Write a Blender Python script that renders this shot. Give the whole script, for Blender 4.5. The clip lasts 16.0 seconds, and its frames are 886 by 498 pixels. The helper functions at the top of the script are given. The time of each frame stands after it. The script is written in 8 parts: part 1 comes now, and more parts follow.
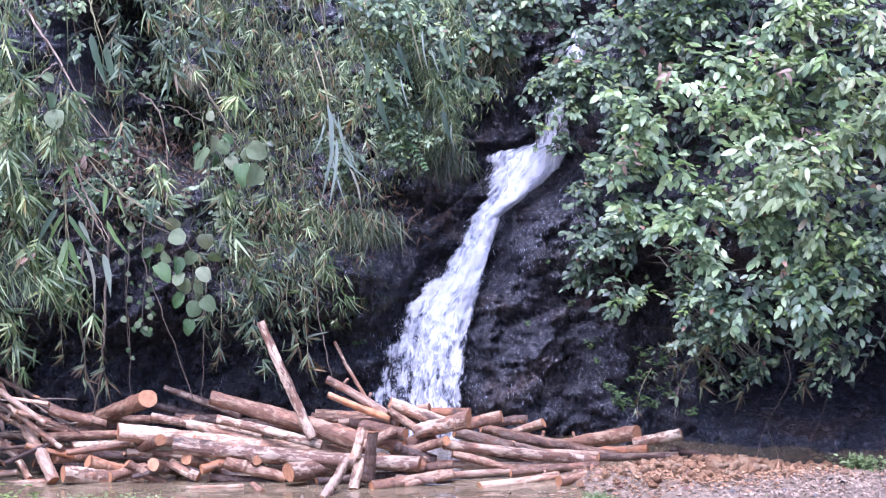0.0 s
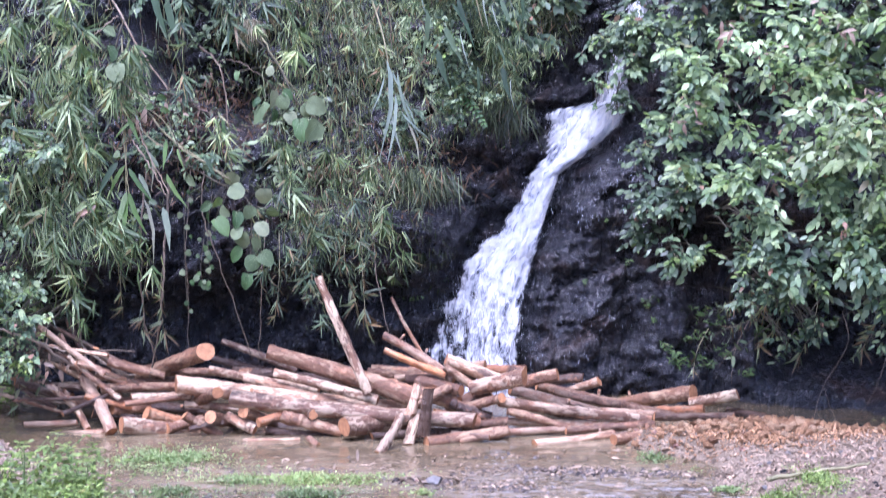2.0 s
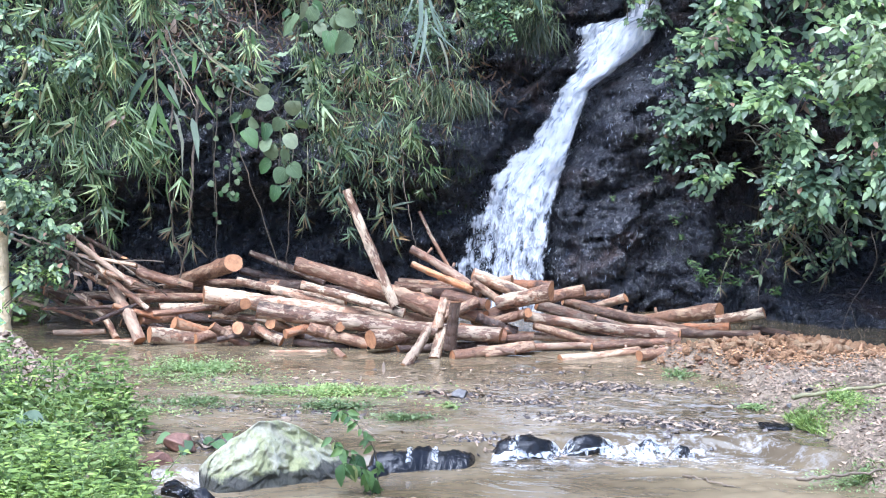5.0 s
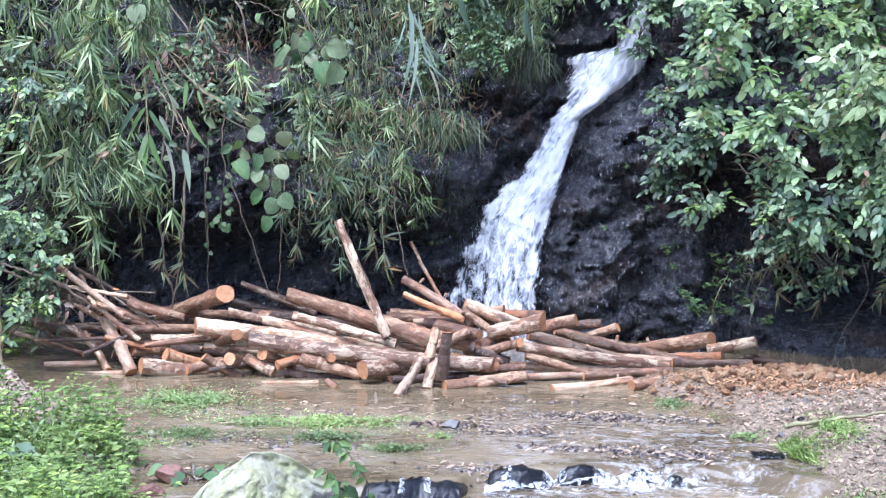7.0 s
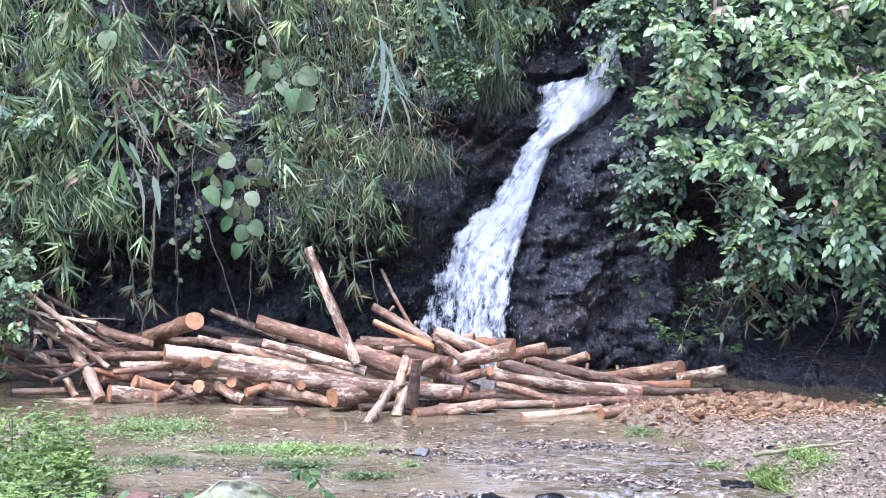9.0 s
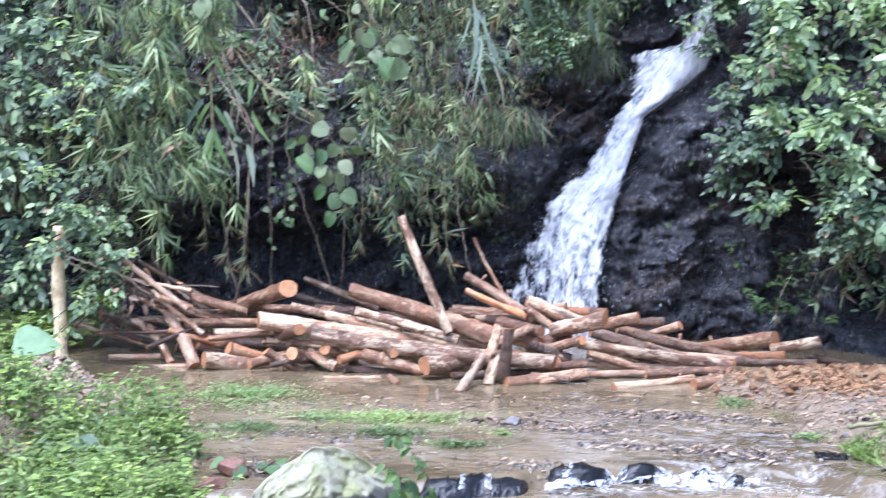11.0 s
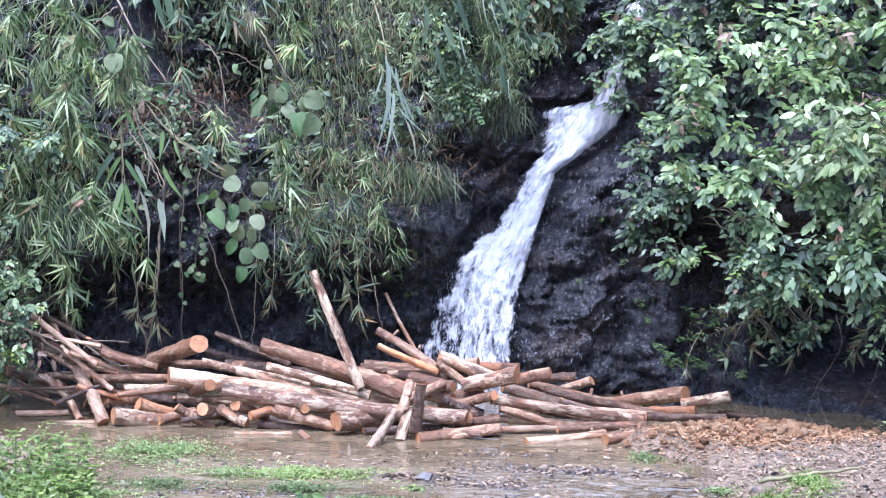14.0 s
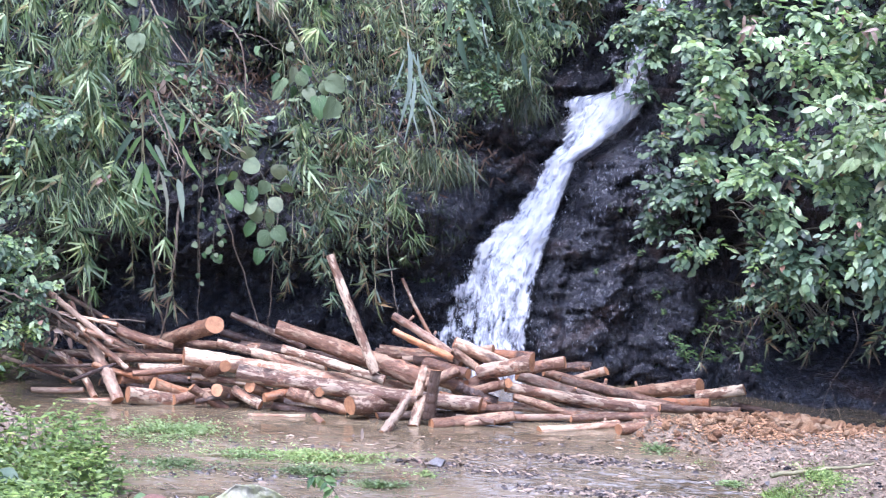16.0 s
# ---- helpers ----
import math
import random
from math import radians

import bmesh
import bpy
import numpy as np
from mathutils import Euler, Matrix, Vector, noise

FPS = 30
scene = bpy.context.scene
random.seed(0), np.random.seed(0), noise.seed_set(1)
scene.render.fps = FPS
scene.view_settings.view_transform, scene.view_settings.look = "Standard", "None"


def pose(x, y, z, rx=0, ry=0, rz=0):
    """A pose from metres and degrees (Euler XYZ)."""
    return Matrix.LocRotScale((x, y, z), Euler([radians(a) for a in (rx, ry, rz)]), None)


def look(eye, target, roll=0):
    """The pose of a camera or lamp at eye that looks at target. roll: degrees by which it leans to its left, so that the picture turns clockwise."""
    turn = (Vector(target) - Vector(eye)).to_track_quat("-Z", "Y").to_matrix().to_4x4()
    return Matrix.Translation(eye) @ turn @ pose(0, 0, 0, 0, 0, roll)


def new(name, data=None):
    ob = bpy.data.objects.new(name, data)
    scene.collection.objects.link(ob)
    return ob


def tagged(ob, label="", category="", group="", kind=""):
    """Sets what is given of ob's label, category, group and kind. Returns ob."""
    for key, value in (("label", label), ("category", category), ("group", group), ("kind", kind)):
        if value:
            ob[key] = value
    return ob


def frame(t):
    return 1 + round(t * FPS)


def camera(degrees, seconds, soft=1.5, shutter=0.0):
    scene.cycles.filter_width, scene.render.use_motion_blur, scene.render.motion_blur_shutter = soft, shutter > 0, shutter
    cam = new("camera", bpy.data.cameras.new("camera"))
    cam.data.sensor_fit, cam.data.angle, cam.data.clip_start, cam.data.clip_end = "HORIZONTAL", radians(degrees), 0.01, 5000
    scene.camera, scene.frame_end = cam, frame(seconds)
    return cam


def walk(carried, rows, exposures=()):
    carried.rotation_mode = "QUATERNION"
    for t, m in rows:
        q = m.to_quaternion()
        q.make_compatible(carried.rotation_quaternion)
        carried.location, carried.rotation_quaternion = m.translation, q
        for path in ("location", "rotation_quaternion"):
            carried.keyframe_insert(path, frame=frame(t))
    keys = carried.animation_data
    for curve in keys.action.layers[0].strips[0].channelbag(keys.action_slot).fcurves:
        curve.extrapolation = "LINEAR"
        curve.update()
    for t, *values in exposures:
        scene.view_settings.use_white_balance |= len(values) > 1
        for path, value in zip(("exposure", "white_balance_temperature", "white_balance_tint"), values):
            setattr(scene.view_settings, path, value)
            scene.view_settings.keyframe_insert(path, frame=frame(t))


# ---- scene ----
EYE = (0.0, 0.0, 3.2)
cam = camera(27.5, 16.0, soft=1.0, shutter=0.4)
# seconds, then the turn in degrees: from straight down upwards, lean, to the left
TURNS = [
    (0.0, 86.860, 0.000, 0.000), (0.5, 87.582, 0.097, 0.571), (1.0, 87.834, -0.475, 0.891),
    (1.5, 87.252, -0.831, 1.507), (2.0, 85.493, -0.578, 1.866), (2.5, 82.953, -0.961, 2.248),
    (3.0, 81.720, -2.109, 2.393), (3.5, 81.670, -2.630, 2.524), (4.0, 82.119, -2.147, 2.632),
    (6.5, 83.184, -0.878, 2.841), (7.0, 83.724, -1.041, 2.531), (7.5, 84.541, -1.120, 1.872),
    (8.0, 84.633, -1.189, 1.741), (10.5, 84.438, -1.486, 1.470), (11.0, 83.567, -1.282, 4.554),
    (11.5, 82.723, -1.056, 5.596), (12.0, 82.664, -0.912, 4.077), (12.5, 83.949, -0.247, 3.279),
    (13.0, 84.822, -0.067, 3.495), (13.5, 85.269, -1.308, 2.624), (14.0, 85.382, -1.623, 1.793),
    (14.5, 85.563, -1.098, 2.816), (15.0, 85.510, -1.178, 3.501), (15.5, 85.359, -1.866, 3.320),
    (16.0, 84.930, -2.892, 2.457),
]
walk(cam, [(t, pose(*EYE, up, lean, left)) for t, up, lean, left in TURNS],
     exposures=[(0.0, 1.34, 5000, 36), (2.0, 1.34, 5000, 33), (3.0, 1.34, 4980, 12), (6.5, 1.34, 4980, 13), (7.5, 1.34, 5020, 18), (10.5, 1.34, 5020, 19), (11.5, 1.34, 5020, 15), (12.5, 1.34, 5000, 16), (14.0, 1.34, 5000, 22), (16.0, 1.34, 5020, 25)])

# ---- light: a bright overcast sky behind and above the stream ----
SUN_ELEVATION, SUN_AZIMUTH = radians(63), radians(205)
world = bpy.data.worlds.new("sky")
scene.world = world
world.use_nodes = True
wn, wl = world.node_tree.nodes, world.node_tree.links
sky = wn.new("ShaderNodeTexSky")
sky.sky_type = "NISHITA"
sky.sun_disc = False
sky.sun_elevation, sky.sun_rotation = SUN_ELEVATION, SUN_AZIMUTH
sky.air_density, sky.dust_density, sky.ozone_density = 1.0, 4.0, 1.0
wl.new(sky.outputs[0], wn["Background"].inputs[0])
wn["Background"].inputs[1].default_value = 0.15
sun = new("sun", bpy.data.lights.new("sun", "SUN"))
sun.data.energy, sun.data.angle, sun.data.color = 2.75, radians(42), (1.0, 0.97, 0.92)
way = Vector((math.sin(SUN_AZIMUTH) * math.cos(SUN_ELEVATION), math.cos(SUN_AZIMUTH) * math.cos(SUN_ELEVATION), math.sin(SUN_ELEVATION)))
sun.matrix_world = look(way * 60, (0, 0, 0))
rng = np.random.default_rng(7)


# ---- materials ----
class Nodes:
    """A small wrapper for node trees."""

    def __init__(self, name):
        self.m = bpy.data.materials.new(name)
        self.m.use_nodes = True
        self.t = self.m.node_tree
        self.t.nodes.clear()
        self.out = self.t.nodes.new("ShaderNodeOutputMaterial")

    def add(self, kind):
        return self.t.nodes.new(kind)

    def put(self, sock, v):
        if isinstance(v, bpy.types.NodeSocket):
            self.t.links.new(v, sock)
        elif isinstance(v, tuple) and len(v) == 3 and sock.type == "RGBA":
            sock.default_value = (*v, 1)
        else:
            sock.default_value = v

    def coord(self, kind="Object", scale=(1, 1, 1), turn=(0, 0, 0)):
        c = self.add("ShaderNodeTexCoord")
        mp = self.add("ShaderNodeMapping")
        mp.inputs["Scale"].default_value = scale
        mp.inputs["Rotation"].default_value = turn
        self.put(mp.inputs[0], c.outputs[kind])
        return mp.outputs[0]

    def noise(self, vec, scale, detail=4, rough=0.55, warp=0.0):
        n = self.add("ShaderNodeTexNoise")
        self.put(n.inputs["Vector"], vec)
        self.put(n.inputs["Scale"], scale)
        self.put(n.inputs["Detail"], detail)
        self.put(n.inputs["Roughness"], rough)
        self.put(n.inputs["Distortion"], warp)
        return n.outputs[0]

    def ramp(self, fac, *stops):
        r = self.add("ShaderNodeValToRGB")
        e = r.color_ramp.elements
        while len(e) < len(stops):
            e.new(0.5)
        for k, (p, c) in zip(e, stops):
            k.position = p
            k.color = (*c, 1) if isinstance(c, tuple) else (c, c, c, 1)
        self.put(r.inputs[0], fac)
        return r.outputs[0]

    def mix(self, fac, a, b, how="MIX"):
        x = self.add("ShaderNodeMix")
        x.data_type, x.blend_type = "RGBA", how
        self.put(x.inputs[0], fac)
        self.put(x.inputs[6], a)
        self.put(x.inputs[7], b)
        return x.outputs[2]

    def math(self, op, a, b=0.0, c=0.0):
        x = self.add("ShaderNodeMath")
        x.operation = op
        for i, v in enumerate((a, b, c)):
            self.put(x.inputs[i], v)
        return x.outputs[0]

    def bump(self, height, dist=0.01, strength=1.0):
        b = self.add("ShaderNodeBump")
        self.put(b.inputs["Strength"], strength)
        self.put(b.inputs["Distance"], dist)
        self.put(b.inputs["Height"], height)
        return b.outputs[0]

    def attr(self, name, socket="Vector"):
        a = self.add("ShaderNodeAttribute")
        a.attribute_name = name
        return a.outputs[socket]

    def principled(self, colour, rough=0.6, normal=None, **more):
        p = self.add("ShaderNodeBsdfPrincipled")
        self.put(p.inputs["Base Color"], colour)
        self.put(p.inputs["Roughness"], rough)
        if normal is not None:
            self.put(p.inputs["Normal"], normal)
        for k, v in more.items():
            self.put(p.inputs[k.replace("_", " ")], v)
        return p.outputs[0]

    def shade(self, fac, a, b):
        x = self.add("ShaderNodeMixShader")
        self.put(x.inputs[0], fac)
        self.put(x.inputs[1], a)
        self.put(x.inputs[2], b)
        return x.outputs[0]

    def done(self, shader):
        self.put(self.out.inputs["Surface"], shader)
        return self.m


def rock_material(name, dark, light, moss, moss_amount, rough_lo, rough_hi, size=1.0):
    n = Nodes(name)
    co = n.coord("Object")
    big = n.noise(co, 0.9 * size, 6, 0.6, 0.5)
    fine = n.noise(co, 9 * size, 8, 0.65)
    grit = n.noise(co, 55 * size, 3, 0.6)
    base = n.ramp(n.mix(0.45, big, fine), (0.36, dark), (0.52, tuple((a + b) / 2.4 for a, b in zip(dark, light))), (0.68, light))
    patch = n.ramp(n.noise(co, 2.3 * size, 7, 0.7, 0.8), (0.62 - 0.25 * moss_amount, 0.0), (0.72 - 0.2 * moss_amount, 1.0))
    base = n.mix(n.math("MULTIPLY", patch, moss_amount), base, n.ramp(grit, (0.3, tuple(0.55 * v for v in moss)), (0.7, moss)))
    rough = n.ramp(n.noise(co, 5 * size, 5, 0.6), (0.38, rough_lo), (0.62, rough_hi))
    h = n.math("ADD", n.math("MULTIPLY", fine, 0.7), n.math("MULTIPLY", grit, 0.15))
    return n.done(n.principled(base, rough, n.bump(h, 0.05 / size)))


def leaf_material(name, lo, mid, hi, odd, odd_share=0.04, island=True, thin=0.3, rough=0.42):
    n = Nodes(name)
    r = n.add("ShaderNodeNewGeometry").outputs["Random Per Island"] if island else n.add("ShaderNodeObjectInfo").outputs["Random"]
    col = n.ramp(r, (0.0, lo), (0.45, mid), (0.9 - odd_share, hi), (1.0 - odd_share, hi), (1.0 - odd_share + 0.004, odd))
    co = n.coord("Object")
    if island:
        col = n.mix(0.8, col, n.ramp(n.add("ShaderNodeObjectInfo").outputs["Random"], (0.0, (0.45, 0.48, 0.46)), (0.4, (0.82, 0.84, 0.8)), (0.75, (1.0, 1.0, 0.92)), (1.0, (1.3, 1.25, 0.95))), "MULTIPLY")
    col = n.mix(0.45, col, n.ramp(n.noise(co, 3.0, 3), (0.3, 0.35), (0.7, 1.0)), "MULTIPLY")
    col = n.mix(0.3, col, n.ramp(n.noise(co, 60, 3), (0.3, 0.55), (0.7, 1.0)), "MULTIPLY")
    p = n.principled(col, n.ramp(n.noise(co, 25, 2), (0.3, rough - 0.1), (0.7, rough + 0.15)), n.bump(n.noise(co, 90, 2), 0.002))
    tr = n.add("ShaderNodeBsdfTranslucent")
    n.put(tr.inputs[0], n.mix(1.0, col, (1.0, 1.0, 0.55), "MULTIPLY"))
    return n.done(n.shade(thin, p, tr.outputs[0]))


def bark_material(name, dark, mid, pale, pale_share, wet=0.55):
    n = Nodes(name)
    info = n.add("ShaderNodeObjectInfo")
    c = n.add("ShaderNodeTexCoord")
    shift = n.add("ShaderNodeVectorMath")
    shift.operation = "MULTIPLY_ADD"
    n.put(shift.inputs[0], info.outputs["Random"])
    shift.inputs[1].default_value = (31, 17, 23)
    n.put(shift.inputs[2], c.outputs["Object"])
    mp = n.add("ShaderNodeMapping")
    mp.inputs["Scale"].default_value = (0.4, 1, 1)
    n.put(mp.inputs[0], shift.outputs[0])
    v = mp.outputs[0]
    streak = n.noise(v, 30, 8, 0.72, 0.8)
    blot = n.noise(v, 10, 6, 0.66, 0.7)
    col = n.ramp(streak, (0.3, dark), (0.47, mid), (0.66, tuple(min(1, 1.3 * x) for x in mid)))
    mask = n.ramp(n.math("ADD", n.math("MULTIPLY", blot, 0.7), n.math("MULTIPLY", n.noise(v, 34, 5, 0.7), 0.3)), (0.6 - 0.28 * pale_share, 0.0), (0.635 - 0.27 * pale_share, 0.95))
    col = n.mix(mask, col, n.ramp(n.noise(v, 30, 4), (0.3, tuple(0.55 * x for x in pale)), (0.7, pale)))
    # bark torn off, bare reddish wood under it, and soaked dark stretches
    torn = n.ramp(n.noise(v, 6.5, 6, 0.65, 0.6), (0.59, 0.0), (0.62, 0.9))
    col = n.mix(torn, col, n.ramp(streak, (0.35, (0.23, 0.11, 0.06)), (0.65, (0.52, 0.31, 0.19))))
    soaked = n.ramp(n.noise(v, 4.0, 6, 0.7, 0.5), (0.34, 0.85), (0.43, 0.0))
    col = n.mix(soaked, col, n.ramp(streak, (0.4, (0.025, 0.014, 0.01)), (0.62, (0.1, 0.06, 0.042))))
    col = n.mix(0.75, col, n.ramp(info.outputs["Random"], (0.0, (0.2, 0.155, 0.13)), (0.3, (0.58, 0.47, 0.39)), (0.65, (1.0, 0.86, 0.72)), (1.0, (1.15, 1.05, 0.9))), "MULTIPLY")
    ring = n.add("ShaderNodeTexWave")
    ring.wave_type, ring.bands_direction = "BANDS", "X"
    n.put(ring.inputs["Vector"], shift.outputs[0])
    n.put(ring.inputs["Scale"], 2.2)
    n.put(ring.inputs["Distortion"], 7.0)
    n.put(ring.inputs["Detail"], 3.0)
    h = n.math("ADD", streak, n.math("MULTIPLY", ring.outputs[1], 0.25))
    return n.done(n.principled(col, n.ramp(blot, (0.35, wet - 0.2), (0.65, wet + 0.1)), n.bump(n.math("ADD", h, n.math("MULTIPLY", blot, 0.8)), 0.02)))


def cut_material(name, inner, outer):
    n = Nodes(name)
    info = n.add("ShaderNodeObjectInfo")
    co = n.coord("Object")
    w = n.add("ShaderNodeTexWave")
    w.wave_type, w.rings_direction = "RINGS", "X"
    n.put(w.inputs["Vector"], co)
    n.put(w.inputs["Scale"], 38)
    n.put(w.inputs["Distortion"], 2.5)
    n.put(w.inputs["Detail"], 2)
    col = n.mix(n.math("MULTIPLY", w.outputs[1], 0.4), inner, outer)
    col = n.mix(n.ramp(n.noise(co, 18, 5, 0.7), (0.4, 0.0), (0.7, 0.7)), col, tuple(0.45 * x for x in outer))
    col = n.mix(0.5, col, n.ramp(info.outputs["Random"], (0.0, (0.35, 0.3, 0.28)), (1.0, (1, 1, 1))), "MULTIPLY")
    return n.done(n.principled(col, 0.65, n.bump(n.noise(co, 45, 4), 0.003)))


def plain_material(name, a, b, scale, rough=0.7, bump=0.004, random_tint=0.3):
    n = Nodes(name)
    co = n.coord("Object")
    k = n.noise(co, scale, 6, 0.6, 0.3)
    col = n.ramp(k, (0.32, a), (0.68, b))
    r = n.add("ShaderNodeNewGeometry").outputs["Random Per Island"]
    col = n.mix(random_tint, col, n.ramp(r, (0.0, 0.25), (1.0, 1.0)), "MULTIPLY")
    return n.done(n.principled(col, rough, n.bump(n.noise(co, scale * 5, 4), bump)))




def cliff_material():
    n = Nodes("wet_cliff_rock")
    co = n.coord("Object", (1, 1, 1.5), (0, 0.35, 0))
    drip = n.coord("Object", (1, 1, 0.34), (0, -0.12, 0))
    big, mid, fine, grit = n.noise(co, 0.8, 6, 0.6, 0.5), n.noise(co, 4.5, 8, 0.7, 0.4), n.noise(co, 21, 8, 0.72), n.noise(co, 75, 4, 0.6)
    run, thread = n.noise(drip, 9, 6, 0.7, 0.5), n.noise(drip, 34, 5, 0.7, 0.4)
    tone = n.math("ADD", n.math("MULTIPLY", mid, 0.5), n.math("MULTIPLY", fine, 0.5))
    # darkest stops raised and blued, so bluish haze is part of the colour
    col = n.ramp(tone, (0.36, (0.009, 0.01, 0.0145)), (0.48, (0.019, 0.0195, 0.027)), (0.57, (0.036, 0.035, 0.038)), (0.66, (0.1, 0.094, 0.094)))
    rust = n.ramp(n.noise(co, 0.9, 5, 0.6, 0.6), (0.53, 0.0), (0.64, 0.75))
    col = n.mix(rust, col, n.ramp(fine, (0.35, (0.018, 0.01, 0.008)), (0.7, (0.085, 0.046, 0.03))))
    col = n.mix(n.ramp(n.noise(co, 6.5, 6, 0.7, 0.6), (0.6, 0.0), (0.7, 0.7)), col, n.ramp(grit, (0.3, (0.01, 0.016, 0.006)), (0.7, (0.05, 0.066, 0.022))))
    # pale streaks down the face: water threads, with wet glints put into the colour
    streak = n.math("MULTIPLY", n.ramp(run, (0.56, 0.0), (0.63, 1.0)), n.ramp(thread, (0.54, 0.0), (0.62, 0.8)))
    col = n.mix(streak, col, n.ramp(grit, (0.3, (0.12, 0.12, 0.135)), (0.7, (0.4, 0.4, 0.43))))
    rough = n.ramp(run, (0.36, 0.6), (0.52, 0.25))
    sheen = n.noise(drip, 24, 3, 0.55, 0.7)
    h = n.math("ADD", n.math("MULTIPLY", sheen, 0.55), n.math("ADD", n.math("MULTIPLY", n.noise(co, 5, 5, 0.6, 0.5), 1.0), n.math("MULTIPLY", fine, 0.3)))
    return n.done(n.principled(col, rough, n.bump(h, 0.09), Coat_Weight=n.ramp(run, (0.46, 0.0), (0.54, 1.0)), Coat_Roughness=0.04, Coat_Normal=n.bump(h, 0.07)))


CLIFF = cliff_material()


def ledge_material():
    """Black rock with a film of running water: smooth gloss over a soft relief."""
    n = Nodes("running_wet_ledge")
    co = n.coord("Object")
    a, b = n.noise(co, 6, 5, 0.6, 0.5), n.noise(co, 26, 6, 0.65)
    col = n.ramp(n.mix(0.5, a, b), (0.38, (0.002, 0.002, 0.003)), (0.6, (0.011, 0.01, 0.01)), (0.72, (0.05, 0.04, 0.025)))
    return n.done(n.principled(col, n.ramp(a, (0.4, 0.07), (0.6, 0.22)), n.bump(n.math("ADD", a, n.math("MULTIPLY", b, 0.25)), 0.035)))


LEDGE = ledge_material()
BLACK_ROCK = rock_material("wet_black_rock", (0.004, 0.004, 0.005), (0.022, 0.02, 0.02), (0.03, 0.04, 0.015), 0.12, 0.06, 0.3, 4)


def boulder_material():
    n = Nodes("pale_mossy_rock")
    co = n.coord("Object", (1, 1, 0.7), (0, 0.3, 0))
    a, b, c = n.noise(co, 3.5, 7, 0.65, 0.6), n.noise(co, 17, 8, 0.7, 0.4), n.noise(co, 60, 4, 0.6)
    col = n.ramp(n.mix(0.5, a, b), (0.36, (0.22, 0.205, 0.135)), (0.5, (0.34, 0.325, 0.225)), (0.62, (0.47, 0.455, 0.34)))
    moss = n.ramp(n.noise(co, 5, 7, 0.72, 0.6), (0.46, 0.0), (0.56, 0.85))
    col = n.mix(moss, col, n.ramp(b, (0.35, (0.2, 0.21, 0.085)), (0.65, (0.38, 0.39, 0.18))))
    crack = n.ramp(n.noise(co, 9, 6, 0.75, 1.2), (0.35, 0.85), (0.39, 0.0))
    col = n.mix(crack, col, (0.1, 0.1, 0.075))
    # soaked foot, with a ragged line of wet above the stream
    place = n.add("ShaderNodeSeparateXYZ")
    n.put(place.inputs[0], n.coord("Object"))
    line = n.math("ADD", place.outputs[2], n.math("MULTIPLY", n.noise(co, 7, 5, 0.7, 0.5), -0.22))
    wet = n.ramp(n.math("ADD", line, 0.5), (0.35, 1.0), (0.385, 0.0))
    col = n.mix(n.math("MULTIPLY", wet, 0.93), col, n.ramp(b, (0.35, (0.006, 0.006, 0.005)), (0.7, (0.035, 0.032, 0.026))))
    return n.done(n.principled(col, n.mix(wet, (0.7, 0.7, 0.7), (0.4, 0.4, 0.4)), n.bump(n.math("ADD", b, n.math("MULTIPLY", c, 0.3)), 0.03)))


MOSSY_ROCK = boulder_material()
GREY_STONE = rock_material("grey_stone", (0.07, 0.065, 0.06), (0.26, 0.24, 0.22), (0.1, 0.1, 0.06), 0.1, 0.3, 0.7, 6)
RUST_STONE = rock_material("rust_stone", (0.13, 0.06, 0.04), (0.32, 0.18, 0.13), (0.1, 0.1, 0.06), 0.1, 0.3, 0.7, 6)

BAMBOO_LEAF = leaf_material("bamboo_leaf", (0.03, 0.058, 0.022), (0.11, 0.17, 0.065), (0.36, 0.44, 0.2), (0.32, 0.26, 0.12), 0.06)
BAMBOO_SPRAY = leaf_material("bamboo_spray", (0.045, 0.085, 0.03), (0.17, 0.26, 0.1), (0.62, 0.72, 0.38), (0.34, 0.28, 0.13), 0.05)
OLIVE_SPRAY = leaf_material("olive_bamboo_spray", (0.04, 0.06, 0.03), (0.145, 0.19, 0.09), (0.46, 0.53, 0.29), (0.3, 0.2, 0.11), 0.1)
# darker copy of the bamboo spray, with shade put into the leaf colour
SHADED_SPRAY = leaf_material("shaded_bamboo_spray", (0.025, 0.05, 0.028), (0.085, 0.145, 0.08), (0.34, 0.44, 0.26), (0.3, 0.22, 0.12), 0.06)
OLIVE_LEAF = leaf_material("olive_bamboo_leaf", (0.04, 0.058, 0.028), (0.115, 0.15, 0.07), (0.31, 0.37, 0.19), (0.28, 0.18, 0.1), 0.1)
DARK_BLADE = leaf_material("dark_green_blade", (0.03, 0.06, 0.03), (0.06, 0.11, 0.05), (0.12, 0.18, 0.09), (0.16, 0.2, 0.1), 0.1, island=False, thin=0.25)
GREEN_CULM = plain_material("green_culm", (0.1, 0.12, 0.045), (0.27, 0.29, 0.12), 9, 0.5)
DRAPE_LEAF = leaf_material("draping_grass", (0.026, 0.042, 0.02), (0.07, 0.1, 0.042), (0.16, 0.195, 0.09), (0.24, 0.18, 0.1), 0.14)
SHRUB_LEAF = leaf_material("shrub_leaf", (0.034, 0.064, 0.036), (0.11, 0.175, 0.096), (0.31, 0.4, 0.22), (0.34, 0.19, 0.12), 0.015, thin=0.22, rough=0.4)
CLIMBER_LEAF = leaf_material("dark_climber_leaf", (0.022, 0.045, 0.028), (0.07, 0.12, 0.07), (0.2, 0.28, 0.16), (0.34, 0.2, 0.12), 0.02, thin=0.2, rough=0.4)
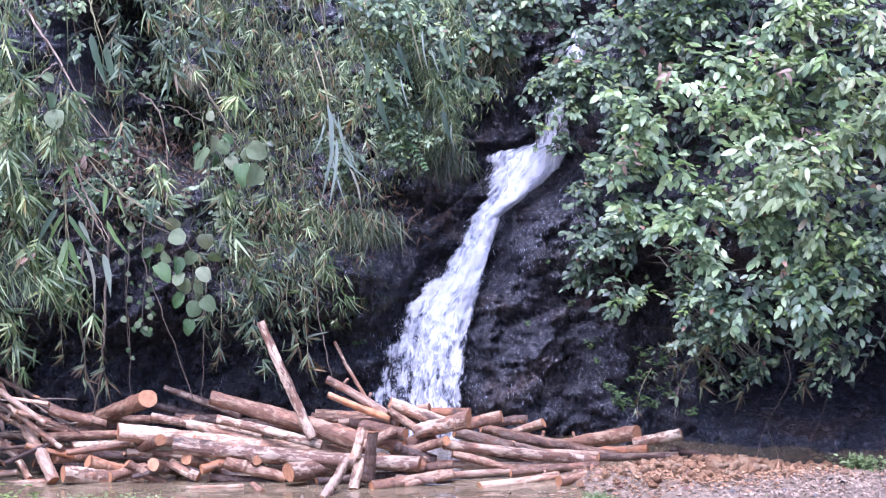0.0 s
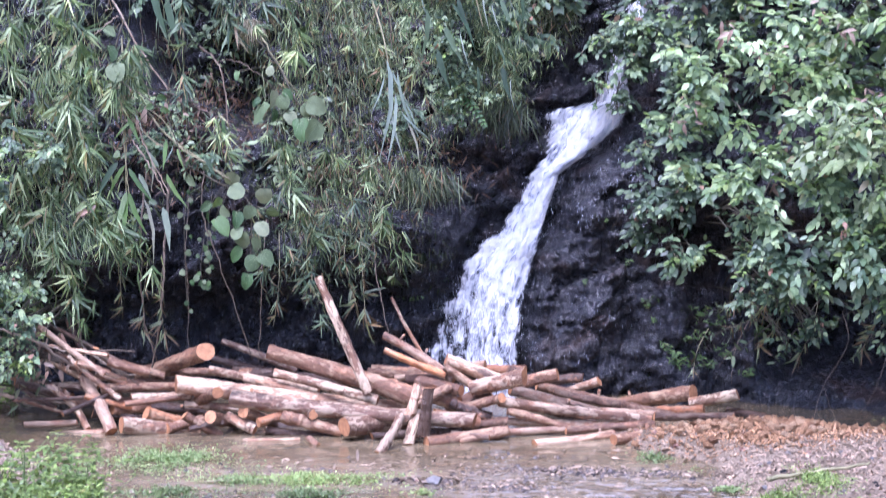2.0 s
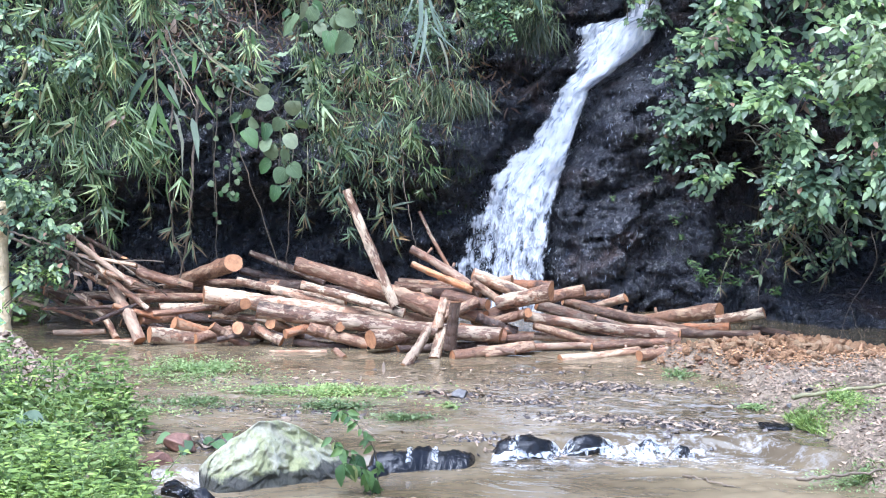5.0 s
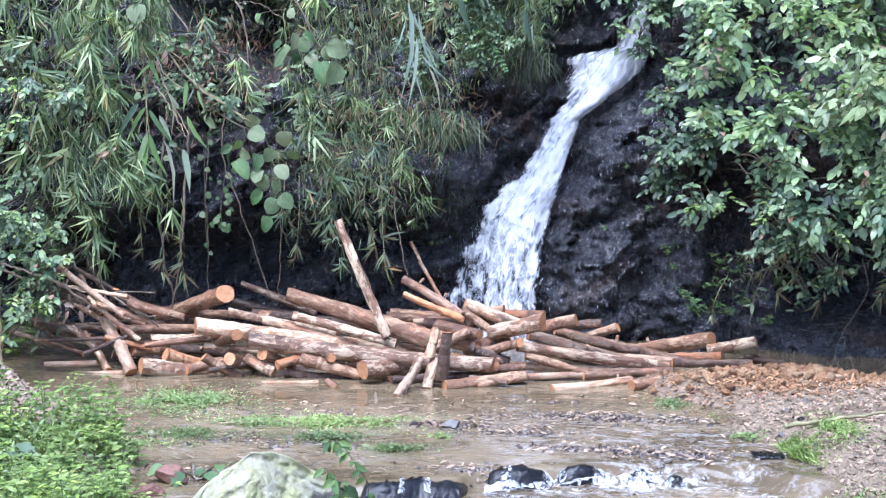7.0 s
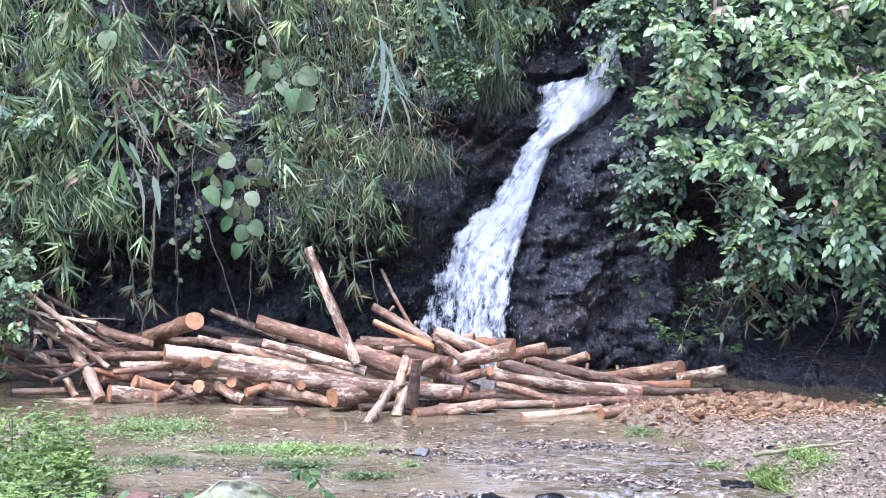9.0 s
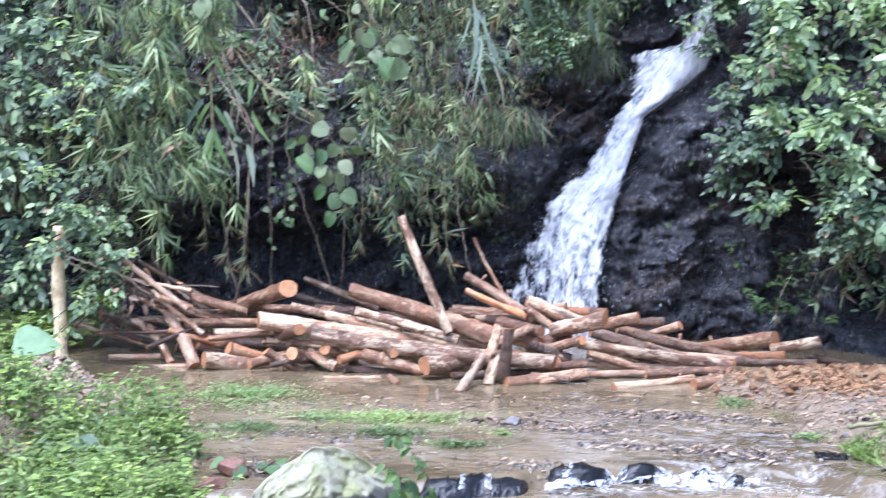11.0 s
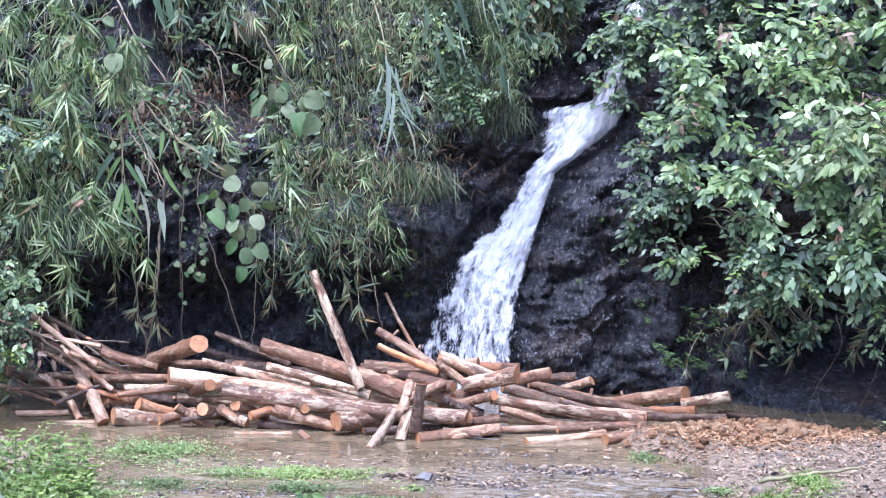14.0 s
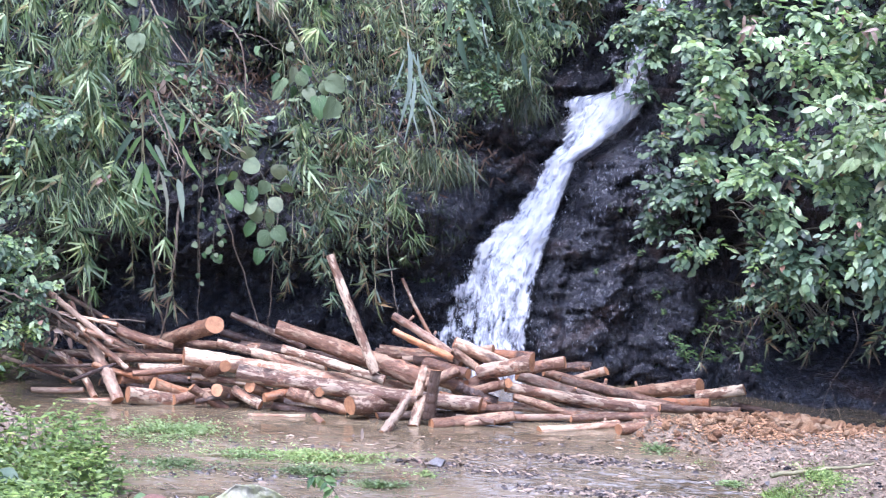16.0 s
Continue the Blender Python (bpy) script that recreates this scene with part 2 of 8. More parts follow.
SHRUB_PALE = leaf_material("pale_shrub_leaf", (0.06, 0.105, 0.05), (0.18, 0.275, 0.13), (0.42, 0.54, 0.28), (0.4, 0.24, 0.15), 0.015, thin=0.25, rough=0.4)
SHRUB_LEAF_ONE = leaf_material("shrub_leaf_one", (0.08, 0.14, 0.07), (0.17, 0.26, 0.115), (0.4, 0.5, 0.23), (0.4, 0.24, 0.16), 0.02, island=False, thin=0.22, rough=0.4)
ROUND_LEAF = leaf_material("round_vine_leaf", (0.07, 0.13, 0.045), (0.185, 0.245, 0.115), (0.27, 0.33, 0.17), (0.33, 0.37, 0.21), 0.12, island=False, thin=0.28, rough=0.62)
BLADE_LEAF = leaf_material("blue_blade_leaf", (0.2, 0.265, 0.2), (0.3, 0.37, 0.285), (0.4, 0.465, 0.36), (0.3, 0.3, 0.2), 0.1, island=False, thin=0.2)
GREEN_BLADE = leaf_material("bright_bamboo_blade", (0.09, 0.17, 0.05), (0.17, 0.29, 0.08), (0.28, 0.42, 0.14), (0.3, 0.36, 0.24), 0.15, island=False, thin=0.3)
BRIGHT_LEAF = leaf_material("bright_herb_leaf", (0.12, 0.18, 0.035), (0.26, 0.375, 0.085), (0.46, 0.575, 0.17), (0.4, 0.42, 0.12), 0.04, thin=0.3)
WEED_LEAF = leaf_material("floating_weed_leaf", (0.13, 0.19, 0.06), (0.24, 0.34, 0.11), (0.38, 0.48, 0.2), (0.3, 0.28, 0.12), 0.1, thin=0.25)
LONG_LEAF = leaf_material("long_pale_leaf", (0.11, 0.16, 0.06), (0.27, 0.35, 0.15), (0.54, 0.62, 0.34), (0.42, 0.36, 0.2), 0.05, thin=0.28, rough=0.32)
YOUNG_LEAF = leaf_material("young_shrub_leaf", (0.16, 0.27, 0.06), (0.25, 0.38, 0.1), (0.38, 0.48, 0.16), (0.4, 0.4, 0.15), 0.06, thin=0.3)
MOSS_LEAF = leaf_material("dark_rock_plant_leaf", (0.015, 0.03, 0.01), (0.04, 0.075, 0.022), (0.1, 0.16, 0.045), (0.1, 0.08, 0.04), 0.1)
BROAD_LEAF = leaf_material("broad_bank_leaf", (0.05, 0.11, 0.035), (0.1, 0.19, 0.06), (0.17, 0.28, 0.1), (0.2, 0.3, 0.1), 0.05, island=False)
FERN_LEAF = leaf_material("fern_leaf", (0.05, 0.14, 0.03), (0.09, 0.22, 0.045), (0.15, 0.3, 0.06), (0.2, 0.3, 0.08), 0.05)
DEAD_LEAF = leaf_material("dead_leaf", (0.18, 0.12, 0.08), (0.34, 0.235, 0.165), (0.48, 0.36, 0.27), (0.5, 0.32, 0.22), 0.1, island=False, thin=0.2)
HERB_STEM = plain_material("green_herb_stem", (0.12, 0.19, 0.06), (0.22, 0.3, 0.11), 12)
STEM = plain_material("green_brown_stem", (0.045, 0.04, 0.022), (0.12, 0.1, 0.06), 12)
VEIN = plain_material("pale_leaf_vein", (0.17, 0.24, 0.1), (0.26, 0.33, 0.16), 20)
TARO = leaf_material("pale_taro_leaf", (0.13, 0.25, 0.1), (0.19, 0.33, 0.145), (0.25, 0.39, 0.2), (0.27, 0.4, 0.2), 0.1, island=False, thin=0.3, rough=0.6)
DRY_WOOD = plain_material("dry_branch_bark", (0.24, 0.17, 0.11), (0.5, 0.39, 0.28), 14)
CULM = plain_material("bamboo_culm", (0.16, 0.15, 0.07), (0.34, 0.3, 0.16), 9, 0.5)
STRAW = leaf_material("dry_straw", (0.2, 0.17, 0.1), (0.34, 0.3, 0.19), (0.46, 0.42, 0.28), (0.4, 0.3, 0.2), 0.1)
VINE = plain_material("dry_vine", (0.1, 0.075, 0.05), (0.24, 0.18, 0.12), 15)
PALE_TRUNK = plain_material("pale_trunk_bark", (0.46, 0.34, 0.175), (0.95, 0.77, 0.47), 8, 0.75, 0.018, 0.05)
BARK = {
    "brown": bark_material("brown_bark", (0.045, 0.023, 0.014), (0.195, 0.11, 0.067), (0.5, 0.365, 0.245), 0.32),
    "mottled": bark_material("mottled_bark", (0.04, 0.022, 0.014), (0.185, 0.108, 0.068), (0.7, 0.585, 0.43), 0.42),
    "pale": bark_material("pale_bark", (0.1, 0.055, 0.034), (0.335, 0.203, 0.128), (0.72, 0.56, 0.4), 0.5),
    "dark": bark_material("dark_wet_bark", (0.022, 0.015, 0.011), (0.085, 0.055, 0.04), (0.24, 0.185, 0.14), 0.15, 0.35),
    "peeled": bark_material("peeled_orange_wood", (0.22, 0.085, 0.035), (0.5, 0.23, 0.1), (0.6, 0.4, 0.24), 0.35),
}
CUT = cut_material("sawn_log_end", (0.56, 0.28, 0.125), (0.36, 0.155, 0.065))
DARK_PEBBLE = plain_material("dark_wet_pebble", (0.022, 0.018, 0.017), (0.17, 0.135, 0.115), 9, 0.25, 0.006, 0.8)
CHIP = plain_material("orange_bark_chip", (0.22, 0.11, 0.05), (0.6, 0.35, 0.17), 9, 0.75, 0.006, 0.6)
LITTER = plain_material("gravel_litter", (0.11, 0.076, 0.048), (0.54, 0.395, 0.265), 7, 0.55, 0.006, 0.72)


def mud_material():
    n = Nodes("wet_mud")
    co = n.coord("Object")
    a = n.noise(co, 1.3, 6, 0.6, 0.4)
    b = n.noise(co, 17, 7, 0.7)
    col = n.ramp(n.mix(0.5, a, b), (0.34, (0.085, 0.06, 0.037)), (0.5, (0.22, 0.165, 0.108)), (0.68, (0.4, 0.315, 0.22)))
    return n.done(n.principled(col, n.ramp(a, (0.4, 0.35), (0.6, 0.8)), n.bump(n.math("ADD", b, n.noise(co, 60, 3)), 0.03)))


def water_material():
    n = Nodes("muddy_water")
    co = n.coord("Object", (0.8, 1.25, 1))
    foam = n.attr("foam", "Fac")
    tint = n.noise(co, 0.7, 4, 0.6, 0.6)
    col = n.ramp(tint, (0.35, (0.085, 0.063, 0.034)), (0.65, (0.205, 0.16, 0.096)))
    speck = n.noise(co, 7, 6, 0.7, 0.9)
    fm = n.math("MULTIPLY", n.ramp(n.mix(0.35, speck, n.noise(co, 36, 5, 0.7, 0.4)), (0.49, 0.0), (0.62, 1.0)), foam)
    col = n.mix(n.math("MULTIPLY", fm, 0.8), col, (0.75, 0.77, 0.8))
    h = n.math("ADD", n.math("MULTIPLY", n.noise(co, 1.9, 2, 0.5, 0.9), 1.0), n.math("MULTIPLY", n.noise(co, 7, 3, 0.5, 0.8), 0.12))
    return n.done(n.principled(col, n.ramp(fm, (0.0, 0.04), (1.0, 0.6)), n.bump(h, 0.1, n.math("ADD", 0.24, n.math("MULTIPLY", foam, 0.5))), IOR=1.33))


def fall_material():
    n = Nodes("white_falling_water")
    v = n.attr("flow")
    mp = n.add("ShaderNodeMapping")
    mp.inputs["Scale"].default_value = (4.2, 1.9, 1.0)
    n.put(mp.inputs[0], v)
    sep = n.add("ShaderNodeSeparateXYZ")
    n.put(sep.inputs[0], v)
    cover = n.attr("cover", "Fac")
    strand = n.noise(mp.outputs[0], 1.9, 4, 0.55, 0.9)
    cell = n.noise(mp.outputs[0], 4.2, 4, 0.55, 1.2)
    k = n.math("ADD", n.math("MULTIPLY", strand, 0.5), n.math("MULTIPLY", cell, 0.5))
    alpha = n.ramp(n.math("ADD", k, n.math("SUBTRACT", cover, 0.5)), (0.41, 0.0), (0.63, 1.0))
    white = n.ramp(k, (0.36, (0.46, 0.5, 0.61)), (0.45, (0.78, 0.81, 0.88)), (0.54, (0.96, 0.97, 0.98)))
    d = n.principled(white, 0.4, n.bump(k, 0.06))
    tl = n.add("ShaderNodeBsdfTranslucent")
    n.put(tl.inputs[0], white)
    body = n.shade(0.25, d, tl.outputs[0])
    clear = n.add("ShaderNodeBsdfTransparent")
    return n.done(n.shade(alpha, clear.outputs[0], body))


MUD, WATER, FALL = mud_material(), water_material(), fall_material()
# pale colour for the glints on wet rock, painted rather than reflected
GLINT = plain_material("wet_glint", (0.4, 0.43, 0.52), (0.75, 0.78, 0.85), 5, 0.15, 0.0, 0.85)
DROPS = plain_material("white_spray", (0.75, 0.78, 0.85), (0.9, 0.92, 0.95), 5, 0.3, 0.0, 0.0)


# ---- mesh helpers ----
def fast_mesh(name, verts, quads, material, smooth=True):
    """A mesh from an (n, 3) array and an (m, 3 or 4) array."""
    me = bpy.data.meshes.new(name)
    verts, quads = np.asarray(verts, dtype=np.float32), np.asarray(quads, dtype=np.int32)
    k = quads.shape[1]
    me.vertices.add(len(verts))
    me.vertices.foreach_set("co", verts.ravel())
    me.loops.add(quads.size)
    me.loops.foreach_set("vertex_index", quads.ravel())
    me.polygons.add(len(quads))
    me.polygons.foreach_set("loop_start", np.arange(0, quads.size, k, dtype=np.int32))
    me.polygons.foreach_set("use_smooth", np.full(len(quads), smooth))
    me.update(calc_edges=True)
    me.validate()
    me.materials.append(material)
    return me


def group(name, base, label, category, group_name="", kind=""):
    """An Empty at the base of a thing, which parents its parts."""
    e = new(name)
    e.empty_display_size = 0.05
    e.location = base
    return tagged(e, label, category, group_name, kind)


def child(name, mesh, parent, at=None, label="", kind=""):
    """A part: mesh in world places, or at the world matrix given."""
    ob = new(name, mesh)
    ob.parent = parent
    m = at if at is not None else Matrix.Identity(4)
    ob.matrix_basis = parent.matrix_basis.inverted() @ m
    return tagged(ob, label, kind=kind)


def unit(a):
    a = np.asarray(a, dtype=float)
    return a / (np.linalg.norm(a, axis=-1, keepdims=True) + 1e-9)


def tube(points, radii, sides=8, wobble=0.0):
    """Verts and quads of a tube along points, closed at its ends by small rings."""
    p = np.asarray(points, dtype=float)
    r = np.broadcast_to(np.asarray(radii, dtype=float), (len(p),)).copy()
    tan = unit(np.gradient(p, axis=0))
    ref = np.array([0, 0, 1.0]) if abs(tan[0][2]) < 0.8 else np.array([1.0, 0, 0])
    a = unit(np.cross(tan, ref))
    b = np.cross(tan, a)
    an = np.linspace(0, 2 * np.pi, sides, endpoint=False)
    rr = r[:, None] * (1 + wobble * rng.normal(0, 1, (len(p), sides)))
    ring = p[:, None] + (a[:, None] * np.cos(an)[None, :, None] + b[:, None] * np.sin(an)[None, :, None]) * rr[..., None]
    ends = [np.repeat(p[:1, None], sides, 1), ring, np.repeat(p[-1:, None], sides, 1)]
    v = np.concatenate(ends).reshape(-1, 3)
    rows = len(p) + 2
    i, j = np.meshgrid(np.arange(rows - 1), np.arange(sides), indexing="ij")
    k = (j + 1) % sides
    q = np.stack([i * sides + j, i * sides + k, (i + 1) * sides + k, (i + 1) * sides + j], -1).reshape(-1, 4)
    return v, q


def joined(pieces):
    vs, qs, n = [], [], 0
    for v, q in pieces:
        vs.append(v)
        qs.append(q + n)
        n += len(v)
    return np.concatenate(vs), np.concatenate(qs)


SHAPES = {  # places along the leaf, and the width there
    "broad": ((0, 0.1, 0.3, 0.6, 0.85, 1.0), (0.05, 0.5, 0.95, 0.85, 0.4, 0.02)),
    "small": ((0, 0.3, 0.7, 1.0), (0.08, 0.95, 0.8, 0.03)),
    "lance": ((0, 0.15, 0.5, 1.0), (0.15, 0.9, 0.85, 0.02)),
    "round": ((0, 0.06, 0.25, 0.5, 0.75, 0.92, 1.0), (0.35, 0.75, 0.98, 1.0, 0.78, 0.4, 0.05)),
    "heart": ((-0.12, 0.0, 0.15, 0.4, 0.7, 0.9, 1.0), (0.5, 0.85, 1.0, 0.9, 0.55, 0.2, 0.02)),
}


def leaves(P, D, N, L, W, shape="broad", fold=0.15, droop=0.15):
    """Verts and quads of many leaves: base, direction, face normal, length, width."""
    s, w = (np.array(x) for x in SHAPES[shape])
    P, D, N = np.atleast_2d(P), unit(np.atleast_2d(D)), np.atleast_2d(N)
    S = unit(np.cross(D, N))
    U = np.cross(S, D)
    L, W = np.broadcast_to(L, len(P))[:, None, None, None], np.broadcast_to(W, len(P))[:, None, None, None]
    fold, droop = (np.broadcast_to(x, len(P))[:, None, None, None] for x in (fold, droop))
    c = np.array([-1.0, 0.0, 1.0])
    sv, wv, cv = s[None, :, None, None], w[None, :, None, None], c[None, None, :, None]
    v = P[:, None, None] + D[:, None, None] * L * sv + S[:, None, None] * cv * wv * W / 2 + U[:, None, None] * (fold * np.abs(cv) * wv * W - droop * L * sv * sv)
    n, r = len(P), len(s)
    i, j = np.meshgrid(np.arange(r - 1), np.arange(2), indexing="ij")
    one = np.stack([i * 3 + j, i * 3 + j + 1, i * 3 + j + 4, i * 3 + j + 3], -1).reshape(-1, 4)
    return v.reshape(-1, 3), (np.arange(n)[:, None, None] * r * 3 + one[None]).reshape(-1, 4)


def leaf_frame(p, d, nrm, size):
    """World matrix that lays a unit leaf (along y, face z) at p."""
    d = Vector(d).normalized()
    s = d.cross(Vector(nrm)).normalized()
    u = s.cross(d)
    m = Matrix((s * size, d * size, u * size)).transposed().to_4x4()
    m.translation = p
    return m


def smooth_line(pts, n):
    """n points on a smooth line through pts."""
    p = np.asarray(pts, dtype=float)
    t = np.linspace(0, len(p) - 1, n)
    i = np.clip(t.astype(int), 0, len(p) - 2)
    f = (t - i)[:, None]
    a, b = p[np.maximum(i - 1, 0)], p[i]
    c, d = p[i + 1], p[np.minimum(i + 2, len(p) - 1)]
    return 0.5 * (2 * b + (c - a) * f + (2 * a - 5 * b + 4 * c - d) * f * f + (3 * b - a - 3 * c + d) * f ** 3)


def wave(x, y, seed=0.0, octaves=4):
    """Cheap smooth relief of about unit size on arrays."""
    x, y = np.asarray(x, dtype=float), np.asarray(y, dtype=float)
    out, amp, f = np.zeros(np.broadcast(x, y).shape), 1.0, 1.0
    g = np.random.default_rng(int(seed * 97) + 5)
    for _ in range(octaves):
        for _k in range(3):
            an, ph = g.uniform(0, 2 * np.pi, 2)
            out = out + amp * np.sin(f * (x * np.cos(an) + y * np.sin(an)) * g.uniform(0.8, 1.3) + ph + 0.6 * out)
        amp, f = amp * 0.55, f * 2.05
    return out / 3.5


# ---- the setting: bed and banks, water, cliff ----
def step(a, b, x):
    t = np.clip((np.asarray(x, dtype=float) - a) / (b - a), 0, 1)
    return t * t * (3 - 2 * t)


def bump_at(x, y, cx, cy, rx, ry, h):
    return h * np.exp(-((x - cx) / rx) ** 2 - ((y - cy) / ry) ** 2)


def weir_y(x):
    """The line along which the stream drops to the lower pool."""
    return np.interp(x, (-6, -2.6, -2.2, -1.75, -1.2, -1.0, -0.77, -0.4, -0.3, 0.7, 1.8, 2.5, 6), (12.3, 12.35, 12.4, 12.65, 13.0, 13.0, 13.1, 13.25, 13.45, 13.86, 13.9, 13.3, 13.0))


def water_z(x, y):
    drop = step(0.17, 0.0, y - weir_y(x)) * 0.12
    race = step(0.3, 1.3, x) * step(3.2, 1.6, x) * step(1.8, -0.4, y - weir_y(x))
    return -drop + race * (0.02 * wave(5 * x, 7 * y, 3, 4) + 0.009 * wave(15 * x, 20 * y, 33, 3))


def ground_z(x, y):
    z = -0.22 + 0.05 * wave(0.9 * x, 0.9 * y, 1) + 0.015 * wave(6 * x, 6 * y, 2, 3)
    z = z - 0.14 * step(0.3, -0.4, y - weir_y(x)) * step(9.6, 10.6, y)
    # gravel bar under the bark heap
    shore = np.interp(y, (12.3, 12.9, 13.45, 14.5, 15.5, 16.3, 16.9, 17.6, 18.4), (2.68, 2.39, 2.27, 2.11, 1.78, 1.75, 1.2, 0.95, 1.25)) + 0.1 * wave(5 * y, 2 * x, 81, 3)
    z = z + (0.36 - 0.1 * step(16.6, 17.8, y)) * step(-0.25, 0.45, x - shore) * step(11.6, 12.3, y) * (1 - (0.3 + 0.7 * step(1.5, 2.2, x)) * step(17.35, 18.0, y))
    z = z + bump_at(x, y, 2.45, 17.0, 0.75, 0.4, 0.1) + bump_at(x, y, -4.7, 15.7, 0.7, 0.6, 0.16) + bump_at(x, y, -4.0, 14.8, 0.45, 0.5, 0.14) + bump_at(x, y, 3.6, 15.5, 1.0, 1.6, 0.12)
    # shallow spits in the stream
    for cx, cy, rx, ry, h in ((0.75, 15.7, 0.75, 0.16, 0.27), (0.1, 15.0, 0.3, 0.13, 0.26), (0.65, 14.5, 0.45, 0.12, 0.25), (-1.85, 15.1, 0.75, 0.3, 0.22), (-2.95, 16.0, 0.55, 0.4, 0.21), (-0.75, 15.2, 0.3, 0.14, 0.24), (-0.35, 13.6, 0.5, 0.16, 0.25), (1.3, 14.3, 0.3, 0.12, 0.2), (-2.3, 13.3, 0.5, 0.3, 0.24)):
        z = z + bump_at(x, y, cx, cy, rx, ry, h)
    # left bank and its gravel tongue
    z = z + 0.5 * step(-2.35, -3.1, x + 0.22 * (y - 12.3)) * step(15.2, 13.6, y) * step(9.4, 10.4, y)
    z = z + 0.36 * step(-3.8, -4.7, x) * step(16.6, 15.2, y) + 0.3 * step(-4.7, -5.4, x + 0.2 * np.sin(3 * y)) * step(16.2, 17.8, y)
    # the near bank, on which the viewer stands
    z = z + 0.3 * step(10.2, 9.2, y) + 1.75 * step(9.0, 2.5, y)
    return z


def axis(lo, hi, fine, far):
    mid = np.arange(lo, hi, fine)
    out = far ** np.linspace(0, 1, 14) - 1
    return np.concatenate([lo - out[:0:-1] - 0.0, mid, hi + out[1:]])


gx, gy = np.meshgrid(axis(-7.5, 7.5, 0.06, 900), axis(9.4, 21.5, 0.05, 900), indexing="ij")


def sheet(name, X, Y, Z, material):
    n, m = X.shape
    i, j = np.meshgrid(np.arange(n - 1), np.arange(m - 1), indexing="ij")
    a = i * m + j
    q = np.stack([a, a + m, a + m + 1, a + 1], -1).reshape(-1, 4)
    return fast_mesh(name, np.stack([X, Y, Z], -1).reshape(-1, 3), q, material)


ground = tagged(new("ground", sheet("ground", gx, gy, ground_z(gx, gy), MUD)), "brown wet mud and gravel stream bed with low banks", "ground", kind="structure")

wx, wy = np.meshgrid(np.arange(-9, 9.01, 0.045), np.concatenate([np.arange(9.3, 17.5, 0.035), np.arange(17.5, 22, 0.12)]), indexing="ij")
wz = water_z(wx, wy) + 0.0025 * wave(6 * wx, 7 * wy, 7, 4)
water_mesh = sheet("water", wx, wy, wz, WATER)
near = (wy - weir_y(wx))
foam = 0.9 * np.exp(-((near + 0.2) / 0.14) ** 2) * step(-0.45, -0.1, wx) * step(2.6, 1.9, wx) * 1.0
foam = np.maximum(foam, 0.42 * step(0.2, 0.9, wx) * step(2.7, 1.8, wx) * step(1.3, 0.2, near) * step(-0.75, -0.2, near))
foam = np.maximum(foam, 0.8 * np.exp(-((wx + 2.35) / 0.3) ** 2 - ((near + 0.05) / 0.3) ** 2))
foam = np.maximum(foam, 0.38 * step(-1.0, 0.2, wx) * step(16.4, 15.2, wy) * step(13.6, 14.4, wy))
foam = np.maximum(foam, 0.16 * step(-3.6, -2.6, wx) * step(16.2, 15.2, wy) * step(13.2, 14.0, wy))
fa = water_mesh.attributes.new("foam", "FLOAT", "POINT")
fa.data.foreach_set("value", foam.ravel().astype(np.float32))
tagged(new("water", water_mesh), "shallow muddy brown stream with white riffles", "water", kind="structure")


def cliff_base(x):
    return np.interp(x, (-14, -6.5, -4.5, -2.5, -0.5, 1.4, 2.0, 2.6, 3.2, 5, 14), (19.4, 19.0, 19.2, 19.7, 20.25, 20.2, 19.6, 18.95, 18.5, 18.3, 18.9))


def fall_centre(z):
    """x, half width of the falling water by height."""
    return np.interp(z, FALL_Z, FALL_X), np.interp(z, FALL_Z, FALL_W)


FALL_Z = (0.2, 0.46, 0.82, 1.16, 1.35, 1.53, 1.71, 1.89, 2.08, 2.26, 2.44, 2.63, 2.82, 3.01, 3.11, 3.17, 3.27, 3.5, 3.72, 3.95, 4.6)
FALL_X = (-0.08, -0.09, -0.04, 0.0, 0.04, 0.13, 0.23, 0.31, 0.4, 0.46, 0.53, 0.76, 0.91, 1.04, 1.07, 1.1, 1.3, 1.34, 1.34, 1.45, 1.67)
FALL_W = (0.42, 0.42, 0.4, 0.4, 0.38, 0.34, 0.28, 0.22, 0.19, 0.18, 0.18, 0.19, 0.3, 0.41, 0.45, 0.43, 0.25, 0.17, 0.11, 0.15, 0.14)


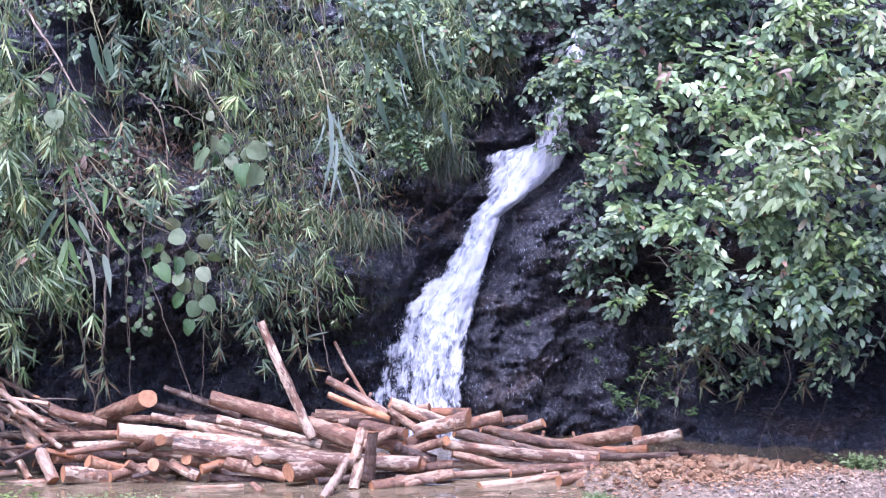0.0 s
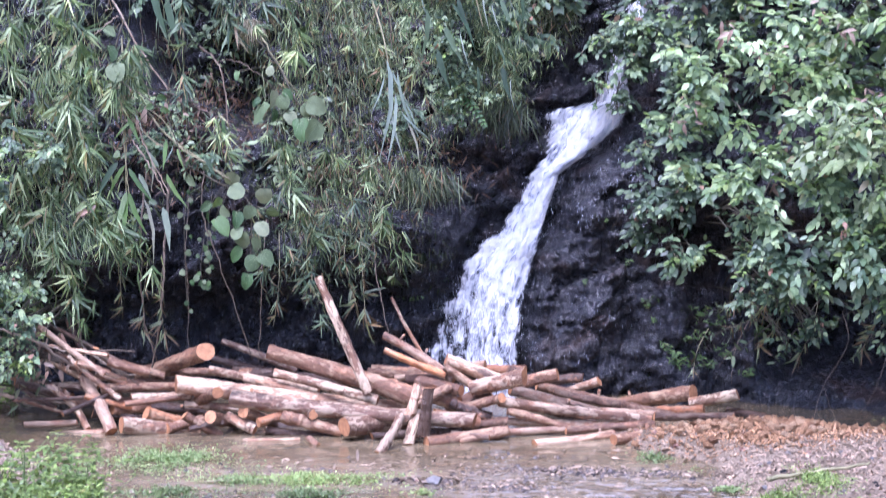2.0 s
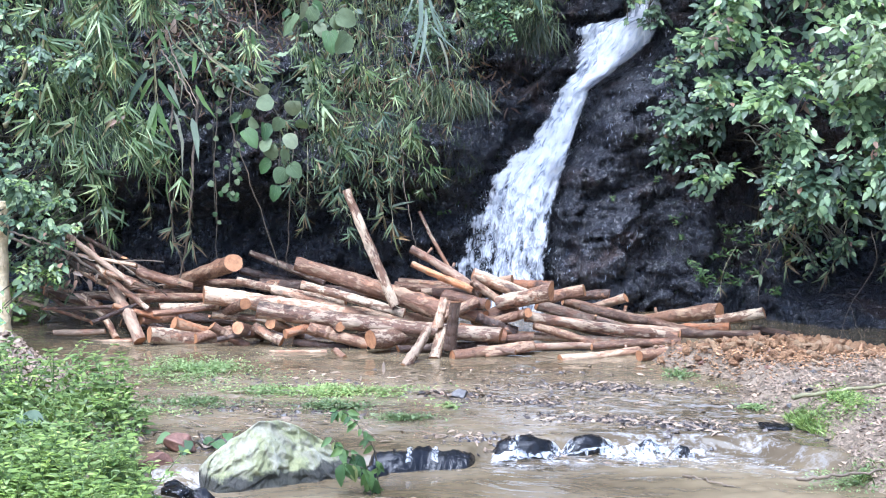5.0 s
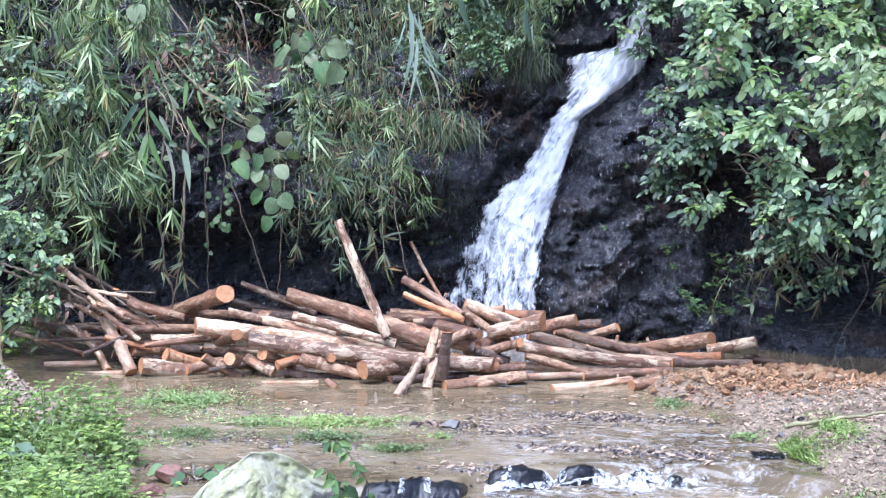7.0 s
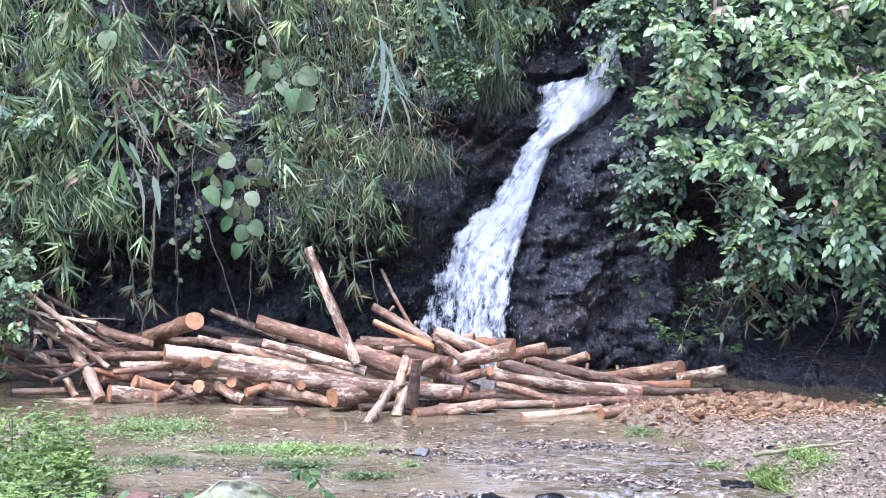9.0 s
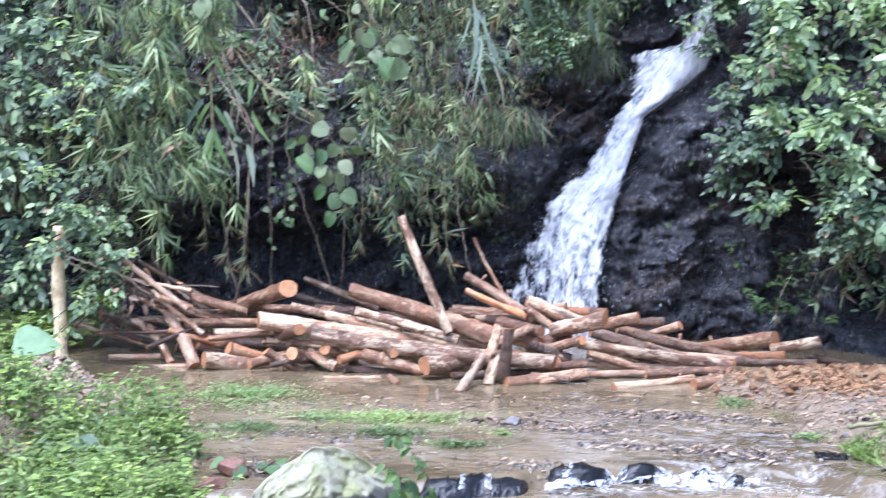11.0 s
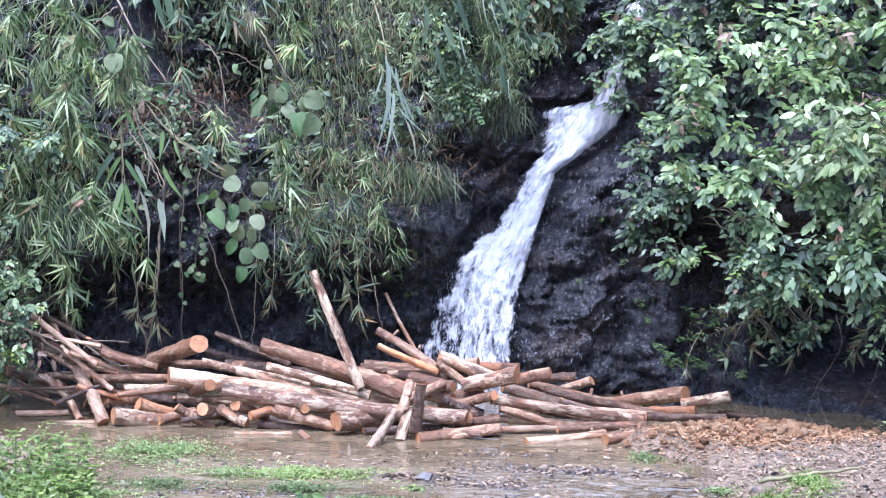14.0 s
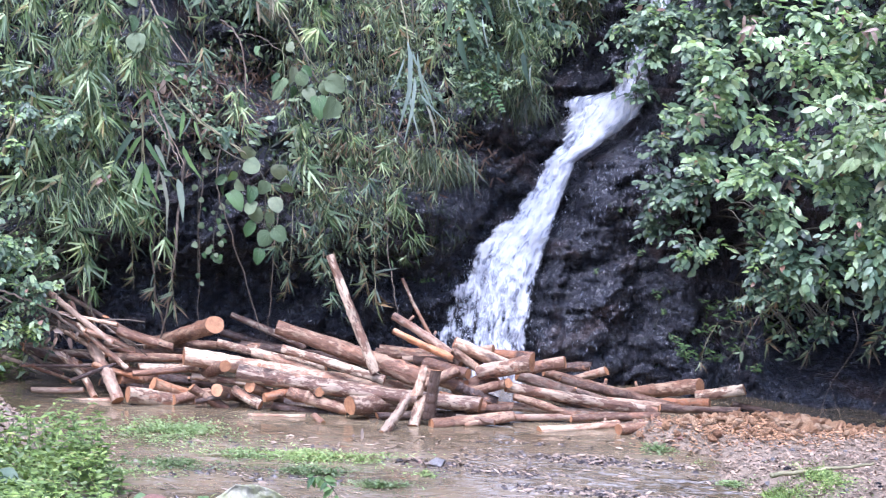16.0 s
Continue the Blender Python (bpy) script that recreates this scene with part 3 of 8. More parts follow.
def cliff_y(x, z):
    x, z = np.asarray(x, dtype=float), np.asarray(z, dtype=float)
    y = cliff_base(x) + 0.30 * z + 0.22 * step(5.5, 9, z) * (z - 5)
    cx, cw = fall_centre(z)
    y = y + 0.35 * np.exp(-((x - cx + 0.1) / (cw + 0.35)) ** 2)
    # slab beside the fall, standing proud
    y = y - 0.45 * step(0.15, 0.5, x - cx) * step(1.6, 0.9, x - cx) * step(3.2, 2.6, z)
    # dark undercut below the hanging plants
    y = y + 0.9 * step(1.5, 0.8, z) * step(-0.6, -2.0, x)
    y = y + bump_at(x, z, 2.2, 1.5, 0.3, 0.75, 0.7) + 1.0 * step(2.3, 1.5, z) * step(1.95, 2.5, x) + 2.2 * step(1.75, 1.3, z) * step(-0.05, 0.75, z) * step(2.75, 3.15, x)
    # hollows behind the bamboo
    hollow = bump_at(x, z, -3.75, 4.45, 0.62, 0.85, 1.0) + bump_at(x, z, -3.5, 3.65, 0.45, 0.45, 0.9) + bump_at(x, z, -2.95, 3.3, 0.45, 0.55, 0.9)
    y = y + 1.2 * step(0.35, 0.85, hollow)
    # ledge that sticks out, with layers under it
    y = y - 0.5 * np.exp(-((z - 1.75) / 0.38) ** 2) * step(-0.25, -0.8, x) * step(-3.6, -2.2, x)
    layers = 0.12 * np.abs(np.sin(5.5 * z + 0.8 * x + 0.8 * wave(0.7 * x, z, 4)))
    return y + 0.20 * wave(1.2 * x, 1.5 * z, 5) + layers * step(0.9, 0.0, np.abs(x + 0.8) - 1.5) + 0.055 * wave(6 * x, 9 * z, 6, 4)


def rock_relief(x, z):
    """Blocky relief with slanting joints for one place of the rock face."""
    out = 0.0
    for scale, deep, tilt in ((1.35, 0.11, 0.2), (4.2, 0.075, 0.15), (10.5, 0.03, 0.12)):
        p = Vector((scale * (0.86 * x + 0.5 * z), 0.0, 1.7 * scale * (0.86 * z - 0.5 * x)))
        far, spots = noise.voronoi(p)
        q = spots[0] * 5.1
        d = p - spots[0]
        lean = tilt / scale
        out += deep * noise.cell(q) + lean * (d.x * (noise.cell(q + Vector((9, 0, 3))) - 0.5) + d.z * (noise.cell(q + Vector((3, 0, 9))) - 0.2))
        out += 0.5 * deep * max(0.0, 1.0 - (far[1] - far[0]) / 0.12)
    p = Vector((x, 0.0, z))
    return out + 0.10 * noise.turbulence(p * 2.2, 4, False) + 0.03 * noise.turbulence(p * 9.0, 3, True)


cx, cz = np.meshgrid(np.concatenate([np.arange(-30, -7, 0.6), np.arange(-7, 6.5, 0.032), np.arange(6.5, 31, 0.6)]), np.concatenate([np.arange(-0.8, 5.6, 0.028), np.arange(5.6, 22, 0.5)]), indexing="ij")
relief = np.array([rock_relief(a, b) if abs(a) < 7 and b < 5.6 else 0.1 for a, b in zip(cx.ravel(), cz.ravel())]).reshape(cx.shape)
tagged(new("cliff", sheet("cliff", cx, cliff_y(cx, cz) + relief - 0.2, cz, CLIFF)), "dark wet layered rock cliff with mossy ledges", "cliff", kind="structure")


# ---- falling water ----
def waterfall():
    thing = group("waterfall", (-0.1, 20.2, 0.0), "white frothing cascade pouring down a dark cliff", "waterfall")
    for k, (name, lift, wide, thick) in enumerate((("main_stream", 0.10, 1.0, 1.0), ("side_spray", 0.04, 1.28, 0.8))):
        v, u = np.meshgrid(np.linspace(0.0, 4.6, 320), np.linspace(-1, 1, 60), indexing="ij")
        c, w = fall_centre(v)
        ragged = (0.12 + 0.1 * k) * wave(11 * v, 3 * np.sign(u), 11 + k, 5)
        x = c + (u - (0.22 + 0.2 * step(1.4, 0.3, v)) * k) * w * (wide + 0.35 * k * step(1.4, 0.3, v)) * (1 + ragged * step(0.9, -0.3, u))
        y = 20.25 + 0.30 * v - lift - 0.10 - 0.20 * (1 - u * u) - 0.035 * wave(16 * x, 5 * v, 13 + k, 4) - 0.03 * wave(5 * x, 7 * v, 23 + k, 4)
        me = sheet(name, x, y, v, FALL)
        a = me.attributes.new("flow", "FLOAT_VECTOR", "POINT")
        a.data.foreach_set("vector", np.stack([x - c + 3 * k, v, 0 * v], -1).reshape(-1).astype(np.float32))
        edge = step(1.0, 0.55, np.abs(u))
        cover = (thick + 0.1 * k) * (0.54 + 0.16 * step(0.6, 1.6, v) * step(3.5, 3.0, v) - 0.03 * step(3.3, 3.6, v)) - 0.5 * (1 - edge)
        b = me.attributes.new("cover", "FLOAT", "POINT")
        b.data.foreach_set("value", cover.ravel().astype(np.float32))
        child(name, me, thing)
    # pale dashes added on the rock beside the fall as glints of trickling water
    g = np.random.default_rng(5)
    n = 1500
    z = g.uniform(0.35, 2.9, n)
    x = np.interp(z, FALL_Z, FALL_X) + np.interp(z, FALL_Z, FALL_W) + np.abs(g.normal(0.1, 0.55, n))
    x[::4] = np.interp(z[::4], FALL_Z, FALL_X) - np.interp(z[::4], FALL_Z, FALL_W) - np.abs(g.normal(0.05, 0.4, len(x[::4])))
    ok = (wave(3.0 * x, 2.6 * z, 77, 3) > g.normal(0.15, 0.25, n)) & (x < 1.9)
    x, z = x[ok], z[ok]
    n = len(x)
    y = cliff_y(x, z) - 0.2 - 0.012 + np.array([rock_relief(float(a), float(b)) for a, b in zip(x, z)])
    D = np.stack([g.normal(0, 0.25, n), g.normal(-0.25, 0.1, n), -np.ones(n)], -1)
    child("water_thread", fast_mesh("water_thread", *leaves(np.stack([x, y, z], -1), D, np.tile([0, -1.0, 0.4], (n, 1)) + g.normal(0, 0.2, (n, 3)), g.uniform(0.012, 0.06, n), g.uniform(0.003, 0.006, n), "lance", 0.3, 0.0), GLINT), thing, kind="stuff", label="bright dashes added as glints of water on the wet rock")
    # flung drops along both edges
    g = np.random.default_rng(3)
    n = 1500
    z = np.concatenate([g.uniform(0.25, 3.3, 700), g.uniform(0.2, 1.3, 800)])
    c, w = fall_centre(z)
    side = np.where(g.random(n) < 0.95, -1, 1)
    x = c + side * w * (0.75 + np.abs(g.normal(0, 0.22, n))) * (1 + 0.12 * wave(11 * z, 3.0 * side, 11, 5))
    y = 20.25 + 0.3 * z - g.uniform(0.05, 0.35, n)
    P = np.stack([x, y, z], -1)
    D = np.stack([side * g.uniform(0, 0.6, n), -g.uniform(0, 0.3, n), -np.ones(n)], -1)
    N = np.tile([0, -1.0, 0.2], (n, 1))
    child("spray", fast_mesh("spray", *leaves(P, D, N, g.uniform(0.005, 0.03, n), g.uniform(0.002, 0.006, n), "lance", 0.3, 0.0), DROPS), thing, kind="stuff")


waterfall()


def small_cascade(x0, x1, cover, label, froth=0.3):
    """Thin sheets of water that slide over the rocks of the weir."""
    thing = group("small_cascade", ((x0 + x1) / 2, float(weir_y((x0 + x1) / 2)), -0.1), label, "waterfall")
    s, x = np.meshgrid(np.linspace(0, 2, 60), np.linspace(x0 - 0.06, x1 + 0.06, int(80 * (x1 - x0)) + 20), indexing="ij")
    fall, run = np.clip(s, 0, 1), np.clip(s - 1, 0, 1)
    rim = np.minimum(step(x0 - 0.06, x0 + 0.03, x), step(x1 + 0.06, x1 - 0.03, x))
    y = weir_y(x) + 0.03 - 0.22 * fall ** 0.8 - froth * run + 0.02 * wave(9 * x, 3 * s, 43, 3)
    z = np.maximum(0.045 - 0.165 * fall ** 2.6, -0.125) + 0.012 * wave(14 * x, 6 * s, 41, 3) + 0.018 * run * (1 - run) * wave(20 * x, 9 * s, 47, 3) + 0.012 * (run > 0)
    me = sheet("water_sheet", x, y, z, FALL)
    a = me.attributes.new("flow", "FLOAT_VECTOR", "POINT")
    a.data.foreach_set("vector", np.stack([1.5 * x, 0.9 * s, 0 * s], -1).reshape(-1).astype(np.float32))
    b = me.attributes.new("cover", "FLOAT", "POINT")
    b.data.foreach_set("value", (cover + 0.2 * step(0.6, 1.0, s) - 0.34 * run ** 0.7 + 0.1 * wave(6 * x, 0 * x, 45, 3) - 0.5 * (1 - rim)).ravel().astype(np.float32))
    child("water_sheet", me, thing)
    g = np.random.default_rng(int(100 * abs(x0)) + 7)
    n = int(160 * (x1 - x0)) + 6
    fx = g.uniform(x0, x1, n)
    P = np.stack([fx, weir_y(fx) - 0.3 + g.normal(0, 0.07, n), -0.11 + np.abs(g.normal(0, 0.02, n))], -1)
    child("foam", fast_mesh("foam", *leaves(P, g.normal(0, 1, (n, 3)) * np.array([1, 0.6, 0.3]), g.normal(0, 0.5, (n, 3)) + np.array([0, -0.3, 1]), g.uniform(0.003, 0.009, n), g.uniform(0.002, 0.005, n), "small", 0.2, 0.1), DROPS), thing, kind="stuff", label="white foam at the foot")


VEIL = "thin white veil of water over the black ledge"
small_cascade(-2.6, -2.3, 0.04, "thin white water beside the boulder")
for vx0, vx1, vc, vf in ((0.82, 1.1, 0.3, 0.4), (1.1, 1.4, 0.3, 0.4), (1.4, 1.8, 0.18, 0.35)):
    small_cascade(vx0, vx1, vc, VEIL, vf)


# ---- the log jam ----
LOG_WORDS = {
    "brown": "brown barked cut log lying in the jam",
    "mottled": "log with mottled grey and white bark in the jam",
    "pale": "pale dry barked log lying across the jam",
    "dark": "dark wet barked log wedged in the jam",
    "peeled": "peeled bright orange split log in the jam",
}


def log(a, b, ra, rb, kind):
    a, b = Vector(a), Vector(b)
    ra, rb = max(ra, 0.018), max(rb, 0.02)
    mid, d = (a + b) / 2, b - a
    long = d.length
    sides, rows = (20, 34) if max(ra, rb) > 0.04 else (8, 10)
    t = np.linspace(-0.5, 0.5, rows)
    g = rng
    bend = g.normal(0, 0.02) * long
    px = t * long
    py, pz = bend * np.cos(np.pi * t) + 0.004 * g.normal(0, 1, rows), 0.5 * g.normal(0, 0.012) * long * np.cos(np.pi * t)
    an = np.linspace(0, 2 * np.pi, sides, endpoint=False)
    lobes = 1 + 0.04 * np.cos(2 * an + g.uniform(0, 6)) + 0.03 * np.cos(3 * an + g.uniform(0, 6))
    knot = np.ones((rows, sides))
    for _ in range(4 if long > 0.6 else 1):
        kt, ka = g.uniform(-0.4, 0.4), g.uniform(0, 6.28)
        knot += 0.18 * np.exp(-((t[:, None] - kt) * long / 0.06) ** 2 - (np.angle(np.exp(1j * (an[None] - ka))) / 0.5) ** 2)
    r = (ra + (rb - ra) * (t + 0.5))[:, None] * lobes[None] * knot * (1 + 0.03 * g.normal(0, 1, (rows, sides)) + 0.07 * wave(9 * px, 0 * px, 90 + long, 3)[:, None] + 0.05 * wave(14 * px[:, None], 2.5 * np.cos(an)[None] + 2 * np.sin(2 * an)[None], 91 + long, 3))
    tilt_a, tilt_b = g.normal(0, 0.14, 2), g.normal(0, 0.14, 2)
    x = np.repeat(px[:, None], sides, 1)
    for row, tilt in ((0, tilt_a), (rows - 1, tilt_b)):
        x[row] += r[row] * (tilt[0] * np.cos(an) + tilt[1] * np.sin(an))
    v = np.stack([x, py[:, None] + r * np.cos(an), pz[:, None] + r * np.sin(an)], -1)
    i, j = np.meshgrid(np.arange(rows - 1), np.arange(sides), indexing="ij")
    q = np.stack([i * sides + j, i * sides + (j + 1) % sides, (i + 1) * sides + (j + 1) % sides, (i + 1) * sides + j], -1).reshape(-1, 4)
    q = q[:, ::-1]
    ob = new("log", fast_mesh("log", v.reshape(-1, 3), q, BARK[kind]))
    ob.matrix_basis = Matrix.Translation(mid) @ d.to_track_quat("X", "Z").to_matrix().to_4x4()
    words = "thin bare stick leaning out of the jam" if max(ra, rb) < 0.035 else LOG_WORDS[kind]
    tagged(ob, words, "stick" if max(ra, rb) < 0.035 else "log", "logs in the jam")
    for row, s in ((0, -1), (rows - 1, 1)):
        ring = v[row] + np.array([s * 0.003, 0, 0])
        inner = ring.mean(0) + (ring - ring.mean(0)) * 0.5 + g.normal(0, 0.0004, (sides, 3))
        cv = np.concatenate([ring, inner, inner.mean(0)[None] + np.array([[s * 0.001, 0, 0]])])
        k = np.arange(sides)
        n = (k + 1) % sides
        tri = np.concatenate([np.stack([k, n, sides + n], -1), np.stack([k, sides + n, sides + k], -1), np.stack([sides + k, sides + n, 0 * k + 2 * sides], -1)])
        if s < 0:
            tri = tri[:, ::-1]
        c = new("cut_face", fast_mesh("cut_face", cv, tri, CUT, smooth=False))
        c.parent = ob
    if long > 0.7 and min(ra, rb) > 0.04 and g.uniform() < 0.45:
        # the stub of a lopped branch
        for _ in range(int(g.integers(1, 3))):
            k, ang = int(g.integers(4, rows - 4)), g.uniform(0.3, 2.8)
            base = np.array([px[k], py[k], pz[k]])
            out = np.array([g.normal(0, 0.3), math.cos(ang), math.sin(ang)])
            rad = 0.5 * (ra + rb)
            tip = base + out * (rad + g.uniform(0.02, 0.06))
            sr = rad * g.uniform(0.22, 0.34)
            stub = new("branch_stub", fast_mesh("branch_stub", *tube((base + out * rad * 0.6, (base + tip) / 2, tip), (sr * 1.25, sr * 1.05, sr), 9, 0.03), BARK[kind]))
            stub.parent = ob
            face = new("cut_face", fast_mesh("cut_face", *tube((tip - out * 0.001, tip + out * 0.002, tip + out * 0.004), sr * 0.9, 9), CUT, smooth=False))
            face.parent = stub
    return ob


log((-2.91, 17.75, 0.75), (-3.73, 18.60, 0.38), 0.089, 0.077, "brown")
log((-3.18, 17.60, 0.44), (-0.83, 18.30, 0.10), 0.083, 0.071, "pale")
log((-2.60, 17.35, 0.35), (-0.23, 17.25, 0.18), 0.087, 0.077, "mottled")
log((-2.72, 17.30, 0.41), (-3.09, 17.90, 0.21), 0.056, 0.053, "brown")
log((-3.42, 17.30, 0.20), (-2.99, 17.60, 0.03), 0.062, 0.057, "peeled")
log((-3.63, 17.15, 0.11), (-2.94, 17.50, -0.02), 0.081, 0.067, "mottled")
log((-3.95, 17.70, 0.36), (-3.27, 18.10, 0.34), 0.047, 0.043, "brown")
log((-3.88, 18.20, 0.34), (-3.25, 18.50, 0.35), 0.043, 0.044, "brown")
log((-4.10, 17.60, 0.48), (-3.73, 17.20, 0.03), 0.047, 0.061, "pale")
log((-4.29, 17.60, 0.34), (-4.00, 17.35, 0.02), 0.031, 0.036, "mottled")
log((-4.02, 17.80, 0.76), (-4.09, 17.90, 0.47), 0.032, 0.037, "dark")
log((-4.73, 18.30, 0.99), (-3.70, 18.00, 0.53), 0.022, 0.027, "pale")
log((-4.88, 18.40, 0.75), (-3.93, 18.00, 0.49), 0.027, 0.032, "brown")
log((-4.50, 18.60, 0.95), (-4.29, 18.40, 0.65), 0.033, 0.044, "dark")
log((-3.03, 17.20, 0.20), (-2.71, 17.35, -0.02), 0.046, 0.046, "brown")
log((-2.77, 17.20, 0.19), (-2.54, 17.80, 0.01), 0.061, 0.053, "brown")
log((-2.47, 17.30, 0.23), (-2.22, 17.70, 0.05), 0.062, 0.047, "brown")
log((-3.11, 17.70, 0.23), (-2.51, 17.80, 0.17), 0.037, 0.037, "mottled")
log((-2.31, 17.20, 0.14), (-2.07, 17.35, 0.20), 0.041, 0.041, "peeled")
log((-2.10, 17.30, 0.20), (-1.52, 17.30, 0.04), 0.067, 0.046, "brown")
log((-1.47, 17.05, 0.14), (-0.91, 17.60, 0.12), 0.091, 0.078, "mottled")
log((-0.92, 17.00, 0.26), (-1.11, 16.55, -0.03), 0.045, 0.049, "mottled")
log((-0.78, 17.15, 0.24), (-0.85, 16.95, -0.02), 0.046, 0.055, "mottled")
log((-0.66, 16.95, 0.54), (-0.71, 17.00, 0.08), 0.050, 0.060, "dark")
log((-0.78, 17.20, 0.54), (-0.84, 17.10, 0.26), 0.041, 0.056, "pale")
log((-0.62, 17.35, 0.22), (-0.20, 17.50, 0.12), 0.062, 0.062, "peeled")
log((-0.68, 16.95, 0.02), (0.09, 17.40, 0.07), 0.055, 0.046, "brown")
log((-1.17, 18.20, 0.88), (-0.45, 18.00, 0.47), 0.043, 0.053, "pale")
log((-1.15, 18.10, 0.74), (-0.53, 18.00, 0.51), 0.032, 0.043, "peeled")
log((-1.12, 18.60, 1.22), (-0.79, 18.50, 0.65), 0.017, 0.022, "mottled")
log((-1.81, 17.90, 1.49), (-1.29, 17.75, 0.36), 0.042, 0.047, "mottled")
log((-2.35, 18.20, 0.70), (-0.76, 18.00, 0.26), 0.070, 0.101, "brown")
log((-2.90, 18.70, 0.73), (-2.10, 18.60, 0.44), 0.033, 0.039, "mottled")
log((-2.26, 18.00, 0.51), (-1.20, 17.80, 0.28), 0.043, 0.048, "mottled")
log((-2.95, 18.20, 0.50), (-1.83, 18.20, 0.30), 0.043, 0.043, "mottled")
log((-3.01, 18.80, 0.53), (-2.36, 18.80, 0.39), 0.045, 0.045, "dark")
log((-0.53, 18.00, 0.67), (0.03, 18.00, 0.46), 0.064, 0.069, "pale")
log((-0.54, 17.90, 0.61), (-0.24, 17.90, 0.41), 0.042, 0.042, "brown")
log((-0.27, 17.80, 0.41), (0.25, 17.60, 0.57), 0.069, 0.083, "mottled")
log((0.18, 18.20, 0.40), (0.59, 18.10, 0.52), 0.059, 0.059, "brown")
log((0.50, 18.60, 0.38), (0.86, 18.50, 0.43), 0.050, 0.049, "dark")
log((0.03, 17.50, 0.37), (-0.30, 17.80, 0.22), 0.052, 0.048, "brown")
log((0.01, 17.60, 0.32), (1.51, 17.85, 0.11), 0.052, 0.048, "mottled")
log((0.12, 18.10, 0.36), (1.04, 18.20, 0.11), 0.059, 0.054, "pale")
log((0.39, 18.40, 0.36), (1.79, 18.60, 0.01), 0.049, 0.072, "brown")
log((0.69, 18.80, 0.23), (1.04, 18.60, 0.38), 0.039, 0.050, "pale")
log((1.21, 19.60, -0.03), (2.05, 19.00, 0.21), 0.058, 0.079, "brown")
log((2.01, 18.90, 0.12), (2.48, 18.70, 0.25), 0.056, 0.061, "mottled")
log((1.52, 18.90, 0.03), (2.12, 18.60, 0.10), 0.034, 0.050, "peeled")
log((2.40, 18.90, 0.05), (3.47, 17.75, -0.02), 0.034, 0.032, "dark")
log((-0.22, 17.70, 0.12), (1.27, 17.80, 0.06), 0.037, 0.042, "pale")
log((-0.37, 17.10, 0.01), (0.09, 17.30, 0.08), 0.030, 0.051, "brown")
log((0.35, 17.05, 0.0), (1.11, 17.50, 0.03), 0.045, 0.042, "pale")
log((1.10, 17.10, 0.05), (1.87, 17.70, 0.07), 0.056, 0.047, "brown")
log((0.09, 17.45, 0.04), (1.20, 17.65, 0.06), 0.036, 0.031, "pale")
log((-2.43, 17.00, -0.00), (-1.89, 17.05, 0.01), 0.015, 0.010, "pale")
log((-1.80, 16.95, 0.05), (-1.70, 16.85, -0.01), 0.030, 0.035, "brown")
log((-1.37, 18.80, 0.41), (-0.43, 18.60, 0.38), 0.045, 0.050, "brown")
log((-1.67, 18.70, 0.34), (-0.86, 18.90, 0.40), 0.039, 0.039, "pale")
log((-0.47, 17.70, 0.44), (-0.80, 17.70, 0.28), 0.052, 0.052, "brown")
log((-0.08, 17.90, 0.36), (-0.53, 17.90, 0.19), 0.069, 0.064, "brown")
log((-0.47, 17.65, 0.29), (-0.08, 17.70, 0.14), 0.052, 0.052, "dark")
log((-3.85, 17.90, 0.19), (-2.98, 18.10, 0.09), 0.053, 0.054, "dark")
log((-2.99, 17.80, 0.04), (-1.70, 17.80, -0.03), 0.058, 0.058, "dark")
log((-1.71, 17.90, 0.13), (-0.69, 17.70, 0.03), 0.058, 0.058, "dark")
log((-4.03, 17.70, 0.12), (-3.29, 17.90, -0.00), 0.047, 0.048, "dark")
log((-0.94, 18.20, 0.43), (-0.25, 18.30, 0.46), 0.054, 0.054, "brown")
log((-0.17, 18.50, 0.51), (0.27, 18.40, 0.49), 0.044, 0.065, "peeled")
log((-2.77, 18.60, 0.43), (-1.32, 18.70, 0.30), 0.050, 0.050, "dark")
log((-4.34, 17.35, -0.02), (-3.75, 17.30, 0.02), 0.021, 0.026, "pale")
log((2.83, 17.40, 0.00), (3.46, 17.30, 0.10), 0.026, 0.041, "brown")
log((-5.03, 18.20, 0.43), (-4.32, 18.00, 0.23), 0.049, 0.048, "brown")
log((-0.78, 17.30, 0.05), (-0.35, 17.40, 0.05), 0.041, 0.041, "dark")
log((-2.25, 17.30, 0.05), (-1.72, 17.40, -0.01), 0.041, 0.046, "dark")
log((-1.89, 17.50, 0.15), (-1.79, 17.25, 0.22), 0.047, 0.046, "brown")
log((-0.81, 18.00, 0.45), (-0.37, 17.75, 0.40), 0.059, 0.053, "brown")
log((-0.81, 17.90, 0.35), (-0.40, 17.80, 0.26), 0.074, 0.074, "brown")
log((-1.33, 18.90, 0.44), (-0.79, 18.80, 0.43), 0.039, 0.039, "brown")
log((-1.08, 18.60, 0.38), (-0.42, 18.40, 0.47), 0.033, 0.038, "pale")
log((0.26, 17.80, 0.26), (0.96, 17.90, 0.09), 0.042, 0.042, "dark")
log((0.09, 17.60, 0.23), (0.67, 17.60, 0.07), 0.042, 0.037, "brown")
log((-0.35, 17.50, 0.08), (0.09, 17.60, 0.12), 0.047, 0.047, "brown")
log((-4.05, 17.80, 0.23), (-3.48, 18.00, 0.18), 0.048, 0.048, "brown")
log((-3.62, 17.60, 0.30), (-3.07, 17.80, 0.30), 0.042, 0.042, "mottled")
log((-3.79, 17.50, 0.19), (-3.47, 17.70, 0.19), 0.047, 0.042, "brown")
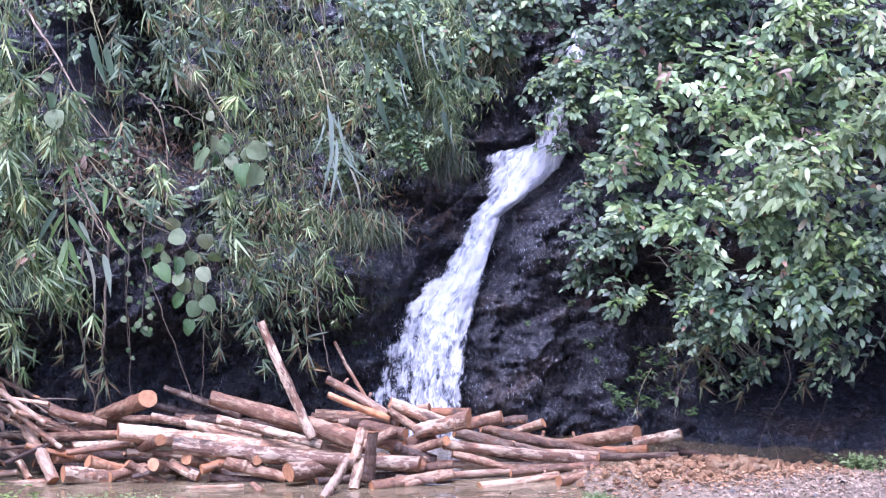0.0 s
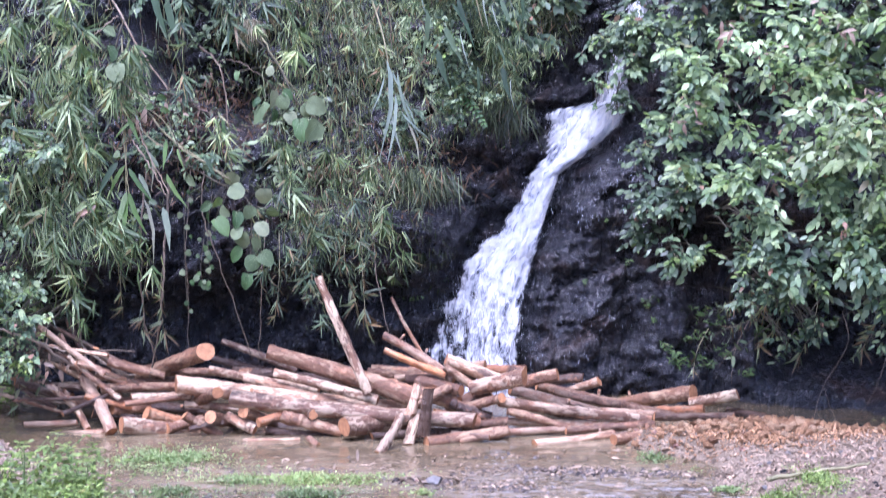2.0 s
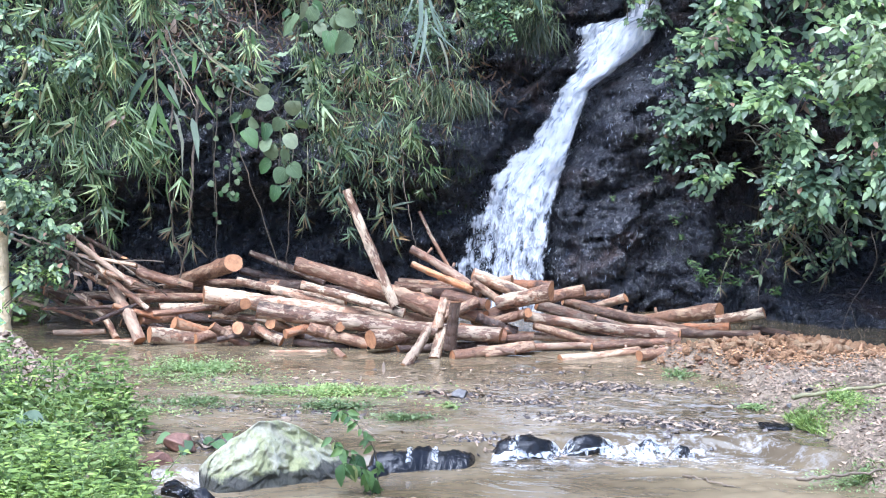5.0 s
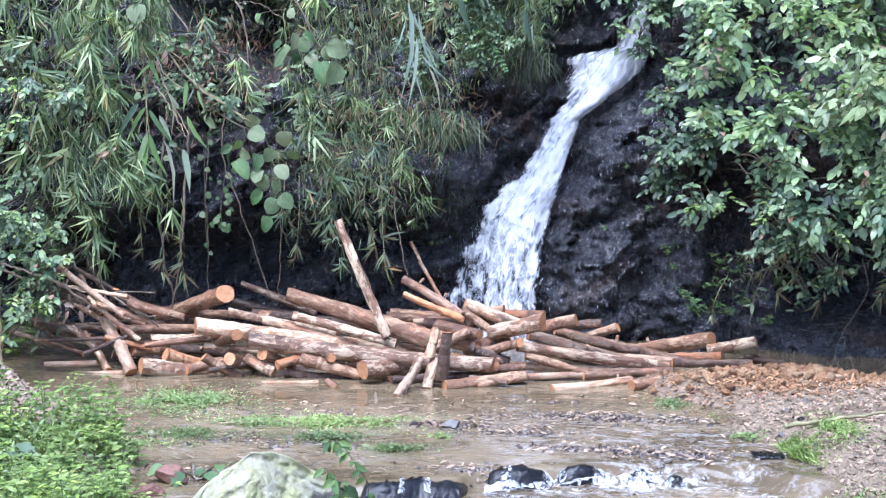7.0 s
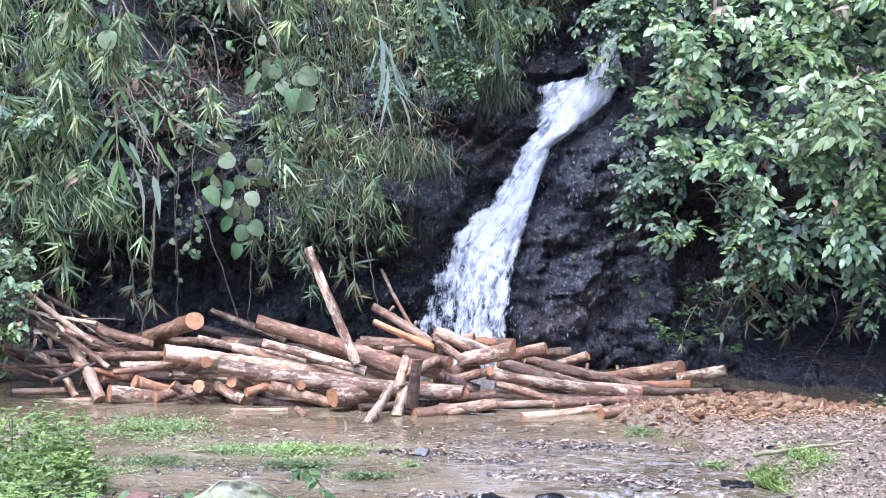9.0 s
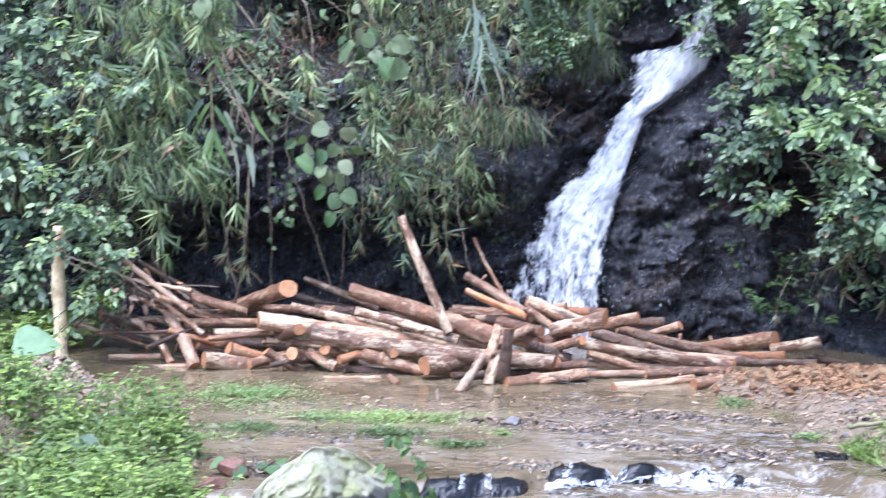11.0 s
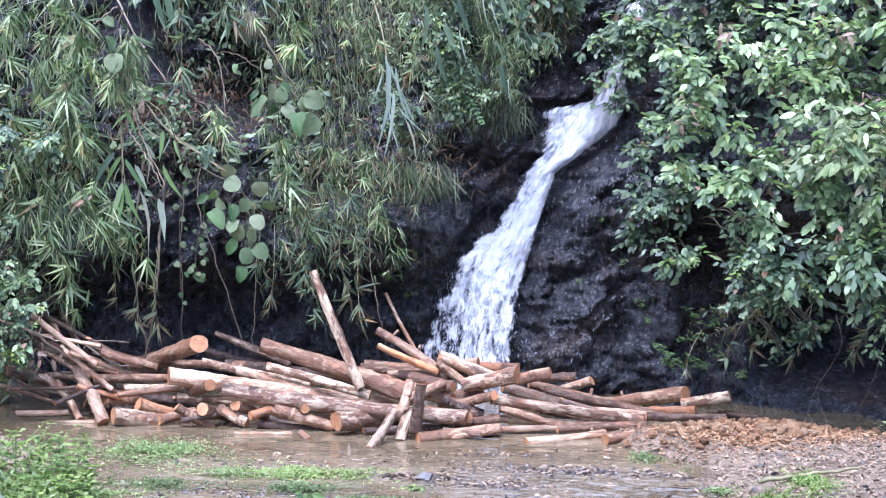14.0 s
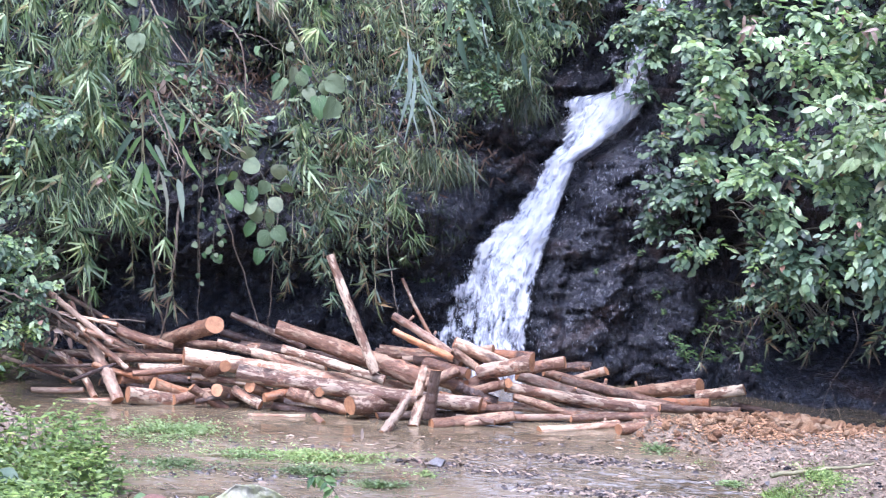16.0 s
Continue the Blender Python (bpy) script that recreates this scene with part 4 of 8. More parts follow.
log((-3.47, 18.30, 0.45), (-2.88, 18.40, 0.45), 0.043, 0.044, "brown")
log((-2.58, 18.10, 0.44), (-1.78, 18.00, 0.26), 0.043, 0.043, "pale")
log((-2.65, 17.40, 0.17), (-2.36, 17.30, 0.05), 0.046, 0.046, "mottled")
log((-3.21, 17.30, 0.05), (-2.89, 17.50, 0.11), 0.051, 0.052, "brown")
log((-1.71, 17.35, 0.08), (-1.35, 17.60, 0.09), 0.051, 0.052, "brown")
log((-1.21, 17.15, 0.04), (-0.78, 17.30, 0.06), 0.036, 0.041, "dark")
log((-0.45, 17.20, 0.07), (-0.08, 17.10, 0.05), 0.025, 0.030, "pale")
log((-4.30, 17.90, 0.19), (-3.79, 17.90, 0.25), 0.042, 0.042, "brown")
log((-4.80, 18.10, 0.33), (-4.10, 18.00, 0.32), 0.038, 0.037, "mottled")
log((-4.65, 18.20, 0.60), (-4.02, 17.90, 0.36), 0.032, 0.032, "pale")
log((-4.32, 18.00, 0.55), (-3.74, 17.90, 0.39), 0.037, 0.037, "brown")
log((-4.05, 18.20, 0.60), (-3.40, 18.20, 0.43), 0.038, 0.038, "brown")
log((0.56, 18.40, 0.30), (1.26, 18.50, 0.15), 0.038, 0.044, "brown")
log((0.84, 18.20, 0.14), (1.59, 18.30, 0.09), 0.043, 0.043, "pale")
log((1.57, 18.10, 0.11), (2.38, 18.20, 0.11), 0.043, 0.038, "brown")
log((0.66, 17.40, 0.07), (1.54, 17.70, 0.10), 0.036, 0.037, "brown")
log((-0.71, 18.30, 0.45), (-0.14, 18.20, 0.59), 0.049, 0.049, "brown")

log((-4.54, 17.60, 1.00), (-3.85, 17.40, 0.56), 0.032, 0.029, "pale")
log((-4.23, 17.50, 0.71), (-3.71, 17.45, 0.31), 0.030, 0.027, "mottled")
log((-4.42, 17.55, 0.81), (-3.83, 17.50, 0.73), 0.016, 0.014, "pale")
log((-4.78, 17.60, 0.44), (-4.34, 17.70, 0.31), 0.050, 0.045, "mottled")
log((-4.61, 17.30, 0.07), (-4.10, 17.30, 0.10), 0.030, 0.027, "pale")
log((-4.32, 17.60, 0.92), (-4.11, 17.50, 0.55), 0.014, 0.013, "brown")
log((-4.12, 17.40, 0.67), (-3.68, 17.60, 0.48), 0.024, 0.022, "pale")
log((-3.83, 17.50, 0.67), (-3.45, 17.60, 0.55), 0.040, 0.036, "brown")
log((-4.04, 17.40, 0.34), (-3.60, 17.50, 0.22), 0.030, 0.027, "peeled")
log((-3.64, 17.40, 0.27), (-3.17, 17.60, 0.31), 0.030, 0.027, "brown")
log((-2.98, 17.20, 0.07), (-2.66, 17.30, 0.12), 0.030, 0.027, "dark")
log((-4.39, 17.45, 0.43), (-4.14, 17.50, 0.20), 0.035, 0.032, "mottled")

# ---- plants ----
LONG_LEAF_ONE = leaf_material("long_pale_leaf_one", (0.1, 0.15, 0.05), (0.24, 0.32, 0.12), (0.48, 0.56, 0.28), (0.42, 0.36, 0.2), 0.05, island=False, thin=0.28, rough=0.3)
RED_DRY = leaf_material("reddish_dead_growth", (0.06, 0.035, 0.02), (0.15, 0.08, 0.05), (0.28, 0.17, 0.1), (0.3, 0.25, 0.12), 0.1)
LEAF_ONE = [fast_mesh("leaf", *leaves((0, 0, 0), (0, 1, 0), (0, 0, 1), 1.0, w, "broad", f, d), SHRUB_LEAF_ONE) for w, f, d in ((0.52, 0.06, 0.1), (0.6, 0.12, 0.2), (0.48, 0.05, 0.28), (0.62, 0.1, 0.05), (0.55, 0.16, 0.3))]


LONG_ONE = [fast_mesh("leaf", *leaves((0, 0, 0), (0, 1, 0), (0, 0, 1), 1.0, w, "broad", f, d), LONG_LEAF_ONE) for w, f, d in ((0.3, 0.1, 0.25), (0.36, 0.16, 0.4), (0.27, 0.05, 0.15))]


def spray_mesh(k, n, material=None, spread=1.25):
    """A fan of narrow leaves that spring from one node."""
    g = np.random.default_rng(40 + k)
    a = np.linspace(-spread, spread, n) + g.normal(0, 0.2, n)
    D = np.stack([np.sin(a), g.normal(-0.1, 0.4, n), -np.cos(a) - 0.3], -1)
    N = np.stack([g.normal(0, 0.4, n), -np.ones(n), 0.6 + g.normal(0, 0.4, n)], -1)
    P = np.stack([g.normal(0, 0.04, n), g.normal(0, 0.04, n), g.normal(0, 0.1, n)], -1)
    return fast_mesh("leaf_spray", *leaves(P, D, N, g.uniform(0.55, 1.15, n), g.uniform(0.07, 0.12, n), "lance", 0.1, g.uniform(0.05, 0.35, n)), material or BAMBOO_SPRAY)


SPRAYS = [spray_mesh(k, 13) for k in range(8)]
SHADED_SPRAYS = [spray_mesh(40 + k, 11, SHADED_SPRAY, 1.2) for k in range(8)]
OLIVE_SPRAYS = [spray_mesh(60 + k, 10, OLIVE_SPRAY, 1.15) for k in range(8)]


def shrub(centre, rx, rz, label="leafy green shrub overhanging the dark cliff", size=1.0, dense=92.0, young=0.06, long=False, pale=False):
    g = rng
    c = np.array(centre)
    cell = float(cliff_y(c[0], c[2]))
    base = (c[0], cell, c[2] - 0.1)
    thing = group("shrub", base, label, "shrub", "shrubs on the cliff")
    ry = 0.28 + 0.35 * rx
    n = int(dense * np.pi * rx * rz / size ** 2)
    th, rad = g.uniform(0, 2 * np.pi, n), np.sqrt(g.uniform(0, 1, n))
    lump = 1 + 0.22 * np.sin(3 * th + g.uniform(0, 6)) + 0.12 * np.sin(7 * th + g.uniform(0, 6))
    ex, ez = rad * np.cos(th) * lump, rad * np.sin(th) * lump
    ey = -np.sqrt(np.clip(1 - rad * rad, 0, 1)) * g.uniform(0.35, 1.0, n) + 0.15
    tip = c + np.stack([ex * rx, ey * ry, ez * rz], -1)
    heads = g.integers(0, max(3, n // 6), n)
    tip = tip[heads] + g.normal(0, 1, (n, 3)) * np.array([0.085, 0.06, 0.07]) * size
    # stems out of the rock to a part of the sprigs
    for k in range(min(n, 8)):
        root = np.array([c[0] + 0.5 * ex[k] * rx, float(cliff_y(c[0] + 0.5 * ex[k] * rx, c[2] - 0.1)) + 0.05, c[2] - 0.1 + 0.4 * ez[k] * rz])
        mid = (root + tip[k]) / 2 + np.array([0, 0, 0.12])
        line = smooth_line((root, mid, tip[k], tip[k] + np.array([0.03 * ex[k], -0.06, -0.1])), 9)
        child("stem", fast_mesh("stem", *tube(line, np.linspace(0.011, 0.003, 9), 5), STEM), thing)
    per = 6
    lush = g.uniform(0.8, 1.15, n)
    out = unit(np.stack([ex + g.normal(0, 0.4, n), ey - 0.4, 0.35 * ez - 0.35 + g.normal(0, 0.35, n)], -1))
    P, D, N, L = [], [], [], []
    for k in range(per):
        s = (k + 0.5) / per
        side = unit(np.cross(out, np.array([0, 0, 1.0]))) * (1 if k % 2 else -1)
        P.append(tip + out * (s * 0.24 * size) + g.normal(0, 0.012, (n, 3)))
        D.append(unit(out * (0.35 + 0.9 * s) + side * (1.0 - 0.55 * s) + np.array([0, -0.1, -0.3]) + g.normal(0, 0.2, (n, 3))))
        N.append(np.stack([g.normal(0, 0.35, n), -0.8 + g.normal(0, 0.3, n), 0.9 + g.normal(0, 0.35, n)], -1))
        L.append(size * g.uniform(0.065, 0.145, n) * lush)
    P, D, N, L = np.concatenate(P), np.concatenate(D), np.concatenate(N), np.concatenate(L)
    fresh = np.tile(g.uniform(0, 1, n) < young, per)
    if fresh.any():
        F = np.flatnonzero(fresh)
        DF = D[F] + np.array([0, -0.1, 0.45])
        child("young_foliage", fast_mesh("young_foliage", *leaves(P[F] + np.array([0, -0.06, 0.03]), DF, N[F], L[F] * 0.9, L[F] * 0.33, "small", 0.1, 0.3), YOUNG_LEAF), thing, kind="stuff", label="fresh yellow-green leaf tips")
        P, D, N, L = (q[~fresh] for q in (P, D, N, L))
    order = np.argsort(P[:, 1] + g.normal(0, 0.1, len(P)))
    single, rest = order[:42], order[42:]
    for k in single:
        shapes = LONG_ONE if long and k % 3 else LEAF_ONE
        child("leaf", shapes[k % len(shapes)], thing, leaf_frame(P[k], D[k] + np.array([0, 0, -0.5 if long else 0.0]), N[k], L[k] * (1.35 if long else 1.0)))
    child("foliage", fast_mesh("foliage", *leaves(P[rest], D[rest], N[rest], L[rest], L[rest] * g.uniform(0.34 if long else 0.45, 0.5 if long else 0.62, len(rest)), "small", 0.09, g.uniform(0, 0.3, len(rest))), LONG_LEAF if long else SHRUB_PALE if pale else SHRUB_LEAF), thing, kind="stuff")


def gap(x, z):
    """How open the curtain of bamboo is: dark hollows between the plants."""
    return np.clip(bump_at(x, z, -3.86, 4.27, 0.42, 0.75, 1.10) + bump_at(x, z, -3.54, 3.69, 0.35, 0.35, 0.80) + bump_at(x, z, -2.93, 3.35, 0.42, 0.50, 0.95) + bump_at(x, z, -2.84, 2.71, 0.30, 0.30, 0.60) + bump_at(x, z, -2.41, 3.70, 0.20, 0.20, 0.50) + bump_at(x, z, -3.39, 2.30, 0.50, 0.12, 0.50) + bump_at(x, z, -1.94, 3.88, 0.12, 0.25, 0.50) + bump_at(x, z, -1.14, 4.70, 0.15, 0.35, 0.60) + bump_at(x, z, -0.84, 3.54, 0.15, 0.25, 0.60) + bump_at(x, z, -0.43, 3.14, 0.25, 0.20, 0.50) + np.clip(-1.9 * wave(3.4 * x, 1.3 * z, 27, 4) - 0.25, 0, 0.85), 0, 1)


def low_edge(x):
    """Lower limit of the hanging plants on the cliff."""
    return np.interp(x, (-6.36, -5.24, -4.53, -4.00, -3.71, -3.18, -2.65, -2.24, -1.59, -1.18, -0.84, -0.37, 0.09, 0.29, 0.73), (1.27, 0.98, 1.17, 1.53, 2.17, 2.30, 2.30, 1.78, 1.67, 1.79, 2.61, 3.08, 3.32, 3.90, 4.02))


def bamboo(points, count, size, tone="green", loose=7, label="drooping green bamboo hanging down the cliff", open_gaps=True):
    """A thin bamboo that hangs out of the cliff, with fans of leaves at its nodes."""
    g = rng
    line = smooth_line(points, 34)
    line = line + np.stack([0.02 * wave(3 * np.arange(34) * 0.2 + 9 * line[0, 0], 0 * line[:, 0], 61, 3), 0 * line[:, 0], 0 * line[:, 0]], -1)
    thing = group("bamboo", points[0], label, "bamboo", "bamboo on the cliff")
    child("culm", fast_mesh("culm", *tube(line, np.linspace(0.008, 0.002, 34), 5), GREEN_CULM), thing)
    # the dark tone has shade in its colour and borrows the grass leaves
    fans, loose_leaf = {"green": (SPRAYS, BAMBOO_LEAF), "olive": (OLIVE_SPRAYS, OLIVE_LEAF), "dark": (SHADED_SPRAYS, DRAPE_LEAF)}[tone]
    t = (np.arange(count) + g.uniform(0.1, 0.9, count)) / count
    for k, s in enumerate(0.08 + 0.92 * t):
        p = line[min(33, int(s * 33))] + g.normal(0, 1, 3) * np.array([0.05, 0.06, 0.03])
        if open_gaps and g.uniform() < gap(p[0], p[2]):
            continue
        turn = (1 if k % 2 else -1) * g.uniform(5, 45)
        m = Matrix.Translation(p) @ pose(0, 0, 0, g.normal(0, 18), turn, g.normal(0, 35)) @ Matrix.Scale(size * g.uniform(0.65, 1.2), 4)
        child("leaf_spray", fans[int(g.integers(0, 8))], thing, m)
    n = count * loose
    i = (g.uniform(0.08, 1.0, n) * 33).astype(int)
    P = line[i] + g.normal(0, 1, (n, 3)) * np.array([0.1, 0.09, 0.08])
    if open_gaps:
        P = P[g.uniform(0, 1, n) > gap(P[:, 0], P[:, 2])]
    n = len(P)
    if n:
        D = np.stack([g.normal(0.1, 0.6, n), g.normal(-0.15, 0.3, n), -np.ones(n)], -1)
        N = np.stack([g.normal(0, 0.5, n), -np.ones(n), g.normal(0.5, 0.5, n)], -1)
        child("foliage", fast_mesh("foliage", *leaves(P, D, N, size * g.uniform(0.35, 0.85, n), size * g.uniform(0.045, 0.085, n), "lance", 0.1, g.uniform(0, 0.3, n)), loose_leaf), thing, kind="stuff")


def drape():
    """Grass and creepers that cover the upper rock."""
    g = np.random.default_rng(21)
    # grass kept dense and dark: shade behind the bamboo is put into its colour
    n = 30000
    x = g.uniform(-7.2, 0.9, n)
    z = low_edge(x) + 0.02 + (6.0 - low_edge(x)) * g.uniform(0, 1, n) ** 1.1 + 0.12 * wave(5 * x, 0 * x, 8)
    ok = g.uniform(0, 1, n) < 0.6 + 0.5 * wave(2.2 * x, 2.0 * z, 9, 3) - 0.3 * gap(x, z)
    x, z = x[ok], z[ok]
    n = len(x)
    P = np.stack([x, cliff_y(x, z) - g.uniform(0.0, 0.42, n), z], -1)
    D = np.stack([g.normal(0, 0.5, n), -np.abs(g.normal(0.15, 0.3, n)), -np.ones(n) + np.abs(g.normal(0, 0.35, n))], -1)
    N = np.stack([g.normal(0, 0.6, n), -np.ones(n), g.normal(0.4, 0.5, n)], -1)
    me = fast_mesh("hanging_grass", *leaves(P, D, N, g.uniform(0.06, 0.22, n), g.uniform(0.008, 0.018, n), "lance", 0.1, g.uniform(0, 0.4, n)), DRAPE_LEAF)
    tagged(new("hanging_grass", me), "mixed hanging grass covering the upper rock face", "grass", kind="stuff")
    n = 5200
    x = g.uniform(-7.2, 0.9, n)
    z = low_edge(x) + 0.1 + (5.8 - low_edge(x)) * g.uniform(0, 1, n)
    ok = wave(1.7 * x, 1.7 * z, 15, 3) > 0.1
    x, z = x[ok], z[ok]
    n = len(x)
    P = np.stack([x, cliff_y(x, z) - g.uniform(0.05, 0.5, n), z], -1)
    D = np.stack([g.normal(0, 0.8, n), g.normal(-0.4, 0.3, n), g.normal(-0.4, 0.4, n)], -1)
    N = np.stack([g.normal(0, 0.4, n), -0.8 * np.ones(n), g.normal(0.8, 0.3, n)], -1)
    L = g.uniform(0.05, 0.13, n)
    tagged(new("creeper", fast_mesh("creeper", *leaves(P, D, N, L, L * 0.55, "small", 0.12, 0.2), SHRUB_LEAF)), "small leaved green creeper on the rock face", "creeper", kind="stuff")
    n = 1500
    x, z = g.normal(-3.55, 0.4, n), g.normal(3.0, 0.35, n)
    x[::3], z[::3] = g.normal(-1.2, 0.5, len(x[::3])), g.normal(2.5, 0.25, len(x[::3]))
    P = np.stack([x, cliff_y(x, z) - g.uniform(0.1, 0.55, n), z], -1)
    D = np.stack([g.normal(0, 0.8, n), g.normal(-0.3, 0.3, n), g.normal(-0.6, 0.5, n)], -1)
    L = g.uniform(0.05, 0.16, n)
    tagged(new("dry_growth", fast_mesh("dry_growth", *leaves(P, D, np.tile([0, -1, 0.5], (n, 1)) + g.normal(0, 0.4, (n, 3)), L, L * 0.16, "lance", 0.2, 0.3), RED_DRY)), "reddish brown dead growth among the bamboo", "dead plants", kind="stuff")
    # broad leaved climber that covers the rock between the shrubs
    n = 4600
    x = g.uniform(1.25, 6.2, n)
    z = np.interp(x, (1.2, 1.9, 2.4, 6.2), (4.2, 3.3, 2.3, 1.9)) + (6.2 - 2.2) * g.uniform(0, 1, n)
    P = np.stack([x, cliff_y(x, z) - g.uniform(0.02, 0.5, n), z], -1)
    D = np.stack([g.normal(0, 0.8, n), g.normal(-0.4, 0.3, n), g.normal(-0.5, 0.4, n)], -1)
    N = np.stack([g.normal(0, 0.5, n), -0.8 * np.ones(n), g.normal(0.7, 0.4, n)], -1)
    L = g.uniform(0.07, 0.15, n)
    tagged(new("creeper", fast_mesh("creeper", *leaves(P, D, N, L, L * 0.55, "small", 0.12, 0.2), CLIMBER_LEAF)), "broad leaved dark green climber on the upper rock", "creeper", kind="stuff")
    # sparse tufts on the bare wet rock beside the fall
    n = 9000
    x, z = g.uniform(-2.4, 3.4, n), g.uniform(0.2, 3.0, n)
    ok = (wave(2.6 * x, 3.0 * z, 17, 4) > g.normal(0.35, 0.22, n) + 0.45 * step(0.1, 0.5, x) * step(2.3, 1.8, x)) & (np.abs(x - np.interp(z, FALL_Z, FALL_X)) > 0.5)
    x, z = x[ok], z[ok]
    n = len(x)
    P = np.stack([x, cliff_y(x, z) - g.uniform(0.0, 0.06, n), z], -1)
    D = np.stack([g.normal(0, 0.6, n), -np.abs(g.normal(0.5, 0.3, n)), g.normal(-0.2, 0.6, n)], -1)
    N = np.stack([g.normal(0, 0.4, n), -0.7 * np.ones(n), g.normal(0.9, 0.3, n)], -1)
    L = g.uniform(0.02, 0.06, n)
    tagged(new("rock_plants", fast_mesh("rock_plants", *leaves(P, D, N, L, L * 0.4, "small", 0.12, 0.25), MOSS_LEAF)), "small green tufts rooted in the wet rock", "plants", kind="stuff")


def vine(points, thick, label, name="vine", category="vine", material=None, n=22):
    line = smooth_line(points, n) + rng.normal(0, 0.006, (n, 3))
    me = fast_mesh(name, *tube(line, np.linspace(thick, thick * 0.55, n), 6), material or VINE)
    return tagged(new(name, me), label, category)


SHADY = "dark green leafy shrub at the foot of the cliff"
drape()
for pts, count, size in (
        (((-4.31, 18.95, 5.61), (-4.26, 17.95, 5.46), (-4.29, 17.95, 4.62), (-4.34, 17.95, 3.67), (-4.29, 17.95, 2.60)), 15, 0.27),
        (((-4.15, 19.10, 5.46), (-4.10, 18.10, 5.31), (-4.16, 18.10, 4.63), (-4.19, 18.10, 4.01)), 6, 0.26),
        (((-4.63, 19.00, 5.44), (-4.58, 18.00, 5.29), (-4.53, 18.00, 4.12), (-4.59, 18.00, 3.11), (-4.50, 18.00, 2.04)), 15, 0.24),
        (((-4.37, 18.85, 3.26), (-4.32, 17.85, 3.11), (-4.24, 17.85, 2.44), (-4.04, 17.85, 2.05), (-3.82, 17.85, 1.66)), 13, 0.27),
        (((-4.70, 18.90, 2.75), (-4.65, 17.90, 2.60), (-4.50, 17.90, 2.04), (-4.34, 17.90, 1.59), (-4.19, 17.90, 1.09)), 12, 0.26),
        (((-4.16, 18.90, 2.76), (-4.11, 17.90, 2.61), (-3.94, 17.90, 2.27), (-3.74, 17.90, 1.94), (-3.46, 17.90, 1.60)), 11, 0.24),
        (((-4.96, 18.95, 3.98), (-4.91, 17.95, 3.83), (-4.80, 17.95, 2.71), (-4.69, 17.95, 1.81), (-4.63, 17.95, 1.13)), 14, 0.26),
        (((-5.25, 19.00, 5.33), (-5.20, 18.00, 5.18), (-5.15, 18.00, 3.83), (-5.04, 18.00, 2.82), (-4.93, 18.00, 2.03)), 14, 0.25),
        (((-3.33, 19.20, 5.59), (-3.28, 18.20, 5.44), (-3.26, 18.20, 4.76), (-3.22, 18.20, 4.14), (-3.20, 18.20, 3.40)), 13, 0.22),
        (((-3.09, 19.20, 5.59), (-3.04, 18.20, 5.44), (-2.99, 18.20, 4.88), (-2.87, 18.20, 4.37), (-2.78, 18.20, 3.92)), 10, 0.25),
        (((-2.85, 19.25, 5.48), (-2.80, 18.25, 5.33), (-2.74, 18.25, 4.77), (-2.68, 18.25, 4.26), (-2.71, 18.25, 3.92)), 9, 0.24),
        (((-2.53, 19.20, 5.65), (-2.48, 18.20, 5.50), (-2.47, 18.20, 4.99), (-2.44, 18.20, 4.48), (-2.33, 18.20, 4.15)), 9, 0.24),
        (((-2.31, 19.30, 5.49), (-2.26, 18.30, 5.34), (-2.23, 18.30, 4.66), (-2.17, 18.30, 3.98), (-2.20, 18.30, 3.53)), 10, 0.20),
        (((-3.58, 19.20, 5.59), (-3.53, 18.20, 5.44), (-3.45, 18.20, 5.04), (-3.41, 18.20, 4.65)), 5, 0.20),
        (((-2.13, 19.30, 4.02), (-2.08, 18.30, 3.87), (-1.91, 18.30, 3.19), (-1.68, 18.30, 2.62), (-1.56, 18.30, 2.04)), 10, 0.20),
        (((-1.39, 19.40, 2.71), (-1.34, 18.40, 2.56), (-1.22, 18.40, 2.16), (-1.10, 18.40, 1.81), (-1.02, 18.40, 1.47)), 6, 0.20),
        (((-2.27, 19.10, 2.77), (-2.22, 18.10, 2.62), (-2.05, 18.10, 2.17), (-1.77, 18.10, 1.83)), 6, 0.24),
        ):
    # stems before the upper hollow get the leaf colour with shade in it
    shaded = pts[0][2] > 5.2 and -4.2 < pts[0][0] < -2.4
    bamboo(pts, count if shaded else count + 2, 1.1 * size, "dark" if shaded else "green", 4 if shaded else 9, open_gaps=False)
for pts, count, size in (
        (((-2.12, 18.15, 5.22), (-2.01, 18.15, 4.65), (-1.93, 18.15, 4.20), (-1.89, 18.15, 3.64)), 10, 0.15),
        (((-1.97, 18.15, 5.22), (-1.79, 18.15, 4.65), (-1.60, 18.15, 4.15), (-1.44, 18.15, 3.70)), 9, 0.15),
        (((-1.54, 18.15, 5.22), (-1.33, 18.15, 4.60), (-1.10, 18.15, 4.10), (-0.76, 18.15, 3.48)), 9, 0.15),
        (((-2.64, 18.15, 4.76), (-2.59, 18.15, 4.37), (-2.53, 18.15, 3.97)), 3, 0.15),
        ):
    bamboo(pts, count, size, loose=3, label="long yellow-green bamboo stem with leaf fans", open_gaps=False)
